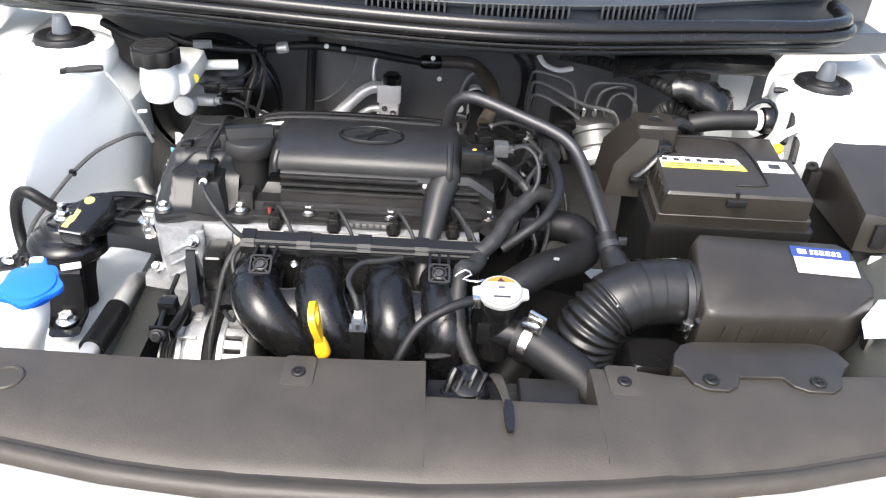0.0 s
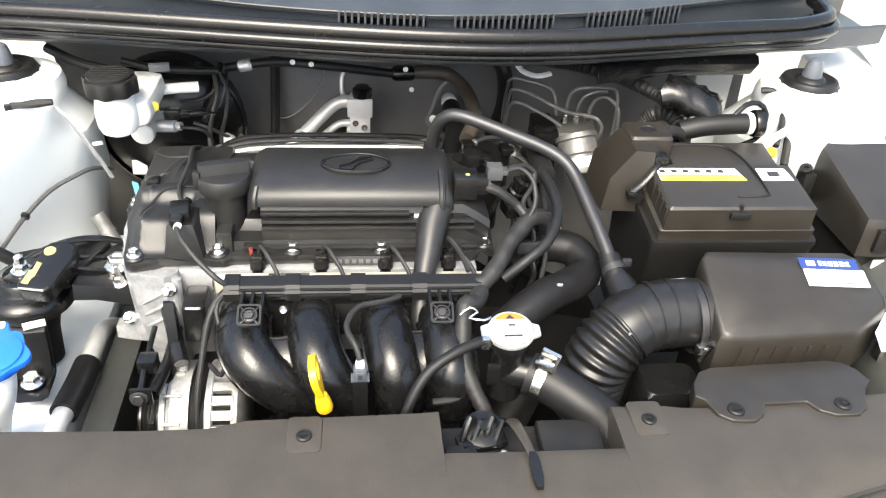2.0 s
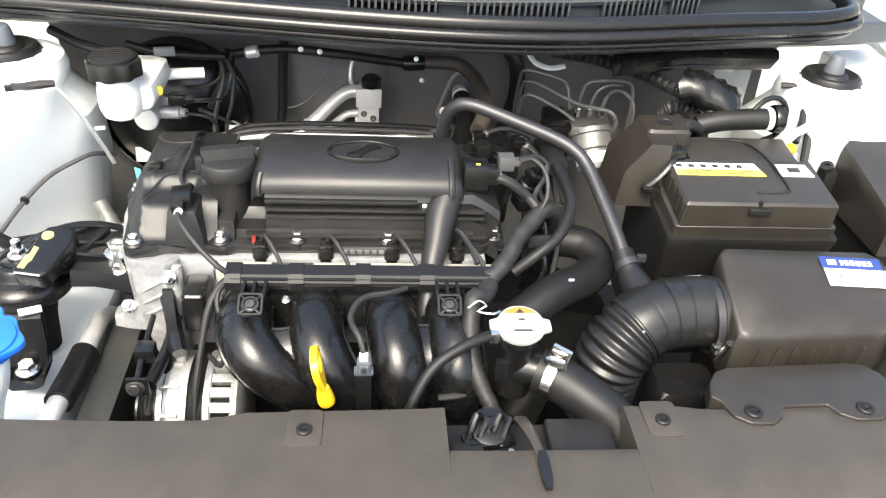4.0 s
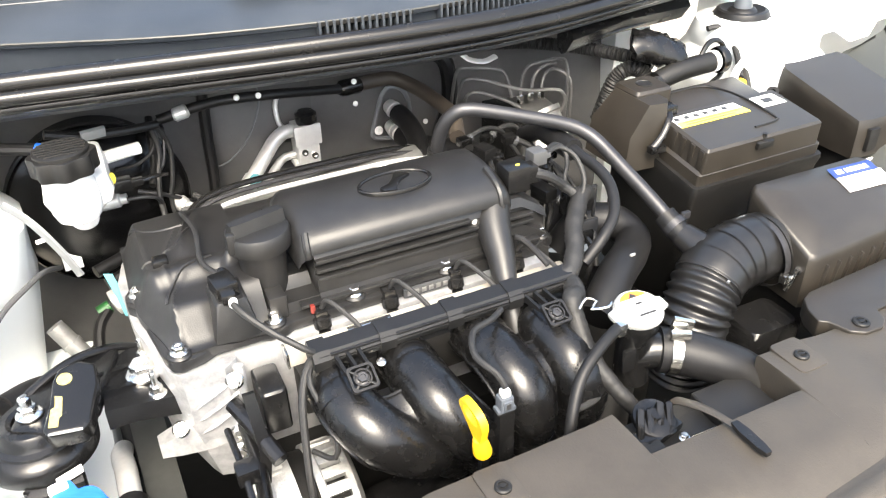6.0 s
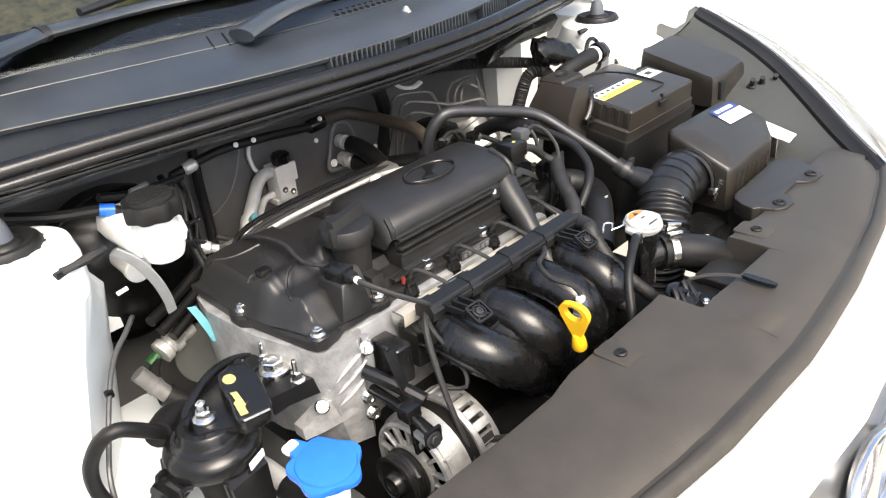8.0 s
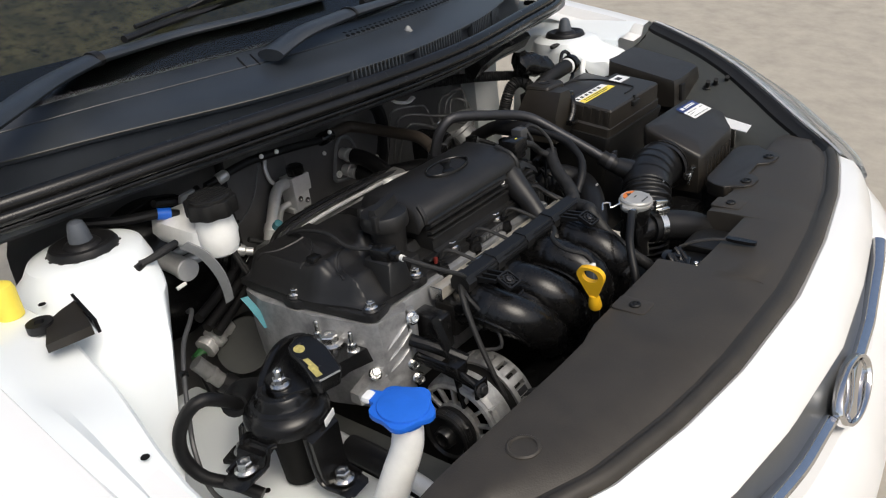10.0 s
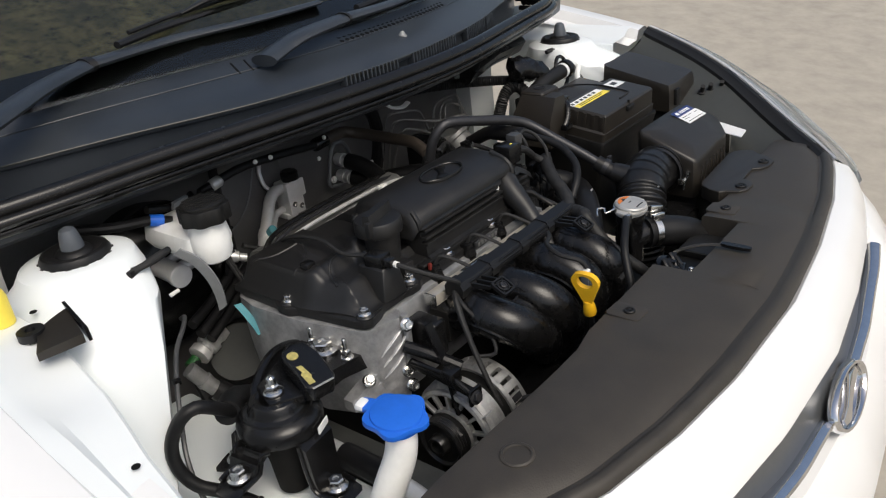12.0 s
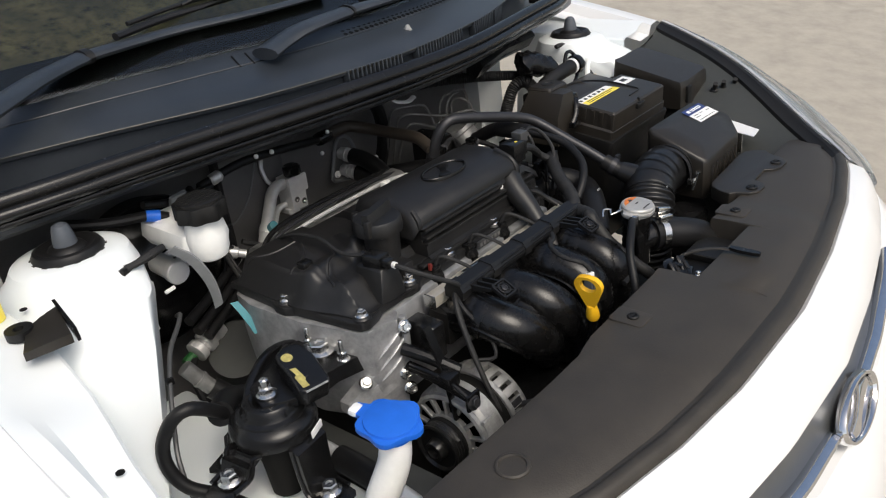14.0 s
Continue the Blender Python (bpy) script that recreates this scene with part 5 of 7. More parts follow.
def panel_row(x, r):
    f = front_y(max(-0.72, min(0.72, x)))
    up = 0.004 * step(x, -0.25, -0.225) * (1 - step(x, 0.23, 0.26)) - 0.03 * step(abs(x), 0.52, 0.75)
    w = f - r
    out = [(r, 0.770), (r, 0.8155), (r - 0.002, 0.8185), (r - 0.006, 0.8195)]
    out += [(r + w * k, 0.8195 - 0.004 * k + 0.0035 * math.sin(k * math.pi)) for k in (0.15, 0.3, 0.45, 0.6)]
    out += [(f + 0.040, 0.8155), (f + 0.030, 0.811), (f + 0.026, 0.808), (f + 0.021, 0.8085), (f + 0.017, 0.813), (f + 0.010, 0.8145), (f + 0.004, 0.812), (f, 0.805), (f + 0.001, 0.795)]
    return [(x, y, z + up * (1 if i < 12 else 0.5)) for i, (y, z) in enumerate(out)]


cols = [panel_row(x, rear_y(x)) for x in [-0.70 + 0.02 * i for i in range(34)] + [-0.0195]]
cols += [panel_row(-0.0185, -0.183), panel_row(0.05, -0.184), panel_row(0.11, -0.184), panel_row(0.1685, -0.184)]
cols += [panel_row(0.1695, rear_y(0.17))] + [panel_row(x, rear_y(x)) for x in [0.19 + 0.02 * i for i in range(26)]]
part("panel", loft(cols, False), M["brown"], shroud, smooth=40)


def push_clip(x, y, z, r=0.008):
    a = lathe([(r, 0), (r, 0.002), (r * 0.85, 0.0032), (r * 0.6, 0.0032), (r * 0.55, 0.0018), (r * 0.3, 0.0018), (r * 0.28, 0.0034), (0, 0.0034)], (x, y, z), 20)
    return join(a, box((x - r * 0.55, y - r * 0.1, z + 0.0018), (x + r * 0.55, y + r * 0.1, z + 0.0032), 0.0004))


for x, y, w in ((-0.16, -0.160, 0.018), (0.205, -0.151, 0.019)):
    pad = part("clip_pad", prism(rounded(x - w, y - 0.021, x + w, y + 0.028, 0.006, 4), 0.8215, 0.8265, 0.002), M["brown"], shroud)
    part("push_clip", push_clip(x, y, 0.8265), M["matte"], pad, "black plastic push clip")
part("push_clip", push_clip(0.58, -0.155, 0.813, 0.009), M["matte"], shroud)
part("round_plug", lathe([(0.0195, 0), (0.0195, 0.0025), (0.0175, 0.004), (0.015, 0.004), (0.014, 0.002), (0, 0.0022)], (-0.468, -0.184, 0.8195), 32), M["brown"], shroud, "round blanking plug")
# slot drawn as a near-black piece that paints its shaded opening
part("slot", prism(rounded(0.545, -0.178, 0.575, -0.162, 0.007, 4), 0.8125, 0.8165, 0.001), M["deep"], shroud, "dark oval slot")
scoop = part("intake_scoop", prism([(0.270, -0.115), (0.276, -0.094), (0.288, -0.077), (0.305, -0.070), (0.45, -0.062), (0.470, -0.066), (0.482, -0.078), (0.489, -0.098), (0.478, -0.108), (0.468, -0.124), (0.462, -0.140), (0.448, -0.150), (0.42, -0.150), (0.404, -0.142), (0.396, -0.128), (0.345, -0.130), (0.338, -0.146), (0.325, -0.155), (0.300, -0.154), (0.286, -0.144), (0.279, -0.122)], 0.800, 0.8245, 0.0022, 3), M["casing"], shroud, "black plastic air scoop plate")
for x, y in ((0.308, -0.139), (0.435, -0.135)):
    part("push_clip", push_clip(x, y, 0.8245, 0.0095), M["matte"], scoop)

# fan cowl behind the panel and the latch in its notch
fan = thing("fan_shroud", (0, -0.12, 0.5), "dark plastic radiator fan shroud", "fan shroud")
part("frame", box((-0.34, -0.165, 0.45), (0.34, -0.125, 0.775), 0.006), M["deep"], fan)
part("top_rail", box((-0.58, -0.20, 0.765), (0.58, -0.13, 0.785), 0.004), M["matte"], fan)
latch = thing("bonnet_latch", (0.03, -0.15, 0.78), "greasy metal bonnet latch with release lever", "latch")
part("plate", join(box((-0.016, -0.183, 0.776), (0.166, -0.115, 0.784), 0.002), box((0.09, -0.172, 0.784), (0.160, -0.118, 0.797), 0.004, 3), box((-0.014, -0.168, 0.784), (0.02, -0.150, 0.796), 0.003)), M["matte"], latch)
part("mechanism", join(*[tube([(0.005 + 0.012 * i, -0.146, 0.792 + 0.004 * (i % 2)), (0.014 + 0.012 * i, -0.130, 0.808 + 0.005 * ((i + 1) % 2)), (0.024 + 0.010 * i, -0.124, 0.798)], 0.0042, 8) for i in range(4)], lathe([(0.022, 0), (0.022, 0.006), (0.015, 0.008), (0.006, 0.008), (0.006, 0.014), (0, 0.014)], (0.03, -0.132, 0.796), 18, (0, -0.3, 1)), box((0.0, -0.155, 0.786), (0.055, -0.13, 0.796), 0.004, turn=(0, 0, 14))), M["blackpaint"], latch, "greasy steel latch levers")
for x, y in ((0.012, -0.16), (0.05, -0.158), (0.10, -0.163), (0.15, -0.162)):
    part("rivet", bolt_bm((x, y, 0.786), 0.004, 0.005), M["steel"], latch)
part("rod", tube([(0.055, -0.165, 0.790), (0.11, -0.166, 0.790), (0.155, -0.168, 0.789)], 0.0022, 8), M["steel"], latch)
part("lever_arm", tube([(0.062, -0.125, 0.804), (0.063, -0.148, 0.818), (0.066, -0.175, 0.827), (0.069, -0.198, 0.830)], lambda t: 0.008 - 0.004 * t, 10, flat=0.3), M["brown"], latch, "dusty lever arm")
part("lever_blade", bevelled(loft([[(0.069 + s * w, y - 0.006, z), (0.069 + s * w, y - 0.006, z + 0.005), (0.069 - s * w, y - 0.006, z + 0.005), (0.069 - s * w, y - 0.006, z)] for s, w, y, z in ((1, 0.0035, -0.190, 0.829), (1, 0.0055, -0.202, 0.829), (1, 0.005, -0.224, 0.829), (1, 0.003, -0.234, 0.829))]), 0.002), M["satin"], latch, "black lever blade")

# ---- nose: emblem, grille bars ----
nose = thing("front_emblem", (0, -0.41, 0.65), "chrome oval emblem on the grille", "emblem")
e2 = lathe([(0.075, -0.004), (0.075, 0.004), (0.072, 0.008), (0.066, 0.008), (0.062, 0.004), (0.062, -0.004)], (0, 0, 0), 48, closed=True)
em_m = Matrix.Translation((0.0, -0.404, 0.675)) @ Matrix.Rotation(radians(72), 4, "X") @ Matrix.Diagonal((0.98, 0.52, 1, 1))
part("ring", moved(e2, em_m), M["chrome"], nose)
part("swept_band", moved(prism([(-0.045, -0.040), (-0.015, -0.055), (-0.005, -0.022), (0.014, 0.002), (0.048, 0.022), (0.038, 0.046), (0.008, 0.054), (-0.006, 0.020), (-0.024, -0.004), (-0.050, -0.016)], -0.003, 0.007, 0.003), em_m), M["chrome"], nose)
part("backing", moved(lathe([(0.062, -0.006), (0.062, -0.002), (0, -0.002)], (0, 0, 0), 40), em_m), M["chrome"], nose)
grille = thing("front_grille", (0, -0.40, 0.6), "chrome barred grille below the bonnet edge", "grille")
for z, dy in ((0.672, -0.074),):
    for a, b in ((-0.40, -0.074), (0.074, 0.40)):
        part("chrome_bar", tube([(a + (b - a) * t / 6, front_y(a + (b - a) * t / 6) + dy, z + 0.04 * (abs(a + (b - a) * t / 6) / 0.40) ** 3) for t in range(7)], 0.012, 10, flat=0.5), M["chrome"], grille)

# ---- radiator filler, hoses ----
fil = thing("radiator_filler", (0.067, -0.049, 0.80), "radiator filler with pressed metal cap and orange print", "radiator filler")
capm = Matrix.Translation((0.067, -0.049, 0.868)) @ Matrix.Rotation(radians(6), 4, "X")
ear = [(0.027 * math.cos(a), 0.027 * math.sin(a)) if abs(math.sin(a)) > 0.36 else (math.copysign(0.034, math.cos(a)), 0.027 * math.sin(a)) for a in (2 * math.pi * k / 44 for k in range(44))]
part("cap_plate", moved(join(prism(ear, -0.004, 0.001, 0.0015), lathe([(0.0255, 0.0), (0.0255, 0.0045), (0.0235, 0.0065), (0.012, 0.0068), (0, 0.0068)], (0, 0, 0), 36), lathe([(0.024, -0.012), (0.024, -0.003)], (0, 0, 0), 30)), capm), M["capmetal"], fil, "pale plated steel cap")
half = [(0.021 * math.cos(a), 0.021 * math.sin(a) * 0.98) for a in (radians(35 + 110 * k / 14) for k in range(15))]
part("warning_print", moved(prism(half, 0.0068, 0.0075, 0), capm), M["orange"], fil, "orange printed warning field")
part("print_bar", moved(join(prism([(-0.005, 0.0115), (0.0, 0.018), (0.005, 0.0115)], 0.0073, 0.0079, 0), box((-0.010, -0.0155, 0.0066), (0.010, -0.0135, 0.0074), 0), box((-0.003, 0.001, 0.0066), (0.004, 0.003, 0.0074), 0)), capm), M["ink"], fil, "black printed marks")
part("neck", lathe([(0.020, 0.775), (0.020, 0.84), (0.0235, 0.845), (0.0235, 0.858)], (0.067, -0.049, 0), 24), M["satin"], fil, "black filler neck")
part("outlet", tube([(0.067, -0.049, 0.81), (0.088, -0.058, 0.812), (0.104, -0.067, 0.811)], 0.0205, 18), M["satin"], fil, "black hose stub")
part("neck_web", box((0.042, -0.066, 0.80), (0.078, -0.060, 0.83), 0.002), M["satin"], fil)
rh = thing("radiator_hose", (0.14, -0.09, 0.76), "fat black rubber radiator hose", "hose")
part("hose", tube([(0.092, -0.060, 0.812), (0.115, -0.073, 0.809), (0.145, -0.095, 0.800), (0.172, -0.112, 0.785), (0.19, -0.135, 0.755), (0.195, -0.15, 0.70)], 0.0255, 22), M["hose"], rh)
part("clamp", tube([(0.100, -0.0645, 0.8115), (0.110, -0.070, 0.810)], 0.0275, 24, caps=False), M["steel"], rh, "plated spring hose clamp")
part("clamp_ear", join(box((0.092, -0.083, 0.836), (0.114, -0.076, 0.846), 0.002, turn=(0, 0, -30)), box((0.099, -0.074, 0.834), (0.122, -0.068, 0.855), 0.002, turn=(0, 12, -30))), M["steel"], rh)
ov = thing("overflow_hose", (0.0, -0.085, 0.80), "thin black rubber overflow hose", "hose")
part("hose", tube([(0.045, -0.053, 0.858), (0.030, -0.060, 0.861), (0.0, -0.073, 0.856), (-0.031, -0.088, 0.839), (-0.053, -0.108, 0.802), (-0.06, -0.12, 0.76)], 0.0062, 12), M["hose"], ov)
part("clip", box((0.033, -0.064, 0.852), (0.043, -0.052, 0.868), 0.0015), M["steel"], ov)
tb = thing("thermostat_bracket", (0.04, 0.0, 0.86), "small plated wire clip", "clip")
part("wire", tube([(0.012, -0.02, 0.868), (0.024, -0.014, 0.874), (0.032, -0.022, 0.873), (0.022, -0.028, 0.87), (0.038, -0.035, 0.872), (0.046, -0.03, 0.872)], 0.0016, 8), M["steel"], tb)
bh2 = thing("coolant_hose", (0.17, 0.09, 0.76), "fat black coolant hose beside the engine", "hose")
part("hose", tube([(0.075, 0.03, 0.80), (0.105, 0.05, 0.815), (0.14, 0.075, 0.822), (0.18, 0.105, 0.818), (0.205, 0.135, 0.818), (0.195, 0.17, 0.828), (0.155, 0.185, 0.825), (0.13, 0.19, 0.79)], 0.0235, 18), M["hose"], bh2)
part("paint_mark", box((0.148, 0.067, 0.8415), (0.156, 0.0695, 0.8455), 0.001), M["strap"], bh2)

# ---- air pipe over the engine, vacuum hose ----
ap = thing("air_pipe", (0.1, 0.2, 0.9), "long dark grey metal breather pipe", "pipe")
part("pipe", tube([(0.002, 0.312, 0.895), (0.002, 0.304, 0.925), (0.006, 0.296, 0.955), (0.018, 0.286, 0.976), (0.040, 0.277, 0.981), (0.10, 0.253, 0.968), (0.150, 0.233, 0.955), (0.174, 0.218, 0.945), (0.188, 0.200, 0.932), (0.200, 0.165, 0.910), (0.213, 0.12, 0.884), (0.2225, 0.085, 0.862)], 0.0092, 16), M["darksteel"], ap)
part("end_hose", tube([(0.219, 0.095, 0.868), (0.224, 0.072, 0.855), (0.230, 0.05, 0.845)], 0.0145, 16), M["hose"], ap, "black rubber end sleeve")
part("clamp", tube([(0.2225, 0.083, 0.861), (0.2245, 0.075, 0.857)], 0.0162, 16), M["darksteel"], ap)
part("clamp_ear", box((0.232, 0.075, 0.866), (0.244, 0.081, 0.876), 0.001), M["darksteel"], ap)
part("start_hose", tube([(0.0, 0.318, 0.86), (0.002, 0.312, 0.895), (0.003, 0.305, 0.922)], 0.0135, 14), M["hose"], ap, "black rubber sleeve")
vh = thing("vacuum_hose", (0.14, 0.15, 0.84), "curved black vacuum hose", "hose")
part("hose", tube([(0.152, 0.33, 0.90), (0.150, 0.273, 0.928), (0.147, 0.20, 0.931), (0.152, 0.155, 0.925), (0.151, 0.123, 0.915), (0.134, 0.089, 0.898), (0.106, 0.070, 0.882), (0.077, 0.064, 0.858)], lambda t: 0.0125 - 0.0055 * step(t, 0.25, 0.5), 14), M["hose"], vh)
part("sleeve", tube([(0.150, 0.272, 0.9285), (0.147, 0.20, 0.931)], 0.0145, 14), M["hose"], vh)

# ---- intake duct and air filter box ----
idu = thing("intake_duct", (0.24, 0.0, 0.70), "black rubber intake elbow with bellows", "air duct")
AX = [(0.345, 0.022, 0.830), (0.315, 0.024, 0.831), (0.285, 0.023, 0.831), (0.252, 0.018, 0.828), (0.223, 0.008, 0.818), (0.201, -0.003, 0.796), (0.191, -0.006, 0.765), (0.188, -0.004, 0.70)]
bend = smooth_path(AX, 0.0015)
turn = min(range(len(bend)), key=lambda i: (Vector(bend[i]) - Vector(AX[4])).length)
part("elbow", tube(bend[:turn + 3], lambda t: 0.044 - 0.001 * t, 30, 0.004), M["duct"], idu)
part("bellows", tube(bend[turn:], lambda t: 0.0415 + 0.0024 * math.cos(t * 2 * math.pi * 12), 30, 0.0012), M["duct"], idu)
part("port", tube([(0.225, 0.066, 0.853), (0.231, 0.045, 0.846), (0.236, 0.022, 0.835)], lambda t: 0.0165 + 0.009 * t, 18), M["duct"], idu, "moulded breather port")
for t, w in ((0.30, 1.03), (0.50, 1.04), (0.68, 1.04), (0.86, 1.04)):
    pp = smooth_path(AX[:5], 0.004)
    i = int(t * (len(pp) - 1))
    part("ridge", tube([pp[i - 1] * 0.6 + pp[i] * 0.4, pp[i], pp[i] * 0.4 + pp[i + 1] * 0.6], 0.0432 * w, 30, caps=False), M["duct"], idu)
# seams in paler grey, which paints their highlights into the colour
for a in (25, 118):
    pp = smooth_path(AX[:5], 0.01)
    part("seam", tube([p + Vector((0.18 * math.cos(radians(a)) * -0.1, -math.cos(radians(a)) * 0.0425, math.sin(radians(a)) * 0.0425)) for p in pp[5:-1]], 0.0018, 6), M["grey"], idu, "moulded seam, its highlight painted pale")
part("clamp", tube([(0.318, 0.018, 0.8285), (0.309, 0.018, 0.828)], 0.0455, 32, caps=False), M["darksteel"], idu, "steel band clamp")
part("clamp_screw", join(box((0.305, -0.034, 0.810), (0.322, -0.024, 0.822), 0.002), tube([(0.312, -0.032, 0.80), (0.318, -0.038, 0.826)], 0.003, 8), lathe([(0.005, 0), (0.005, 0.006)], (0.318, -0.038, 0.828), 10, (0.2, -0.3, 1))), M["steel"], idu, "plated clamp screw")
part("collar", tube([(0.345, 0.018, 0.830), (0.318, 0.018, 0.8285)], 0.0475, 32), M["matte"], idu)
part("resonator", bevelled(loft([[(x, y, z) for x, y in rounded(0.245 - g, -0.06 - g, 0.315 + g, -0.005 + g, 0.012, 4)] for z, g in ((0.70, 0.004), (0.765, 0.004), (0.772, 0.0))]), 0.003), M["satin"], idu, "black resonator box")

airbox = thing("air_filter_box", (0.43, 0.0, 0.66), "black plastic air filter box with paper label", "air filter box")


def lid_z(x, y):
    return 0.898 - 0.052 * (x - 0.327) + 0.372 * (y - 0.063)


top = [(0.318, -0.048), (0.322, 0.055), (0.331, 0.066), (0.525, 0.072), (0.541, 0.064), (0.556, 0.008), (0.552, -0.004), (0.503, -0.038), (0.49, -0.042), (0.328, -0.053)]
cx, cy = 0.43, 0.005


def lid_ring(k, dz, flat=None):
    return [(cx + (x - cx) * k, cy + (y - cy) * k, (lid_z(cx + (x - cx) * k, cy + (y - cy) * k) + dz) if flat is None else flat) for x, y in top]


part("lid", loft([lid_ring(1.0, 0, 0.782), lid_ring(1.0, -0.016), lid_ring(0.992, -0.008), lid_ring(0.972, -0.0025), lid_ring(0.94, 0.0), lid_ring(0.5, 0.002)]), M["casing"], airbox, smooth=50)
part("base", prism([(0.33, -0.052), (0.33, 0.06), (0.53, 0.06), (0.543, 0.0), (0.49, -0.042)], 0.64, 0.782, 0.006), M["matte"], airbox)
for i in range(7):
    x = 0.345 + 0.022 * i
    part("rib", box((x - 0.0018, -0.0555 + i * 0.0016, 0.785), (x + 0.0018, -0.040 + i * 0.0016, 0.838 - 0.001 * i), 0.0010, turn=(0, 10, 0)), M["casing"], airbox)
def on_lid(x0, x1, y0, y1, lift):
    return loft([[(x, y, lid_z(x, y) + lift) for y in (y0, y1)] for x in (x0, x1)], False)


part("label", on_lid(0.453, 0.536, 0.016, 0.040, 0.0032), M["label"], airbox, "white paper label")
part("label_head", on_lid(0.451, 0.531, 0.040, 0.056, 0.0034), M["labelb"], airbox, "blue label strip with pale shapes")
part("label_mark", join(*[on_lid(a, b, 0.0445, 0.0515, 0.0038) for a, b in ((0.460, 0.472), (0.477, 0.481), (0.483, 0.488), (0.490, 0.496), (0.498, 0.504), (0.506, 0.512), (0.514, 0.519))]), M["label"], airbox)
part("print_bar", join(*[on_lid(a, b, c, c + 0.0012, 0.0038) for a, b, c in ((0.460, 0.528, 0.020), (0.460, 0.482, 0.0335), (0.487, 0.50, 0.0335), (0.460, 0.48, 0.028), (0.514, 0.528, 0.0325))]), M["ink"], airbox)
part("clip", box((0.548, -0.03, 0.79), (0.556, -0.015, 0.835), 0.002), M["steel"], airbox, "steel spring catch")

# ---- battery, level on its tray ----
LEVEL = Matrix.Translation((0, 0.114, 0.929)) @ Matrix.Rotation(radians(8), 4, "X") @ Matrix.Translation((0, -0.114, -0.929))
batt = thing("battery", (0.39, 0.2, 0.66), "black car battery with yellow and white label", "battery")
part("tray", moved(bevelled(loft([[(x, y, z) for x, y in rounded(0.284 - g, 0.107 - g, 0.512 + g, 0.288 + g, 0.008, 3)] for z, g in ((0.64, -0.012), (0.86, 0.0), (0.872, 0.002), (0.878, 0.001))]), 0.0015), LEVEL), M["matte"], batt, "black plastic battery tray")
part("case", moved(bevelled(loft([[(x, y, z) for x, y in rounded(0.289 - g, 0.111 - g, 0.506 + g, 0.286 + g, 0.005, 3)] for z, g in ((0.86, 0), (0.894, 0.0), (0.8975, -0.004))]), 0.001), LEVEL), M["casing"], batt)
part("lid", moved(bevelled(loft([[(x, y, z) for x, y in rounded(0.295 - g, 0.114 - g, 0.497 + g, 0.212 + g, 0.003, 3)] for z, g in ((0.895, 0.002), (0.927, 0.0), (0.9305, -0.003))]), 0.001), LEVEL), M["casing"], batt)
part("rear_lid", moved(box((0.335, 0.212, 0.895), (0.49, 0.28, 0.920), 0.004), LEVEL), M["casing"], batt)
part("vent_line", moved(tube([(0.345, 0.27, 0.921), (0.40, 0.272, 0.921), (0.428, 0.262, 0.922), (0.436, 0.21, 0.9312), (0.441, 0.15, 0.9312), (0.434, 0.1395, 0.9312), (0.395, 0.137, 0.931)], 0.0018, 6), LEVEL), M["matte"], batt)
for i in range(5):
    part("vent_rib", moved(box((0.293, 0.118 + i * 0.018, 0.897), (0.297, 0.127 + i * 0.018, 0.926), 0.001), LEVEL), M["casing"], batt)
Z = 0.9308
part("label", moved(prism([(0.300, 0.173), (0.4205, 0.173), (0.4125, 0.2), (0.300, 0.2)], Z - 0.0005, Z + 0.0004, 0), LEVEL), M["label"], batt, "white label field")
part("label_band", moved(prism([(0.3005, 0.1725), (0.4205, 0.1725), (0.4165, 0.186), (0.3005, 0.186)], Z, Z + 0.0007, 0), LEVEL), M["labely"], batt, "yellow label field")
part("print_bar", moved(join(*[box((0.303 + i * 0.0165, 0.1895, Z), (0.311 + i * 0.0165, 0.196, Z + 0.0008), 0) for i in range(6)], box((0.312, 0.181, Z), (0.405, 0.1828, Z + 0.001), 0), box((0.312, 0.176, Z), (0.395, 0.1778, Z + 0.001), 0)), LEVEL), M["ink"], batt, "unreadable black print")
part("small_label", moved(prism([(0.4425, 0.1735), (0.488, 0.1735), (0.484, 0.2), (0.4425, 0.2)], Z - 0.0005, Z + 0.0004, 0), LEVEL), M["label"], batt, "small white label")
part("print_bar", moved(box((0.455, 0.182, Z), (0.472, 0.193, Z + 0.0008), 0), LEVEL), M["ink"], batt)
part("hold_down", moved(join(lathe([(0.006, 0), (0.006, 0.004), (0.003, 0.004), (0.003, 0.012), (0, 0.012)], (0.392, 0.116, 0.922), 12), box((0.378, 0.108, 0.915), (0.406, 0.116, 0.925), 0.002)), LEVEL), M["matte"], batt)
term = thing("terminal_cover", (0.28, 0.24, 0.90), "black plastic battery terminal cover", "terminal cover")
part("shell", bevelled(loft([[(x0 + g, 0.200 + g, z), (x1, 0.196 + g, z), (x1 + 0.01, 0.215, z), (x1 + 0.01, 0.29 - g, z), (x0 + g, 0.292 - g, z)] for x0, x1, z, g in ((0.234, 0.296, 0.875, 0), (0.238, 0.297, 0.925, 0.002), (0.264, 0.298, 0.964, 0.008))]), 0.004, 3), M["casing"], term)
part("cap_box", bevelled(loft([[(x, y, z) for x, y in rounded(0.272 + g, 0.236 + g, 0.336 - g, 0.292 - g, 0.006, 3)] for z, g in ((0.93, 0.0), (0.966, 0.001), (0.970, 0.004))]), 0.001), M["casing"], term)
part("cap_dish", lathe([(0.012, 0), (0.012, 0.0015), (0.010, 0.0015), (0.0095, 0.0005)], (0.305, 0.264, 0.970), 22), M["cover"], term)
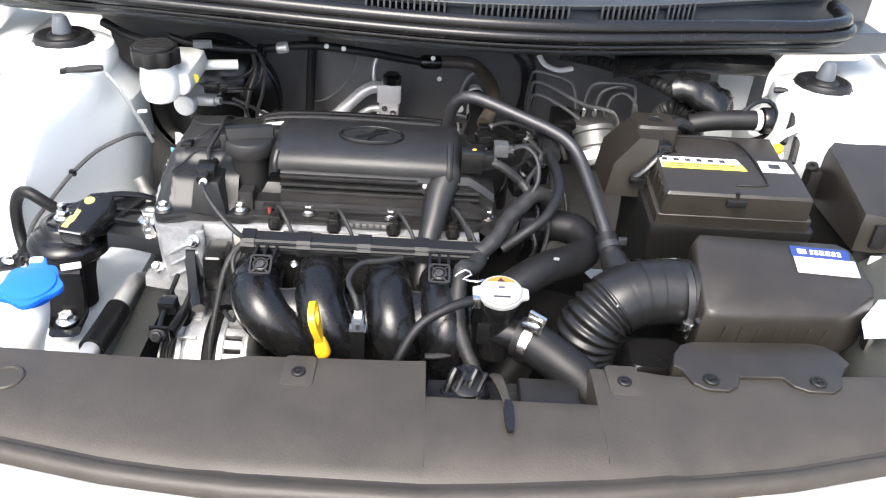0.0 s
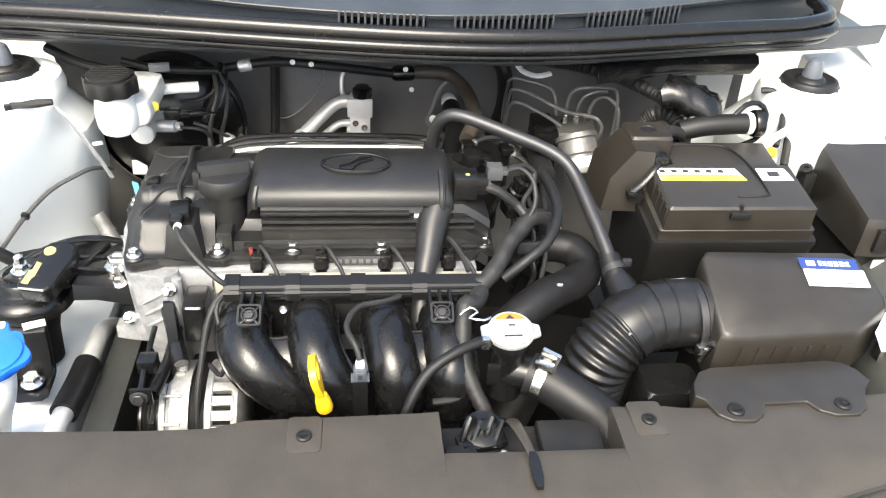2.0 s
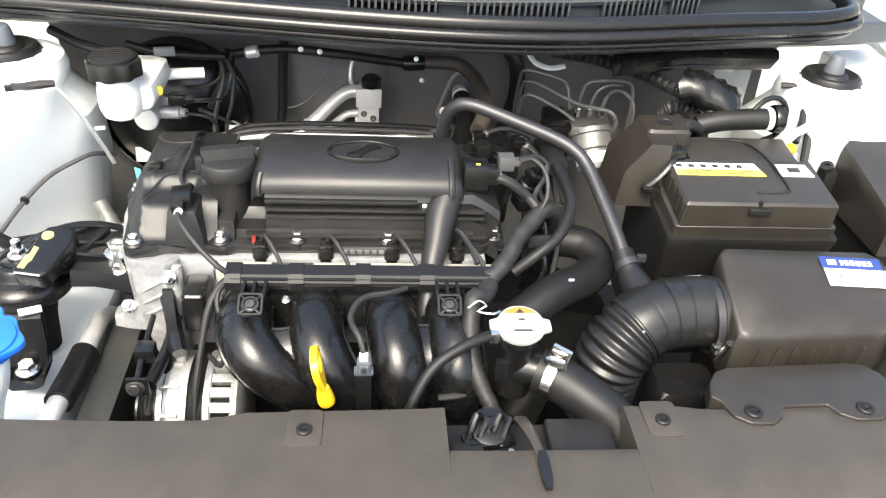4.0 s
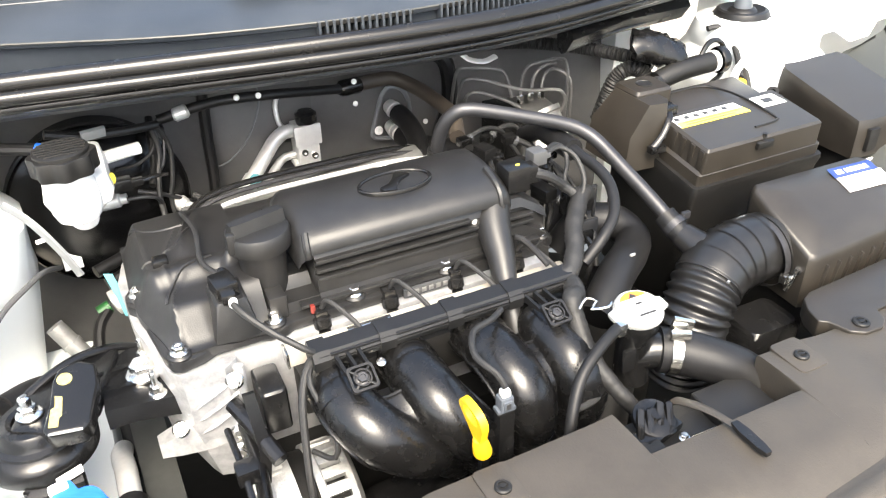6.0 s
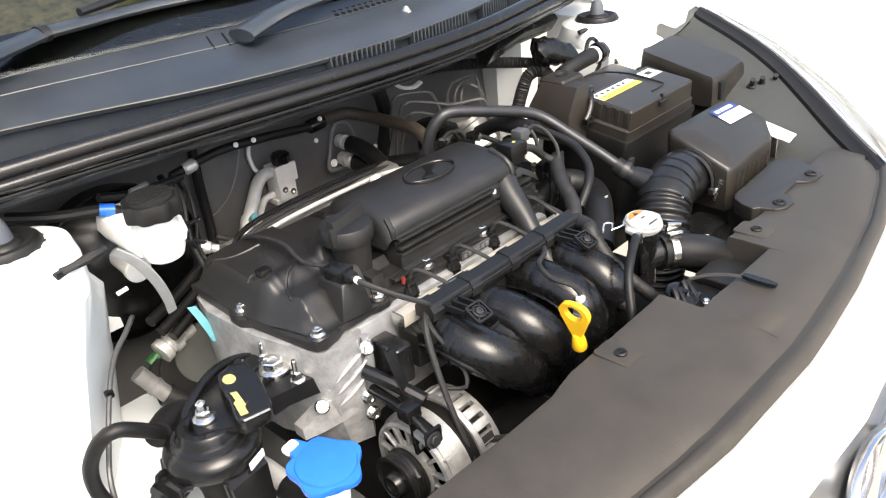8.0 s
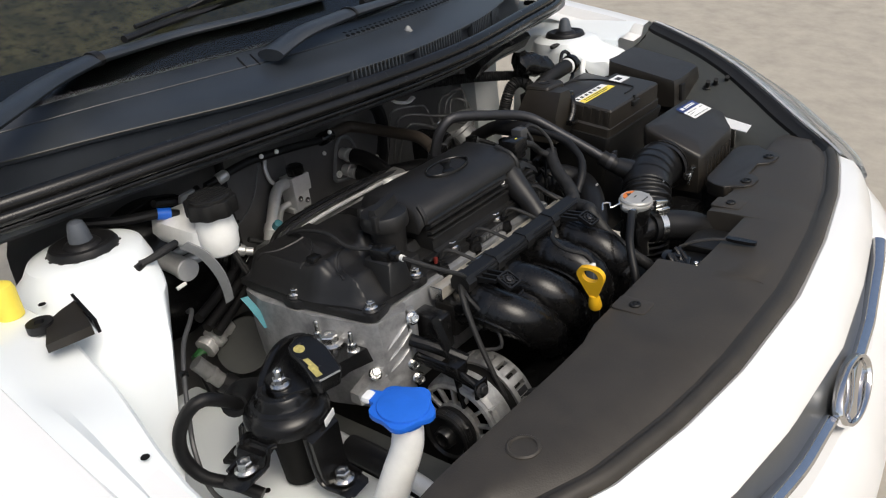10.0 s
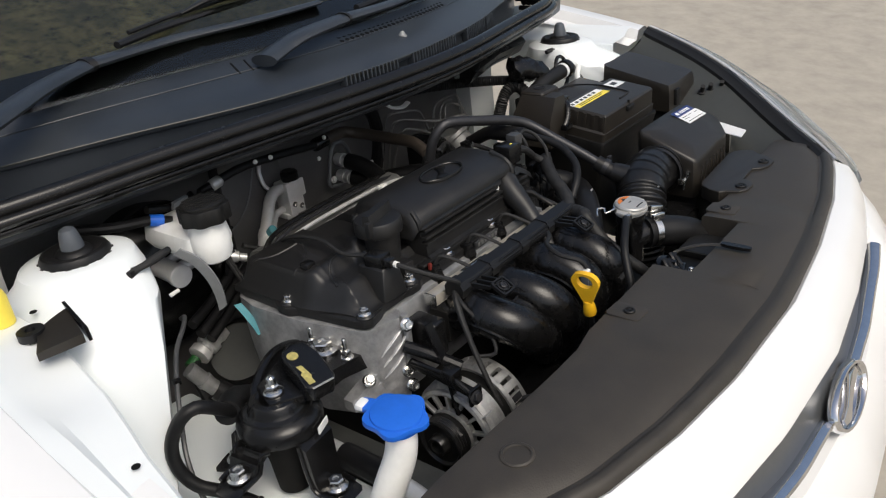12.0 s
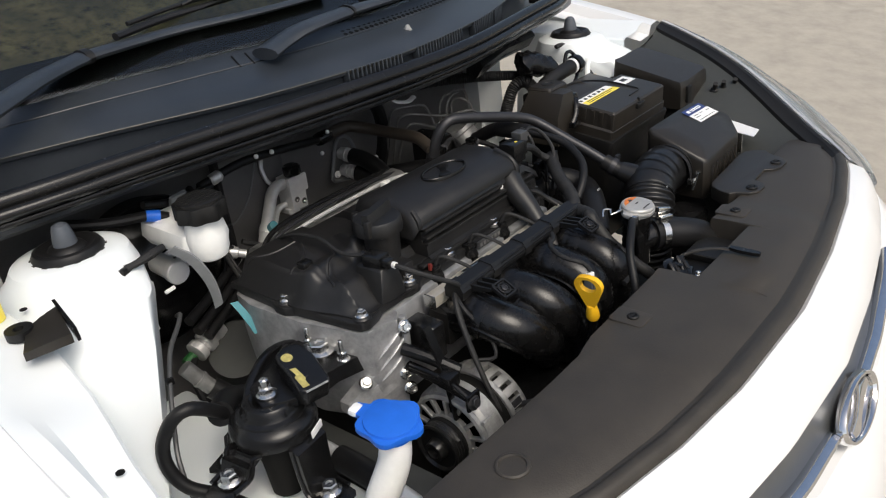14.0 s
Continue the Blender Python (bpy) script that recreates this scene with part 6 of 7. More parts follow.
part("catch", join(tube([(0.312, 0.222, 0.952), (0.300, 0.198, 0.944), (0.282, 0.188, 0.925), (0.268, 0.187, 0.912)], 0.005, 10, flat=0.6), box((0.262, 0.180, 0.904), (0.286, 0.193, 0.914), 0.002), box((0.296, 0.205, 0.938), (0.320, 0.226, 0.956), 0.003)), M["gloss"], term, "shiny black catch strap")
part("cable", tube([(0.325, 0.262, 0.955), (0.345, 0.285, 0.958), (0.37, 0.305, 0.945), (0.39, 0.32, 0.925)], 0.008, 10), M["loom"], term, "black battery cable")

# ---- fuse box ----
fuse = thing("fuse_box", (0.64, 0.2, 0.78), "dusty black plastic fuse box with sloping lid", "fuse box")
fl = [(0.572, 0.112), (0.572, 0.262), (0.582, 0.276), (0.70, 0.276), (0.71, 0.262), (0.71, 0.125), (0.70, 0.112), (0.60, 0.108)]


def fuse_ring(k, dz, flat=None):
    return [(0.64 + (x - 0.64) * k, 0.195 + (y - 0.195) * k, (0.911 + 0.225 * (0.195 + (y - 0.195) * k - 0.112) + dz) if flat is None else flat) for x, y in fl]


part("lid", loft([fuse_ring(1.0, 0, 0.855), fuse_ring(1.0, -0.018), fuse_ring(0.985, -0.006), fuse_ring(0.95, 0.0), fuse_ring(0.4, 0.001)]), M["casing"], fuse, smooth=50)
part("base", box((0.58, 0.12, 0.74), (0.70, 0.27, 0.856), 0.008), M["matte"], fuse)
part("catch", join(lathe([(0.009, 0), (0.009, 0.008), (0.004, 0.008), (0.004, 0.004)], (0.560, 0.262, 0.905), 14, (-0.4, -0.3, 1)), box((0.555, 0.25, 0.86), (0.575, 0.275, 0.905), 0.003)), M["matte"], fuse)
part("front_catch", box((0.59, 0.103, 0.865), (0.61, 0.112, 0.90), 0.002), M["matte"], fuse)
part("label", box((0.60, 0.106, 0.835), (0.63, 0.109, 0.85), 0.0005), M["label"], fuse, "white paper sticker")

# ---- brake unit with its pipes ----
absu = thing("brake_modulator", (0.26, 0.48, 0.75), "aluminium brake modulator with motor and pipes", "brake modulator")
part("block", box((0.222, 0.468, 0.80), (0.305, 0.545, 0.864), 0.005, turn=(0, 0, -8)), M["motorgrey"], absu)
mo = part("motor", lathe([(0.0, 0), (0.024, 0.0005), (0.0275, 0.003), (0.029, 0.008), (0.029, 0.034), (0.0325, 0.037), (0.0325, 0.060), (0.036, 0.062), (0.036, 0.070)], (0.272, 0.420, 0.808), 28, (-0.16, 0.60, 0.78)), M["motorgrey"], absu, "dull steel pump motor")
part("motor_label", lathe([(0.0296, 0.012), (0.0296, 0.029)], (0.272, 0.420, 0.808), 28, (-0.16, 0.60, 0.78), closed=True), M["label"], mo, "white paper band")
for a in (200, 240, 255, 290):
    part("label_bar", moved(box((0.0293, -0.0022, 0.015), (0.0300, 0.0022, 0.026), 0), Matrix.Translation((0.272, 0.420, 0.808)) @ Vector((-0.16, 0.60, 0.78)).to_track_quat("Z", "Y").to_matrix().to_4x4() @ Matrix.Rotation(radians(a), 4, "Z")), M["ink"], mo)
for x, z in ((0.238, 0.852), (0.262, 0.855), (0.288, 0.853), (0.236, 0.822)):
    part("port", lathe([(0.0075, 0), (0.0075, 0.003), (0.0045, 0.003), (0.0045, 0.001), (0, 0.001)], (x, 0.4655, z), 14, (0, -1, 0)), M["darksteel"], absu)
part("control_box", box((0.195, 0.46, 0.79), (0.232, 0.54, 0.87), 0.004), M["satin"], absu)
part("plug", box((0.188, 0.448, 0.845), (0.222, 0.47, 0.872), 0.003), M["satin"], absu)
for p in ([(0.150, 0.585, 0.76), (0.152, 0.575, 0.83), (0.1535, 0.556, 0.905), (0.157, 0.545, 0.929), (0.175, 0.537, 0.932), (0.215, 0.520, 0.927), (0.228, 0.515, 0.915), (0.235, 0.505, 0.88)],
          [(0.155, 0.57, 0.76), (0.1545, 0.555, 0.84), (0.155, 0.535, 0.905), (0.160, 0.523, 0.919), (0.18, 0.512, 0.919), (0.238, 0.477, 0.902), (0.272, 0.45, 0.905), (0.287, 0.440, 0.903), (0.297, 0.440, 0.885), (0.292, 0.452, 0.86), (0.275, 0.462, 0.855)],
          [(0.15, 0.555, 0.76), (0.152, 0.54, 0.83), (0.154, 0.517, 0.888), (0.158, 0.507, 0.901), (0.172, 0.503, 0.902), (0.215, 0.494, 0.883), (0.24, 0.487, 0.868)],
          [(0.248, 0.50, 0.872), (0.250, 0.498, 0.915), (0.258, 0.496, 0.931), (0.275, 0.496, 0.935), (0.318, 0.495, 0.935), (0.331, 0.494, 0.925), (0.334, 0.49, 0.89), (0.335, 0.50, 0.80)],
          [(0.268, 0.50, 0.872), (0.270, 0.498, 0.905), (0.280, 0.498, 0.921), (0.30, 0.498, 0.928), (0.315, 0.50, 0.926)],
          [(0.288, 0.50, 0.872), (0.292, 0.502, 0.900), (0.303, 0.506, 0.912), (0.320, 0.503, 0.914), (0.334, 0.49, 0.903), (0.338, 0.485, 0.88), (0.34, 0.49, 0.80)]):
    part("pipe", tube(p, 0.0029, 8, 0.005), M["motorgrey"], absu, "thin steel brake pipe")
for x in (0.248, 0.268, 0.288):
    part("union", lathe([(0.006, 0.87), (0.006, 0.882), (0.004, 0.885)], (x, 0.50, 0), 6), M["steel"], absu)

# ---- engine computer plugs and looms behind the battery ----
ecu = thing("loom_connector", (0.43, 0.34, 0.90), "black loom connectors with bagged corrugated cable", "connector")
part("tube", tube([(0.375, 0.318, 0.942), (0.41, 0.317, 0.951), (0.45, 0.316, 0.955), (0.495, 0.315, 0.957)], 0.0155, 16), M["matte"], ecu, "black plastic cable tube")
part("end_ring", lathe([(0.0195, 0), (0.0205, 0.003), (0.0205, 0.012), (0.0195, 0.014), (0.016, 0.014), (0.016, 0.0)], (0.484, 0.315, 0.957), 22, (1, 0.0, 0.04), closed=True), M["satin"], ecu)
part("tape_ring", lathe([(0.0162, 0), (0.0166, 0.001), (0.0166, 0.007), (0.0162, 0.008)], (0.474, 0.315, 0.9565), 22, (1, 0.0, 0.04)), M["label"], ecu, "white tape ring")
part("loop", tube([(0.455, 0.318, 0.968), (0.472, 0.325, 0.982), (0.492, 0.328, 0.984), (0.508, 0.325, 0.968), (0.500, 0.316, 0.935), (0.47, 0.305, 0.925)], 0.004, 8), M["satin"], ecu)
part("corrugated_loom", tube([(0.335, 0.40, 0.86), (0.342, 0.385, 0.915), (0.352, 0.378, 0.940), (0.37, 0.37, 0.948), (0.386, 0.36, 0.938), (0.39, 0.35, 0.915)], lambda t: 0.012 + 0.0014 * math.cos(t * 2 * math.pi * 36), 14, 0.0016), M["loom"], ecu, "black corrugated cable sleeve")
rng = random.Random(5)
rings = []
for i in range(9):
    t = i / 8
    c = Vector((0.358 + 0.082 * t, 0.362 - 0.024 * t, 0.985 - 0.026 * t * t))
    rings.append([tuple(c + Vector((0.016 * math.cos(a) * rng.uniform(0.75, 1.2), 0.026 * math.cos(a) * rng.uniform(0.75, 1.2), 0.025 * math.sin(a) * rng.uniform(0.75, 1.2)))) for a in (2 * math.pi * k / 12 for k in range(12))])
part("wrapping", loft(rings), M["gloss"], ecu, "crumpled black plastic wrapping", smooth=70)
part("plug", join(box((0.355, 0.33, 0.89), (0.40, 0.36, 0.925), 0.003), box((0.36, 0.318, 0.90), (0.378, 0.335, 0.925), 0.002)), M["satin"], ecu)
part("lead", tube([(0.41, 0.37, 0.95), (0.375, 0.42, 0.955), (0.34, 0.48, 0.955), (0.27, 0.53, 0.96), (0.20, 0.545, 0.965)], lambda t: 0.0105 + 0.0012 * math.cos(t * 2 * math.pi * 60), 12, 0.002), M["loom"], ecu, "corrugated firewall loom")
part("end_panel", bevelled(loft([[(x, seal_y(x) + 0.044, z + 0.012), (x, seal_y(x) + 0.062, z - 0.012), (x, seal_y(x) + 0.074, z - 0.018), (x, seal_y(x) + 0.088, z - 0.010), (x, seal_y(x) + 0.088, z + 0.018), (x, seal_y(x) + 0.052, z + 0.022)] for x, z in [(0.27 + 0.03 * i, 0.997 - 0.004 * abs(i - 4) * 0.4) for i in range(10)]]), 0.003), M["satin"], cowl, "smooth black panel under the cowl", smooth=60)
part("rib", tube([(x, seal_y(x) + 0.058, 0.990) for x in (0.28, 0.34, 0.40, 0.46, 0.53)], 0.0025, 8), M["satin"], cowl)
gw = thing("earth_plug", (0.505, 0.30, 0.93), "pale plastic plug with yellow cap and black lead", "connector")
part("plug", join(tube([(0.495, 0.285, 0.925), (0.515, 0.300, 0.938), (0.545, 0.315, 0.948), (0.575, 0.335, 0.955)], 0.006, 10), box((0.490, 0.270, 0.905), (0.515, 0.292, 0.925), 0.004)), M["milky"], gw)
part("cap", lathe([(0.009, 0), (0.008, 0.006), (0, 0.007)], (0.505, 0.278, 0.926), 16, (-0.2, -0.5, 1)), M["yellow"], gw, "yellow cap")
part("lead", tube([(0.52, 0.295, 0.93), (0.54, 0.33, 0.955), (0.545, 0.36, 0.975), (0.535, 0.375, 0.985), (0.52, 0.38, 0.983)], 0.005, 8), M["loom"], gw, "black taped lead")
part("lead", tube([(0.545, 0.35, 0.965), (0.56, 0.345, 0.955), (0.552, 0.32, 0.93), (0.54, 0.29, 0.90)], 0.006, 8), M["loom"], gw)

# ---- engine mount ----
mount = thing("engine_mount", (-0.53, 0.137, 0.66), "black rubber engine mount with yellow paint marks", "engine mount")
MX, MY = -0.532, 0.136
part("dome", lathe([(0.044, 0.772), (0.050, 0.773), (0.0545, 0.777), (0.0555, 0.788), (0.0540, 0.7935), (0.0500, 0.7985), (0.0440, 0.8020), (0.0430, 0.8045), (0.0375, 0.8070), (0.0350, 0.8110), (0.0340, 0.8170), (0.0310, 0.8205), (0.024, 0.8215), (0.0195, 0.8195), (0.0175, 0.812), (0, 0.812)], (MX, MY, 0), 48), M["satin"], mount, smooth=32)
# core coloured near-black to paint the shaded gap between the legs
part("core", lathe([(0.022, 0.68), (0.026, 0.73), (0.036, 0.774)], (MX, MY, 0), 40), M["deep"], mount)
part("stud_collar", lathe([(0.0115, 0.811), (0.0115, 0.822), (0.0095, 0.825), (0, 0.825)], (MX, MY, 0), 18), M["blackpaint"], mount)
part("stud", join(bolt_bm((MX, MY, 0.825), 0.0085, 0.012), lathe([(0.0058, 0.835), (0.0058, 0.847), (0.0035, 0.849)], (MX, MY, 0), 12)), M["steel"], mount, "plated stud and nut")
SLOPE = Matrix.Translation((0, 0.075, 0.840)) @ Matrix.Rotation(radians(13), 4, "X") @ Matrix.Translation((0, -0.075, -0.8465))
arm = part("arm", moved(prism([(-0.519, 0.086), (-0.514, 0.078), (-0.484, 0.073), (-0.477, 0.079), (-0.463, 0.122), (-0.462, 0.150), (-0.478, 0.160), (-0.497, 0.155), (-0.504, 0.140), (-0.509, 0.115)], 0.8215, 0.8465, 0.0045, 3), SLOPE), M["satin"], mount, "black painted support arm")
part("arm_plate", bevelled(loft([[(-0.465, 0.105, 0.80), (-0.46, 0.185, 0.80), (-0.46, 0.185, 0.820), (-0.465, 0.112, 0.820)], [(-0.44, 0.112, 0.795), (-0.432, 0.212, 0.795), (-0.432, 0.212, 0.815), (-0.44, 0.118, 0.812)], [(-0.392, 0.112, 0.785), (-0.388, 0.215, 0.785), (-0.388, 0.215, 0.806), (-0.392, 0.118, 0.806)]]), 0.004, 3), M["blackpaint"], arm)
part("arm_rib", tube([(-0.552, 0.148, 0.812), (-0.538, 0.168, 0.820), (-0.510, 0.186, 0.828), (-0.482, 0.200, 0.830), (-0.455, 0.210, 0.825), (-0.43, 0.218, 0.814), (-0.41, 0.223, 0.80)], 0.0055, 10, flat=0.7), M["blackpaint"], arm)
for y0, y1 in ((0.135, 0.15), (0.16, 0.185)):
    part("arm_fin", bevelled(loft([[(-0.47, y0, 0.81), (-0.47, y0 + 0.006, 0.81), (-0.47, y0 + 0.006, 0.828), (-0.47, y0, 0.828)], [(-0.425, y1, 0.80), (-0.425, y1 + 0.006, 0.80), (-0.425, y1 + 0.006, 0.812), (-0.425, y1, 0.812)]]), 0.0015), M["blackpaint"], arm)
part("arm_seat", prism([(-0.552, 0.122), (-0.515, 0.10), (-0.47, 0.12), (-0.44, 0.205), (-0.458, 0.218), (-0.50, 0.198), (-0.535, 0.172)], 0.808, 0.824, 0.004), M["blackpaint"], arm)
part("paint_dot", moved(lathe([(0.0075, 0), (0.007, 0.001), (0, 0.0012)], (-0.492, 0.139, 0.8465), 18), SLOPE), M["handpaint"], arm, "yellow paint dot")
part("paint_dash", moved(prism([(-0.513, 0.086), (-0.5045, 0.084), (-0.5025, 0.094), (-0.4995, 0.096), (-0.4965, 0.118), (-0.503, 0.121), (-0.5045, 0.108), (-0.5085, 0.106)], 0.8462, 0.8470, 0), SLOPE), M["handpaint"], arm, "yellow paint scrawl")
part("pale_edge", moved(tube([(-0.514, 0.0792, 0.8452), (-0.499, 0.0765, 0.8455), (-0.484, 0.0745, 0.8452)], 0.0014, 6), SLOPE), M["strap"], arm, "pale front edge")
for at, r, h, sh in (((-0.421, 0.164, 0.812), 0.0125, 0.016, 0.0), ((-0.417, 0.191, 0.808), 0.0065, 0.014, 0.016), ((-0.413, 0.129, 0.806), 0.0065, 0.014, 0.016)):
    part("bolt", bolt_bm(at, r, h, (0, 0, 1), sh), M["steel"], mount, "zinc plated bolt")
for tx, ty, tz, w in ((-0.614, 0.126, 0.752, 0.022), (-0.523, 0.062, 0.697, 0.023), (-0.56, 0.215, 0.70, 0.024)):
    d = Vector((tx - MX, ty - MY, 0))
    n, far = d.normalized(), d.length
    s = Vector((-n.y, n.x, 0))
    rows = []
    for r, hw, z in ((0.034, w * 1.1, 0.784), (0.050, w * 1.1, 0.774), (far - 0.022, w, tz + 0.024), (far - 0.014, w, tz + 0.004), (far + 0.012, w * 0.9, tz), (far + 0.018, w * 0.6, tz)):
        c = Vector((MX, MY, z)) + n * r
        rows.append([c - s * hw + n * 0.010 - Vector((0, 0, 0.004)), c - s * hw, c - s * (hw - 0.006) - n * 0.006, c + s * (hw - 0.006) - n * 0.006, c + s * hw, c + s * hw + n * 0.010 - Vector((0, 0, 0.004))])
    leg = part("leg", loft(rows), M["blackpaint"], mount, "black painted pressed steel leg")
    for k in (1, 4):
        part("leg_rim", tube([r[k] + Vector((0, 0, 0.002)) for r in rows[1:5]], 0.0032, 8), M["blackpaint"], leg)
    part("bolt", bolt_bm((tx, ty, tz + 0.003), 0.0095, 0.014), M["steel"], mount, "zinc plated bolt")
part("sticker", box((-0.523, 0.0805, 0.776), (-0.497, 0.0822, 0.786), 0.0003, turn=(0, 0, 22)), M["label"], mount, "white paper sticker")

# ---- washer filler ----
wash = thing("washer_filler", (-0.5, -0.04, 0.45), "white washer filler neck with blue flip cap", "washer bottle")
part("neck", tube([(-0.497, -0.045, 0.832), (-0.505, -0.046, 0.79), (-0.526, -0.036, 0.74), (-0.55, -0.02, 0.66), (-0.57, 0.0, 0.45)], lambda t: 0.0185 + 0.006 * t, 18), M["milky"], wash, "milky white plastic neck")
o = []
for k in range(40):
    a = 2 * math.pi * k / 40
    r = 0.0335 + 0.0032 * math.cos(5 * a + 0.4)
    if abs((math.degrees(a) - 100 + 180) % 360 - 180) < 17:
        r = 0.047
    o.append((r * math.cos(a), r * math.sin(a)))
wm = Matrix.Translation((-0.499, -0.043, 0.838)) @ Matrix.Scale(1.08, 4) @ Matrix.Rotation(radians(5), 4, "X")
wc = part("cap", moved(join(prism(o, -0.004, 0.003, 0.0015), lathe([(0.029, 0.002), (0.028, 0.0055), (0.020, 0.0075), (0, 0.008)], (0, 0, 0), 32), lathe([(0.025, -0.012), (0.025, -0.003)], (0, 0, 0), 26)), wm), M["blue"], wash, "bright blue plastic cap")
part("hinge", moved(box((-0.017, 0.036, -0.003), (-0.001, 0.047, 0.0050), 0.004, turn=(0, 0, 10)), wm), M["label"], wc, "white worn hinge tab")

# ---- strut tops ----
for s in (-1, 1):
    st = thing("strut_mount", (s * 0.602, 0.393, 0.985), "black rubber strut mount with grey dust cap", "strut mount", "strut mounts")
    part("ring", lathe([(0.044, 0.986), (0.0445, 0.994), (0.041, 1.000), (0.036, 1.0015), (0.030, 0.999), (0.024, 0.997), (0.021, 1.001), (0.016, 1.003), (0, 1.003)], (s * 0.602, 0.393, 0), 40), M["rubber"], st)
    for k in range(14):
        a = 2 * math.pi * k / 14
        part("tooth", box((s * 0.602 + 0.043 * math.cos(a) - 0.004, 0.393 + 0.043 * math.sin(a) - 0.004, 0.984), (s * 0.602 + 0.043 * math.cos(a) + 0.004, 0.393 + 0.043 * math.sin(a) + 0.004, 0.992), 0.0015, turn=(0, 0, math.degrees(a))), M["rubber"], st)
    part("dust_cap", lathe([(0.015, 1.001), (0.0142, 1.010), (0.0118, 1.022), (0.0095, 1.028), (0.005, 1.031), (0, 1.0315)], (s * 0.602, 0.393, 0), 24), M["bluegrey"], st, "grey plastic dust cap")

# ---- brake reservoir, master cylinder, booster ----
res = thing("brake_reservoir", (-0.44, 0.37, 0.90), "milky brake fluid reservoir with ribbed black cap", "reservoir")
capc = (-0.442, 0.334, 0)
scal = [((0.0345 + 0.0022 * math.cos(8 * a)) * math.cos(a) + capc[0], (0.0345 + 0.0022 * math.cos(8 * a)) * math.sin(a) + capc[1]) for a in (2 * math.pi * k / 64 for k in range(64))]
rc = part("cap", join(prism(scal, 0.986, 1.009, 0.002), lathe([(0.030, 1.006), (0.030, 1.0125), (0.027, 1.014), (0, 1.014)], capc, 36)), M["matte"], res, "ribbed black screw cap")
for i in range(7):
    y = capc[1] - 0.021 + 0.007 * i
    hw = math.sqrt(max(0.0001, 0.027 ** 2 - (y - capc[1]) ** 2))
    part("cap_rib", box((capc[0] - hw, y - 0.0012, 1.013), (capc[0] + hw, y + 0.0012, 1.0155), 0.0006), M["matte"], rc)
part("tank", join(lathe([(0.0, 0.922), (0.016, 0.923), (0.0240, 0.928), (0.0278, 0.938), (0.0285, 0.956), (0.0275, 0.966), (0.0262, 0.973), (0.0262, 0.99)], (-0.442, 0.336, 0), 30), bevelled(loft([[(x, y, z) for x, y in rounded(x0, y0, x1, y1, 0.012, 5)] for x0, y0, x1, y1, z in ((-0.462, 0.345, -0.412, 0.43, 0.926), (-0.472, 0.34, -0.402, 0.45, 0.934), (-0.476, 0.34, -0.398, 0.46, 0.945), (-0.472, 0.34, -0.402, 0.46, 0.964), (-0.462, 0.35, -0.412, 0.45, 0.970))]), 0.003)), M["milky"], res, "milky white plastic tank")
part("rear_spout", tube([(-0.43, 0.44, 0.940), (-0.40, 0.46, 0.938), (-0.355, 0.475, 0.936)], 0.0085, 14), M["milky"], res)
part("yellow_mark", lathe([(0.007, 0), (0.007, 0.001), (0, 0.001)], (-0.398, 0.372, 0.948), 16, (1, -0.5, 0.2)), M["labely"], res, "small yellow round sticker")
part("hose", tube([(-0.445, 0.42, 0.968), (-0.47, 0.43, 0.978), (-0.52, 0.445, 0.985), (-0.57, 0.475, 0.995)], 0.0075, 10), M["hose"], res)
part("blue_tape", tube([(-0.455, 0.424, 0.9735), (-0.472, 0.4305, 0.9785)], 0.0088, 12), M["blue"], res, "blue tape band")
mcy = thing("master_cylinder", (-0.43, 0.46, 0.84), "cast aluminium brake master cylinder", "master cylinder")
part("barrel", lathe([(0.0, 0.0), (0.017, 0.0), (0.0185, 0.002), (0.0185, 0.012), (0.0165, 0.014), (0.0165, 0.075)], (-0.443, 0.440, 0.870), 26, (0.06, 1, 0)), M["brightalu"], mcy)
part("port", join(lathe([(0.010, 0), (0.010, 0.03), (0.007, 0.032), (0.007, 0.04)], (-0.425, 0.47, 0.87), 12, (1, -0.2, 0.1)), lathe([(0.009, 0), (0.009, 0.028), (0.006, 0.03)], (-0.425, 0.51, 0.873), 12, (1, -0.2, 0.1))), M["pipealu"], mcy)
for p in ([(-0.388, 0.46, 0.873), (-0.36, 0.455, 0.873), (-0.345, 0.462, 0.86), (-0.342, 0.48, 0.82), (-0.345, 0.50, 0.76)], [(-0.388, 0.50, 0.876), (-0.35, 0.495, 0.882), (-0.33, 0.50, 0.892), (-0.318, 0.515, 0.93), (-0.32, 0.54, 0.945)], [(-0.37, 0.48, 0.872), (-0.34, 0.475, 0.862), (-0.30, 0.495, 0.83), (-0.27, 0.53, 0.80)]):
    part("pipe", tube(p, 0.003, 8), M["darksteel"], mcy, "thin steel brake pipe")
for at in ((-0.318, 0.487, 0.836), (-0.285, 0.55, 0.785)):
    part("fitting", join(lathe([(0.008, -0.012), (0.010, -0.01), (0.010, 0.008), (0.007, 0.010), (0.007, 0.022)], at, 14, (0.7, -0.5, -0.3)), lathe([(0.0115, -0.002), (0.0115, 0.003)], at, 14, (0.7, -0.5, -0.3))), M["pipealu"], mcy, "aluminium pipe coupling")
boo = thing("brake_booster", (-0.42, 0.56, 0.72), "large black round brake booster", "brake booster")
part("shell", lathe([(0.0, -0.012), (0.06, -0.01), (0.09, 0.004), (0.112, 0.022), (0.122, 0.03), (0.122, 0.036), (0.116, 0.04), (0.116, 0.075)], (-0.42, 0.515, 0.835), 48, (0, 1, 0)), M["blackpaint"], boo)
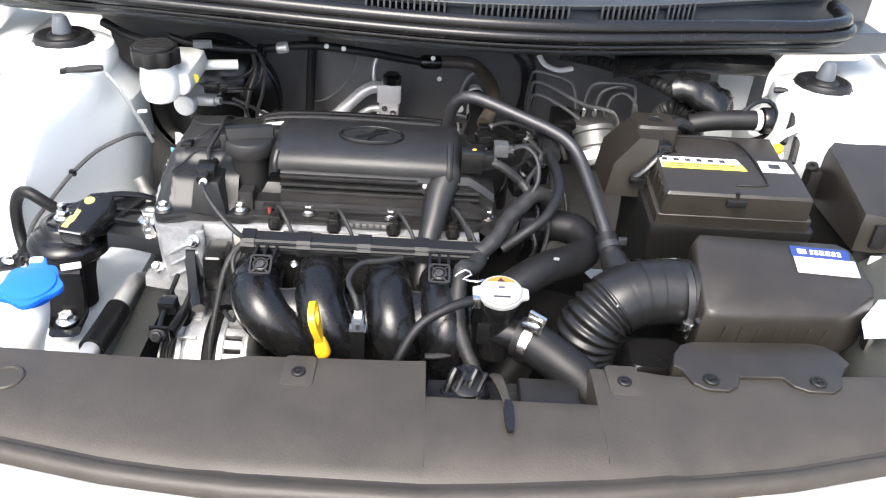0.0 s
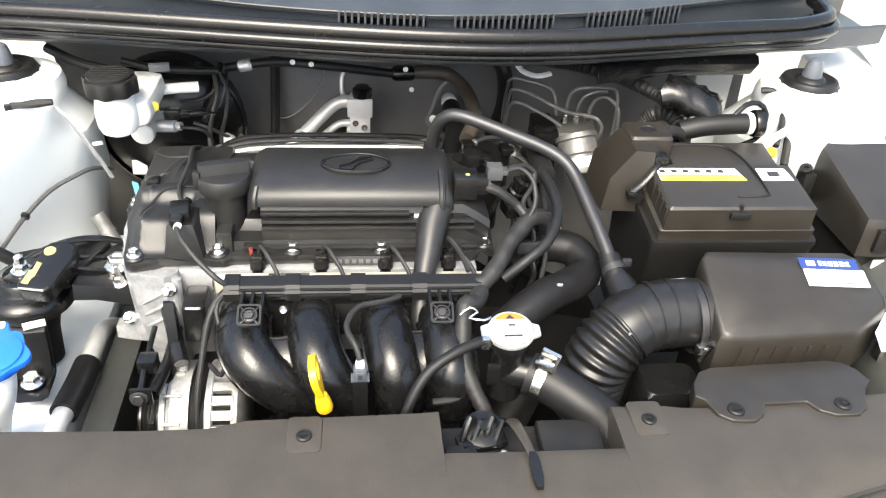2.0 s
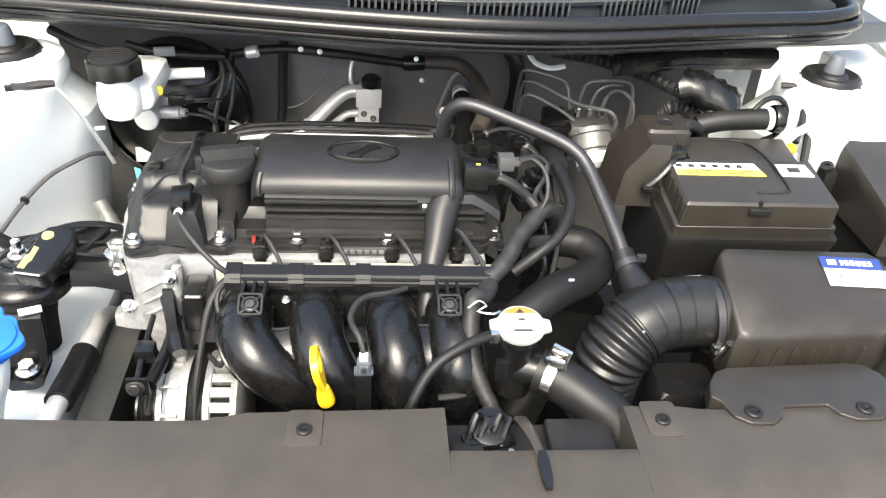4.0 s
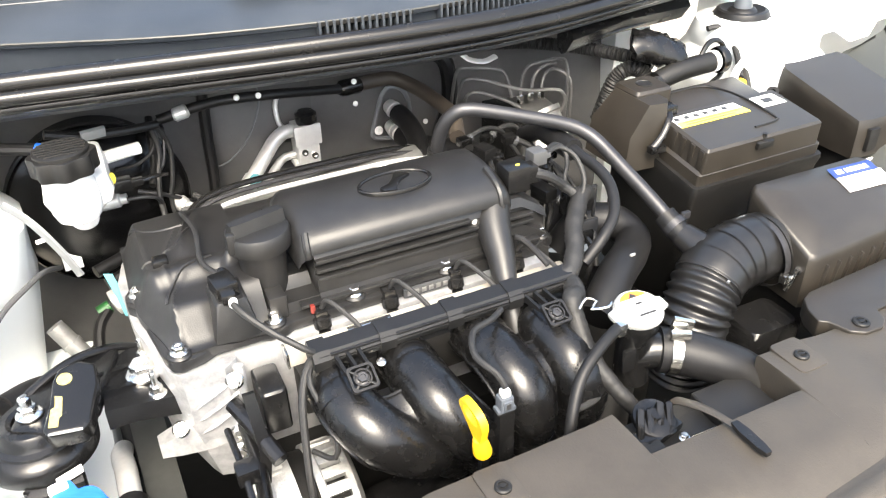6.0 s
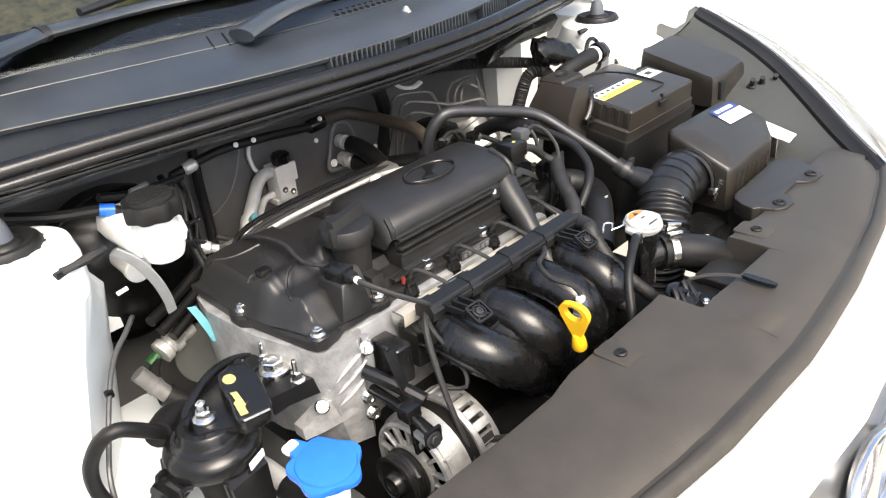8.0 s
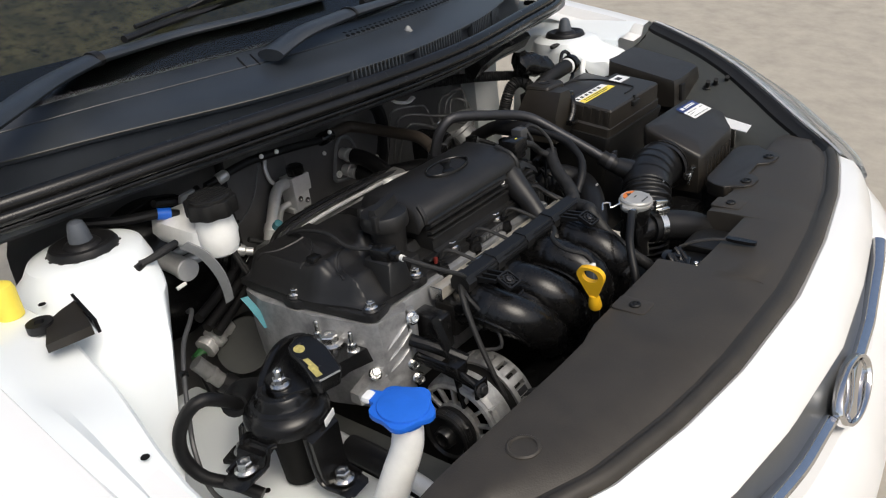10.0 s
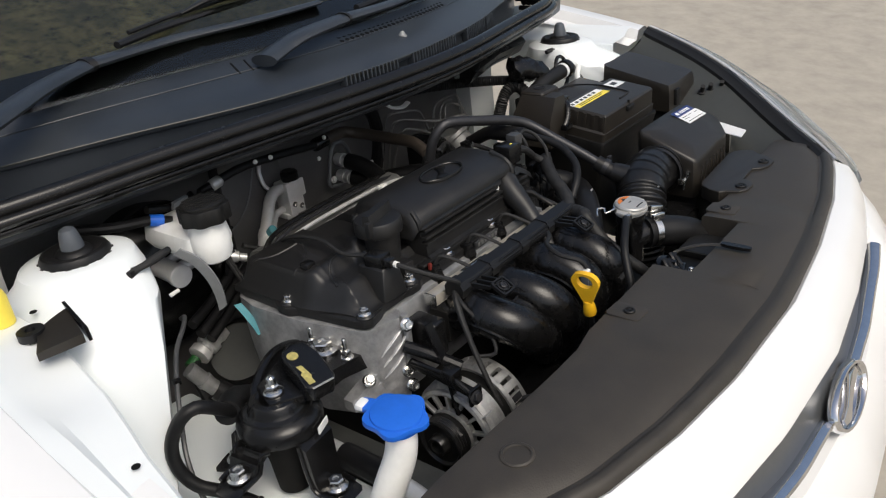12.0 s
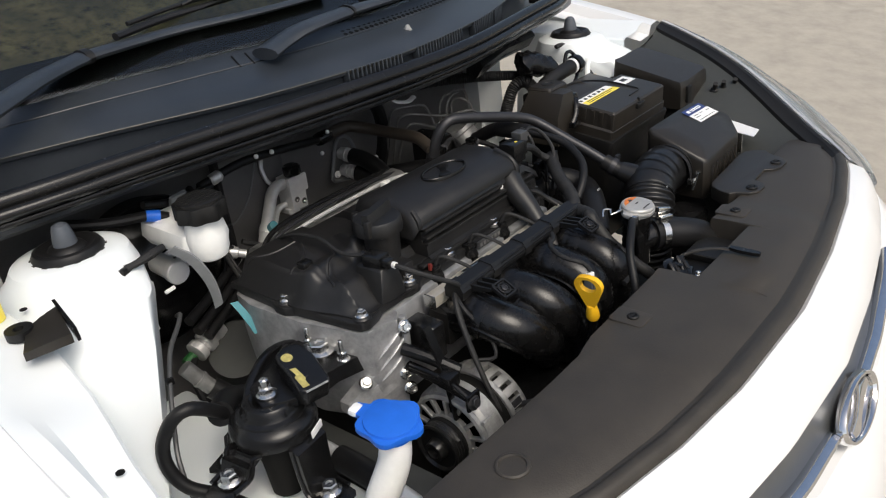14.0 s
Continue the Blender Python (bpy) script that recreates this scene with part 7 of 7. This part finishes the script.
part("rim", lathe([(0.1215, 0.024), (0.1245, 0.026), (0.1245, 0.038), (0.1215, 0.04)], (-0.42, 0.515, 0.835), 48, (0, 1, 0), closed=True), M["satin"], boo)
part("sticker", box((-0.49, 0.511, 0.76), (-0.465, 0.513, 0.785), 0.0003, turn=(-12, 0, 0)), M["label"], boo, "white paper sticker")

rh3 = thing("reservoir_hose", (-0.40, 0.47, 0.97), "dark rubber hose behind the brake reservoir", "hose")
part("hose", tube([(-0.46, 0.455, 0.985), (-0.42, 0.462, 0.972), (-0.37, 0.475, 0.963), (-0.325, 0.49, 0.957)], 0.006, 10), M["hose"], rh3)
part("foil_tag", box((-0.42, 0.452, 0.968), (-0.39, 0.458, 0.982), 0.001, turn=(20, 0, 12)), M["grey"], rh3, "grey folded foil tag")
for p, r in (([(-0.335, 0.50, 0.955), (-0.33, 0.495, 0.92), (-0.34, 0.48, 0.885), (-0.345, 0.465, 0.85), (-0.34, 0.44, 0.80)], 0.004), ([(-0.325, 0.50, 0.95), (-0.315, 0.50, 0.92), (-0.32, 0.49, 0.88), (-0.33, 0.48, 0.84), (-0.32, 0.45, 0.78)], 0.0032), ([(-0.39, 0.50, 0.90), (-0.36, 0.495, 0.905), (-0.34, 0.50, 0.915), (-0.33, 0.51, 0.93)], 0.0028), ([(-0.30, 0.48, 0.85), (-0.27, 0.47, 0.83), (-0.25, 0.46, 0.81), (-0.24, 0.43, 0.78)], 0.005)):
    solid("bulkhead_lead", tube(p, r, 8), M["loom"], "thin black lead beside the brake pipes", "cable", "bulkhead leads", at=p[0])
pk = solid("level_sensor", join(box((-0.400, 0.415, 0.905), (-0.376, 0.432, 0.922), 0.003), box((-0.380, 0.418, 0.908), (-0.362, 0.429, 0.918), 0.002), tube([(-0.365, 0.423, 0.913), (-0.345, 0.43, 0.912), (-0.33, 0.455, 0.90)], 0.003, 8)), M["satin"], "small black fluid level plug", "connector", at=(-0.39, 0.42, 0.90))

for p in [[(-0.287, 0.5, 0.801), (-0.334, 0.48, 0.789), (-0.385, 0.46, 0.775), (-0.44, 0.44, 0.764)], [(-0.275, 0.5, 0.788), (-0.321, 0.48, 0.775), (-0.371, 0.46, 0.76), (-0.425, 0.44, 0.747)], [(-0.305, 0.5, 0.816), (-0.352, 0.48, 0.803), (-0.403, 0.46, 0.792), (-0.45, 0.44, 0.787)]]:
    solid("bulkhead_hose", tube(p, 0.0085, 12), M["hose"], "dark rubber hose below the brake booster", "hose", "bulkhead hoses", at=p[0])

# ---- left wing: sensor lead, strap, looms ----
ab = thing("sensor_lead", (-0.575, 0.32, 0.95), "black sleeved sensor lead across the strut tower", "cable")
part("plug", join(box((-0.582, 0.312, 0.965), (-0.566, 0.322, 0.974), 0.002, turn=(0, 0, 25)),), M["matte"], ab)
part("sleeve", tube([(-0.572, 0.318, 0.971), (-0.556, 0.313, 0.974), (-0.535, 0.313, 0.977), (-0.517, 0.316, 0.978)], lambda t: 0.0052 + 0.0008 * math.sin(t * 30), 10), M["loom"], ab)
part("lead", tube([(-0.485, 0.40, 0.83), (-0.50, 0.36, 0.852), (-0.52, 0.335, 0.852), (-0.550, 0.312, 0.840), (-0.578, 0.281, 0.817), (-0.605, 0.246, 0.785), (-0.628, 0.213, 0.75), (-0.632, 0.19, 0.70), (-0.61, 0.17, 0.66)], 0.0034, 8), M["darkgrey"], ab)
part("grommet", box((-0.583, 0.277, 0.812), (-0.573, 0.286, 0.822), 0.002), M["satin"], ab)
part("pin", tube([(-0.500, 0.383, 0.881), (-0.485, 0.381, 0.884)], 0.003, 8), M["milky"], ab, "white plastic cable pin")
sp = thing("grey_strap_hose", (-0.49, 0.29, 0.85), "flat grey ribbed hose cover", "hose")
side = Vector((0.42, -0.74, 0.52)) * 0.0078
edge = Vector((0.8, 0.5, 0.1)) * 0.0016
path = smooth_path([(-0.512, 0.308, 0.974), (-0.492, 0.301, 0.952), (-0.476, 0.302, 0.918), (-0.466, 0.310, 0.886), (-0.460, 0.320, 0.858)], 0.006)
part("strap", bevelled(loft([[tuple(Vector(c) + side + edge), tuple(Vector(c) + side - edge), tuple(Vector(c) - edge * 1.6), tuple(Vector(c) - side - edge), tuple(Vector(c) - side + edge)] for c in path]), 0.0006), M["strap"], sp)
ht = thing("fat_wing_hose", (-0.57, 0.17, 0.7), "black rubber hose curling past the engine mount", "hose")
part("hose", tube([(-0.555, 0.2, 0.785), (-0.586, 0.193, 0.815), (-0.607, 0.195, 0.828), (-0.625, 0.203, 0.82), (-0.641, 0.212, 0.79), (-0.644, 0.211, 0.755), (-0.634, 0.196, 0.725), (-0.609, 0.172, 0.705), (-0.593, 0.141, 0.69)], 0.0088, 14), M["hose"], ht)
part("cross_hose", tube([(-0.565, 0.20, 0.79), (-0.53, 0.235, 0.775), (-0.49, 0.25, 0.75)], 0.017, 14), M["hose"], ht)
cpipe = thing("coolant_pipe", (-0.48, 0.32, 0.7), "grey metal coolant pipe with black hose", "pipe")
part("pipe", tube([(-0.512, 0.370, 0.766), (-0.497, 0.36, 0.738), (-0.482, 0.350, 0.712)], 0.0118, 16), M["dullalu"], cpipe)
part("bead", tube([(-0.499, 0.3615, 0.742), (-0.4965, 0.3595, 0.737)], 0.0135, 16), M["dullalu"], cpipe)
part("hose", tube([(-0.488, 0.354, 0.722), (-0.470, 0.335, 0.698), (-0.455, 0.29, 0.67), (-0.45, 0.2, 0.64)], 0.0165, 16), M["hose"], cpipe)
acf = thing("pipe_coupling", (-0.40, 0.47, 0.70), "ribbed aluminium pipe coupling with green band", "pipe coupling")
part("coupling", lathe([(0.012, 0), (0.019, 0.002), (0.019, 0.014), (0.0155, 0.017), (0.0155, 0.021), (0.0198, 0.024), (0.0198, 0.036), (0.0155, 0.038), (0.0155, 0.045), (0.018, 0.048), (0.018, 0.062), (0.011, 0.065)], (-0.442, 0.466, 0.714), 22, (0.93, 0.15, 0.28)), M["pipealu"], acf)
part("green_band", lathe([(0.0095, -0.022), (0.0095, -0.004)], (-0.442, 0.466, 0.714), 14, (0.93, 0.15, 0.28)), mat("green_plastic", (0.012, 0.09, 0.02), 0.5), acf, "green plastic band")
part("hose", tube([(-0.45, 0.462, 0.71), (-0.468, 0.44, 0.695), (-0.48, 0.39, 0.65)], 0.008, 10), M["hose"], acf)
canis = thing("compressor_pulley", (-0.33, 0.49, 0.66), "dull black round housing behind the engine mount", "housing")
part("shell", lathe([(0.0, 0.0), (0.046, 0.0), (0.050, 0.004), (0.050, 0.04), (0.046, 0.045)], (-0.352, 0.485, 0.668), 36, (0.8, 0.5, -0.3)), M["matte"], canis)
part("face", lathe([(0.0, -0.003), (0.045, -0.003), (0.048, 0.0), (0.048, 0.004)], (-0.385, 0.435, 0.70), 36, (-0.55, -0.45, 0.70)), M["housing"], canis, "dull grey end disc")
tl = thing("teal_tie", (-0.41, 0.345, 0.79), "teal plastic tag strip by the head", "tag")
part("strip", bevelled(loft([[(x - 0.017, y - 0.040, z + 0.014), (x - 0.007, y - 0.045, z + 0.014), (x - 0.007, y - 0.043, z + 0.015), (x - 0.017, y - 0.038, z + 0.015)] for x, y, z in ((-0.420, 0.368, 0.832), (-0.416, 0.360, 0.818), (-0.411, 0.349, 0.795), (-0.409, 0.344, 0.783))]), 0.0006), M["cyan"], tl)
al = thing("ac_hose_front", (-0.46, 0.05, 0.6), "black sleeved metal air-conditioning line", "pipe")
part("pipe", tube([(-0.470, 0.225, 0.660), (-0.471, 0.19, 0.682), (-0.4685, 0.155, 0.692), (-0.4685, 0.10, 0.692), (-0.469, 0.065, 0.693), (-0.472, 0.012, 0.694), (-0.475, -0.04, 0.690), (-0.48, -0.09, 0.67)], 0.0125, 16), M["pipealu"], al)
part("sleeve", tube([(-0.4685, 0.105, 0.692), (-0.469, 0.065, 0.693), (-0.472, 0.012, 0.694)], 0.0175, 16), M["hose"], al, "black rubber sleeve")
part("channel", bevelled(loft([[(-0.456, 0.25, z), (-0.416, 0.25, z), (-0.410, -0.12, z), (-0.448, -0.12, z)] for z in (0.60, 0.677)]), 0.004), M["greypaint"], al, "dark grey painted cross channel")
for s in (1,):
    sb = thing("fender_bracket", (-0.72, 0.25, 0.98), "bent black steel bracket on the wing rail", "bracket")
    part("plate", bevelled(loft([[(-0.738, 0.236, 0.962), (-0.712, 0.286, 0.962), (-0.712, 0.286, 0.972), (-0.738, 0.236, 0.972)], [(-0.716, 0.229, 0.963), (-0.692, 0.292, 0.964), (-0.692, 0.292, 0.975), (-0.716, 0.229, 0.974)], [(-0.690, 0.224, 0.963), (-0.670, 0.298, 0.964), (-0.670, 0.298, 0.976), (-0.690, 0.224, 0.974)]]), 0.0015), M["casing"], sb)
    part("flange", bevelled(loft([[(-0.686, 0.224, 0.962), (-0.668, 0.304, 0.962), (-0.664, 0.304, 0.962), (-0.682, 0.224, 0.962)], [(-0.687, 0.224, 0.979), (-0.671, 0.304, 0.982), (-0.667, 0.304, 0.982), (-0.683, 0.224, 0.979)]]), 0.001), M["blackpaint"], sb)
    part("bush", lathe([(0.015, 0), (0.015, 0.010), (0.006, 0.010), (0.005, 0.004), (0, 0.004)], (-0.719, 0.287, 0.966), 20), M["rubber"], sb)
fc = solid("hinge_plug", lathe([(0.015, 0), (0.015, 0.034), (0.013, 0.041), (0.008, 0.044), (0, 0.044)], (-0.723, 0.354, 0.966), 20), M["labely"], "yellow plastic plug on the wing", "plug", at=(-0.723, 0.354, 0.966))

# ---- air-conditioning valve and pipes on the firewall ----
acv = thing("expansion_valve", (-0.10, 0.59, 0.80), "aluminium air-conditioning valve block with pipes", "expansion valve")
part("block", box((-0.120, 0.565, 0.812), (-0.084, 0.605, 0.876), 0.003), M["brightalu"], acv)
part("flange", box((-0.124, 0.560, 0.846), (-0.080, 0.567, 0.880), 0.003), M["brightalu"], acv, "machined valve flange")
part("foot", box((-0.126, 0.572, 0.806), (-0.100, 0.600, 0.816), 0.002), M["brightalu"], acv)
for x, z in ((-0.110, 0.834), (-0.094, 0.826), (-0.093, 0.864)):
    part("port_screw", lathe([(0.0055, 0), (0.0055, 0.003), (0.003, 0.003), (0.003, 0.001), (0, 0.001)], (x, 0.5655, z), 12, (0, -1, 0.1)), M["steel"], acv)
part("cap", lathe([(0.016, 0), (0.017, 0.004), (0.017, 0.016), (0.013, 0.020), (0, 0.021)], (-0.098, 0.578, 0.878), 22), M["satin"], acv, "black screw cap")
part("wide_pipe", tube([(-0.115, 0.585, 0.866), (-0.135, 0.585, 0.866), (-0.152, 0.580, 0.858), (-0.165, 0.572, 0.848), (-0.20, 0.548, 0.820), (-0.228, 0.528, 0.798), (-0.26, 0.50, 0.77)], 0.0112, 16), M["pipealu"], acv, "wide aluminium pipe")
part("thin_pipe", tube([(-0.115, 0.588, 0.824), (-0.138, 0.588, 0.822), (-0.155, 0.580, 0.813), (-0.178, 0.560, 0.80), (-0.20, 0.541, 0.787), (-0.23, 0.515, 0.765)], 0.0066, 12), M["pipealu"], acv, "thin aluminium pipe")
part("loop_pipe", tube([(-0.125, 0.60, 0.86), (-0.134, 0.612, 0.872), (-0.134, 0.622, 0.898), (-0.126, 0.625, 0.915)], 0.0042, 10), M["pipealu"], acv)
part("joint", lathe([(0.0125, -0.008), (0.0135, 0.0), (0.0125, 0.010)], (-0.207, 0.543, 0.815), 18, (0.55, 0.4, 0.5)), M["pipealu"], acv)
part("service_cap", lathe([(0.008, 0), (0.0085, 0.004), (0.0085, 0.014), (0.006, 0.016), (0, 0.016)], (-0.203, 0.533, 0.820), 16, (0.1, -0.7, 0.6)), M["cyan"], acv, "pale teal service cap")
part("saddle", box((-0.245, 0.505, 0.772), (-0.222, 0.525, 0.795), 0.003), M["milky"], acv, "pale plastic saddle")

# ---- heater pipes and hoses ----
htr = thing("heater_hoses", (0.05, 0.59, 0.82), "black heater hoses on aluminium stubs", "hose")
fl2 = [(0.022, 0.825), (0.026, 0.812), (0.075, 0.805), (0.09, 0.815), (0.092, 0.86), (0.08, 0.889), (0.062, 0.897), (0.044, 0.888)]
part("gasket_frame", tube([(x, 0.607, z) for x, z in fl2 + fl2[:1]], 0.0038, 8), M["grey"], htr, "grey edge of the firewall seal")
for z in (0.862, 0.826):
    part("stub", join(lathe([(0.0125, 0), (0.0125, 0.05)], (0.058, 0.612, z), 18, (0.05, -1, -0.05)), lathe([(0.0145, 0.014), (0.0145, 0.02)], (0.058, 0.612, z), 18, (0.05, -1, -0.05)), lathe([(0.0145, 0.028), (0.0145, 0.034)], (0.058, 0.612, z), 18, (0.05, -1, -0.05))), M["pipealu"], htr, "aluminium heater stub")
part("hose", tube([(0.06, 0.58, 0.860), (0.062, 0.55, 0.857), (0.062, 0.515, 0.845), (0.052, 0.475, 0.83), (0.045, 0.44, 0.82), (0.05, 0.41, 0.81)], 0.0165, 16), M["hose"], htr)
part("hose", tube([(0.06, 0.575, 0.824), (0.075, 0.535, 0.82), (0.105, 0.49, 0.825), (0.13, 0.45, 0.83), (0.12, 0.40, 0.83)], 0.0165, 16), M["hose"], htr)
part("screw", bolt_bm((0.032, 0.603, 0.826), 0.005, 0.005, (0, -1, 0.1)), M["label"], htr)
vl = thing("vacuum_line", (0.02, 0.56, 0.93), "brownish black vacuum hose along the firewall", "hose")
part("hose", tube([(-0.32, 0.535, 0.945), (-0.24, 0.53, 0.958), (-0.16, 0.525, 0.955), (-0.09, 0.54, 0.942), (-0.04, 0.552, 0.932)], 0.0075, 12), M["hose"], vl)
part("hose", tube([(-0.03, 0.556, 0.932), (0.02, 0.562, 0.932), (0.05, 0.562, 0.928), (0.072, 0.53, 0.920), (0.082, 0.47, 0.915), (0.078, 0.41, 0.915), (0.06, 0.36, 0.905)], 0.0115, 14), mat("brown_dusty_hose", (0.035, 0.028, 0.022), 0.55, bump=0.2, dirt=0.3, dirt_color=(0.09, 0.07, 0.05)), vl)
part("valve", lathe([(0.007, 0), (0.012, 0.006), (0.013, 0.014), (0.013, 0.036), (0.009, 0.042), (0.009, 0.055)], (-0.05, 0.553, 0.932), 18, (1, 0.1, 0)), M["satin"], vl, "black check valve")
part("valve", lathe([(0.006, 0), (0.010, 0.004), (0.010, 0.02), (0.007, 0.024)], (-0.30, 0.533, 0.948), 14, (1, -0.05, 0.2)), M["pipealu"], vl, "pale plastic check valve")
for i, (x, y, z) in enumerate(((-0.18, 0.515, 0.961), (-0.011, 0.588, 0.889), (-0.253, 0.592, 0.816), (-0.025, 0.545, 0.943), (0.095, 0.55, 0.85), (-0.21, 0.52, 0.962))):
    solid("insulation_clip", lathe([(0.004, 0), (0.0045, 0.002), (0.0035, 0.004), (0, 0.005)], (x, y, z), 14, (0, -1, 0.3)), M["milky"], "small white plastic insulation clip", "clip", "insulation clips", at=(x, y, z))
for p, r, nm in (([(-0.33, 0.55, 0.945), (-0.335, 0.52, 0.925), (-0.34, 0.50, 0.90), (-0.35, 0.47, 0.88)], 0.0055, "a"), ([(-0.245, 0.60, 0.96), (-0.25, 0.595, 0.88), (-0.255, 0.585, 0.80), (-0.27, 0.57, 0.72)], 0.0085, "b"), ([(0.13, 0.585, 0.955), (0.15, 0.58, 0.93), (0.155, 0.58, 0.87), (0.14, 0.59, 0.80)], 0.014, "c")):
    solid("firewall_cable", tube(p, r, 10), M["hose"], "black cable running down the firewall", "cable", "firewall cables", at=p[0])
wire = thing("thin_wire", (-0.16, 0.60, 0.85), "thin grey wire on the firewall pad", "wire")
part("wire", tube([(-0.165, 0.585, 0.955), (-0.165, 0.60, 0.91), (-0.19, 0.60, 0.86), (-0.225, 0.60, 0.83), (-0.245, 0.60, 0.826)], 0.0015, 6), M["grey"], wire)
wt = thing("white_cable_guide", (0.19, 0.55, 0.95), "curved white plastic cable guide", "cable guide")
part("guide", tube([(0.165, 0.56, 0.955), (0.175, 0.548, 0.943), (0.20, 0.54, 0.937), (0.225, 0.545, 0.94)], 0.006, 10, flat=0.5), M["label"], wt)

# ---- throttle-side clutter behind the cover end ----
th = thing("coolant_outlet", (0.06, 0.30, 0.80), "dark coolant outlet housing with sensor plugs", "coolant outlet")
part("housing", join(box((0.01, 0.26, 0.80), (0.10, 0.36, 0.885), 0.012, 3), lathe([(0.02, 0), (0.02, 0.04)], (0.06, 0.30, 0.87), 18)), M["matte"], th)
part("sensor", join(lathe([(0.008, 0), (0.008, 0.02), (0.011, 0.022), (0.011, 0.035)], (0.035, 0.29, 0.88), 14, (0.2, -0.2, 1)), bolt_bm((0.08, 0.28, 0.905), 0.006, 0.008)), M["satin"], th)
part("paint_mark", box((0.012, 0.298, 0.895), (0.020, 0.301, 0.903), 0.001), M["labely"], th, "yellow paint mark")
part("bolt", bolt_bm((0.03, 0.31, 0.886), 0.006, 0.008), M["steel"], th)
gb2 = thing("gearbox", (0.18, 0.2, 0.45), "dark gearbox casing beside the engine", "gearbox")
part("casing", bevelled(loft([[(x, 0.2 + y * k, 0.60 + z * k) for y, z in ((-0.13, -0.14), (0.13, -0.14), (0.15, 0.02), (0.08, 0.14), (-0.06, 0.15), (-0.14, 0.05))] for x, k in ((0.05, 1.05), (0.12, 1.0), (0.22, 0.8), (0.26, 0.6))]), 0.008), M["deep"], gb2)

# ---- small leads and plugs in the gap between engine and battery ----
rng = random.Random(11)
GAP = [[(0.15, 0.26, 0.90), (0.135, 0.23, 0.88), (0.145, 0.19, 0.865), (0.15, 0.15, 0.84), (0.14, 0.12, 0.80)],
       [(0.115, 0.31, 0.91), (0.14, 0.30, 0.90), (0.16, 0.27, 0.88), (0.165, 0.23, 0.85), (0.16, 0.18, 0.81)],
       [(0.06, 0.34, 0.905), (0.09, 0.345, 0.915), (0.12, 0.36, 0.905), (0.15, 0.38, 0.88), (0.17, 0.36, 0.84)],
       [(0.17, 0.33, 0.86), (0.18, 0.29, 0.865), (0.185, 0.25, 0.85), (0.19, 0.21, 0.82)],
       [(0.13, 0.40, 0.87), (0.16, 0.40, 0.885), (0.19, 0.41, 0.87), (0.21, 0.40, 0.83)]]
for p in GAP:
    ld = thing("harness_lead", p[0], "thin taped harness lead beside the engine", "cable", "harness leads")
    r = rng.uniform(0.0024, 0.0048)
    part("lead", tube(p, r, 8), M["loom"], ld)
    a = Vector(p[0])
    part("plug", box(a - Vector((0.009, 0.008, 0.006)), a + Vector((0.009, 0.008, 0.007)), 0.002, turn=(0, 0, rng.uniform(-40, 40))), M["satin"], ld, "black plug housing")
    part("seal", lathe([(r * 1.5, -0.003), (r * 1.6, 0.003)], Vector(p[0]).lerp(Vector(p[1]), 0.35), 8, Vector(p[1]) - a), M["darkgrey"], ld)
sv = thing("purge_valve", (0.16, 0.30, 0.82), "dark solenoid valve with metal bracket", "valve")
part("body", lathe([(0.0, 0), (0.013, 0.001), (0.014, 0.02), (0.011, 0.022), (0.011, 0.04), (0.006, 0.042), (0.006, 0.055)], (0.118, 0.255, 0.862), 18, (0.3, -0.3, 0.9)), M["satin"], sv)
part("bracket", bevelled(loft([[(0.125, 0.22, z), (0.165, 0.215, z), (0.165, 0.219, z), (0.125, 0.224, z)] for z in (0.80, 0.865)]), 0.001), M["darksteel"], sv, "thin steel bracket")
part("bolt", bolt_bm((0.145, 0.217, 0.85), 0.0055, 0.006, (0, -1, 0.1)), M["steel"], sv)
part("paint_mark", box((0.150, 0.2145, 0.842), (0.160, 0.2152, 0.849), 0.0002), M["labely"], sv, "yellow paint dab")
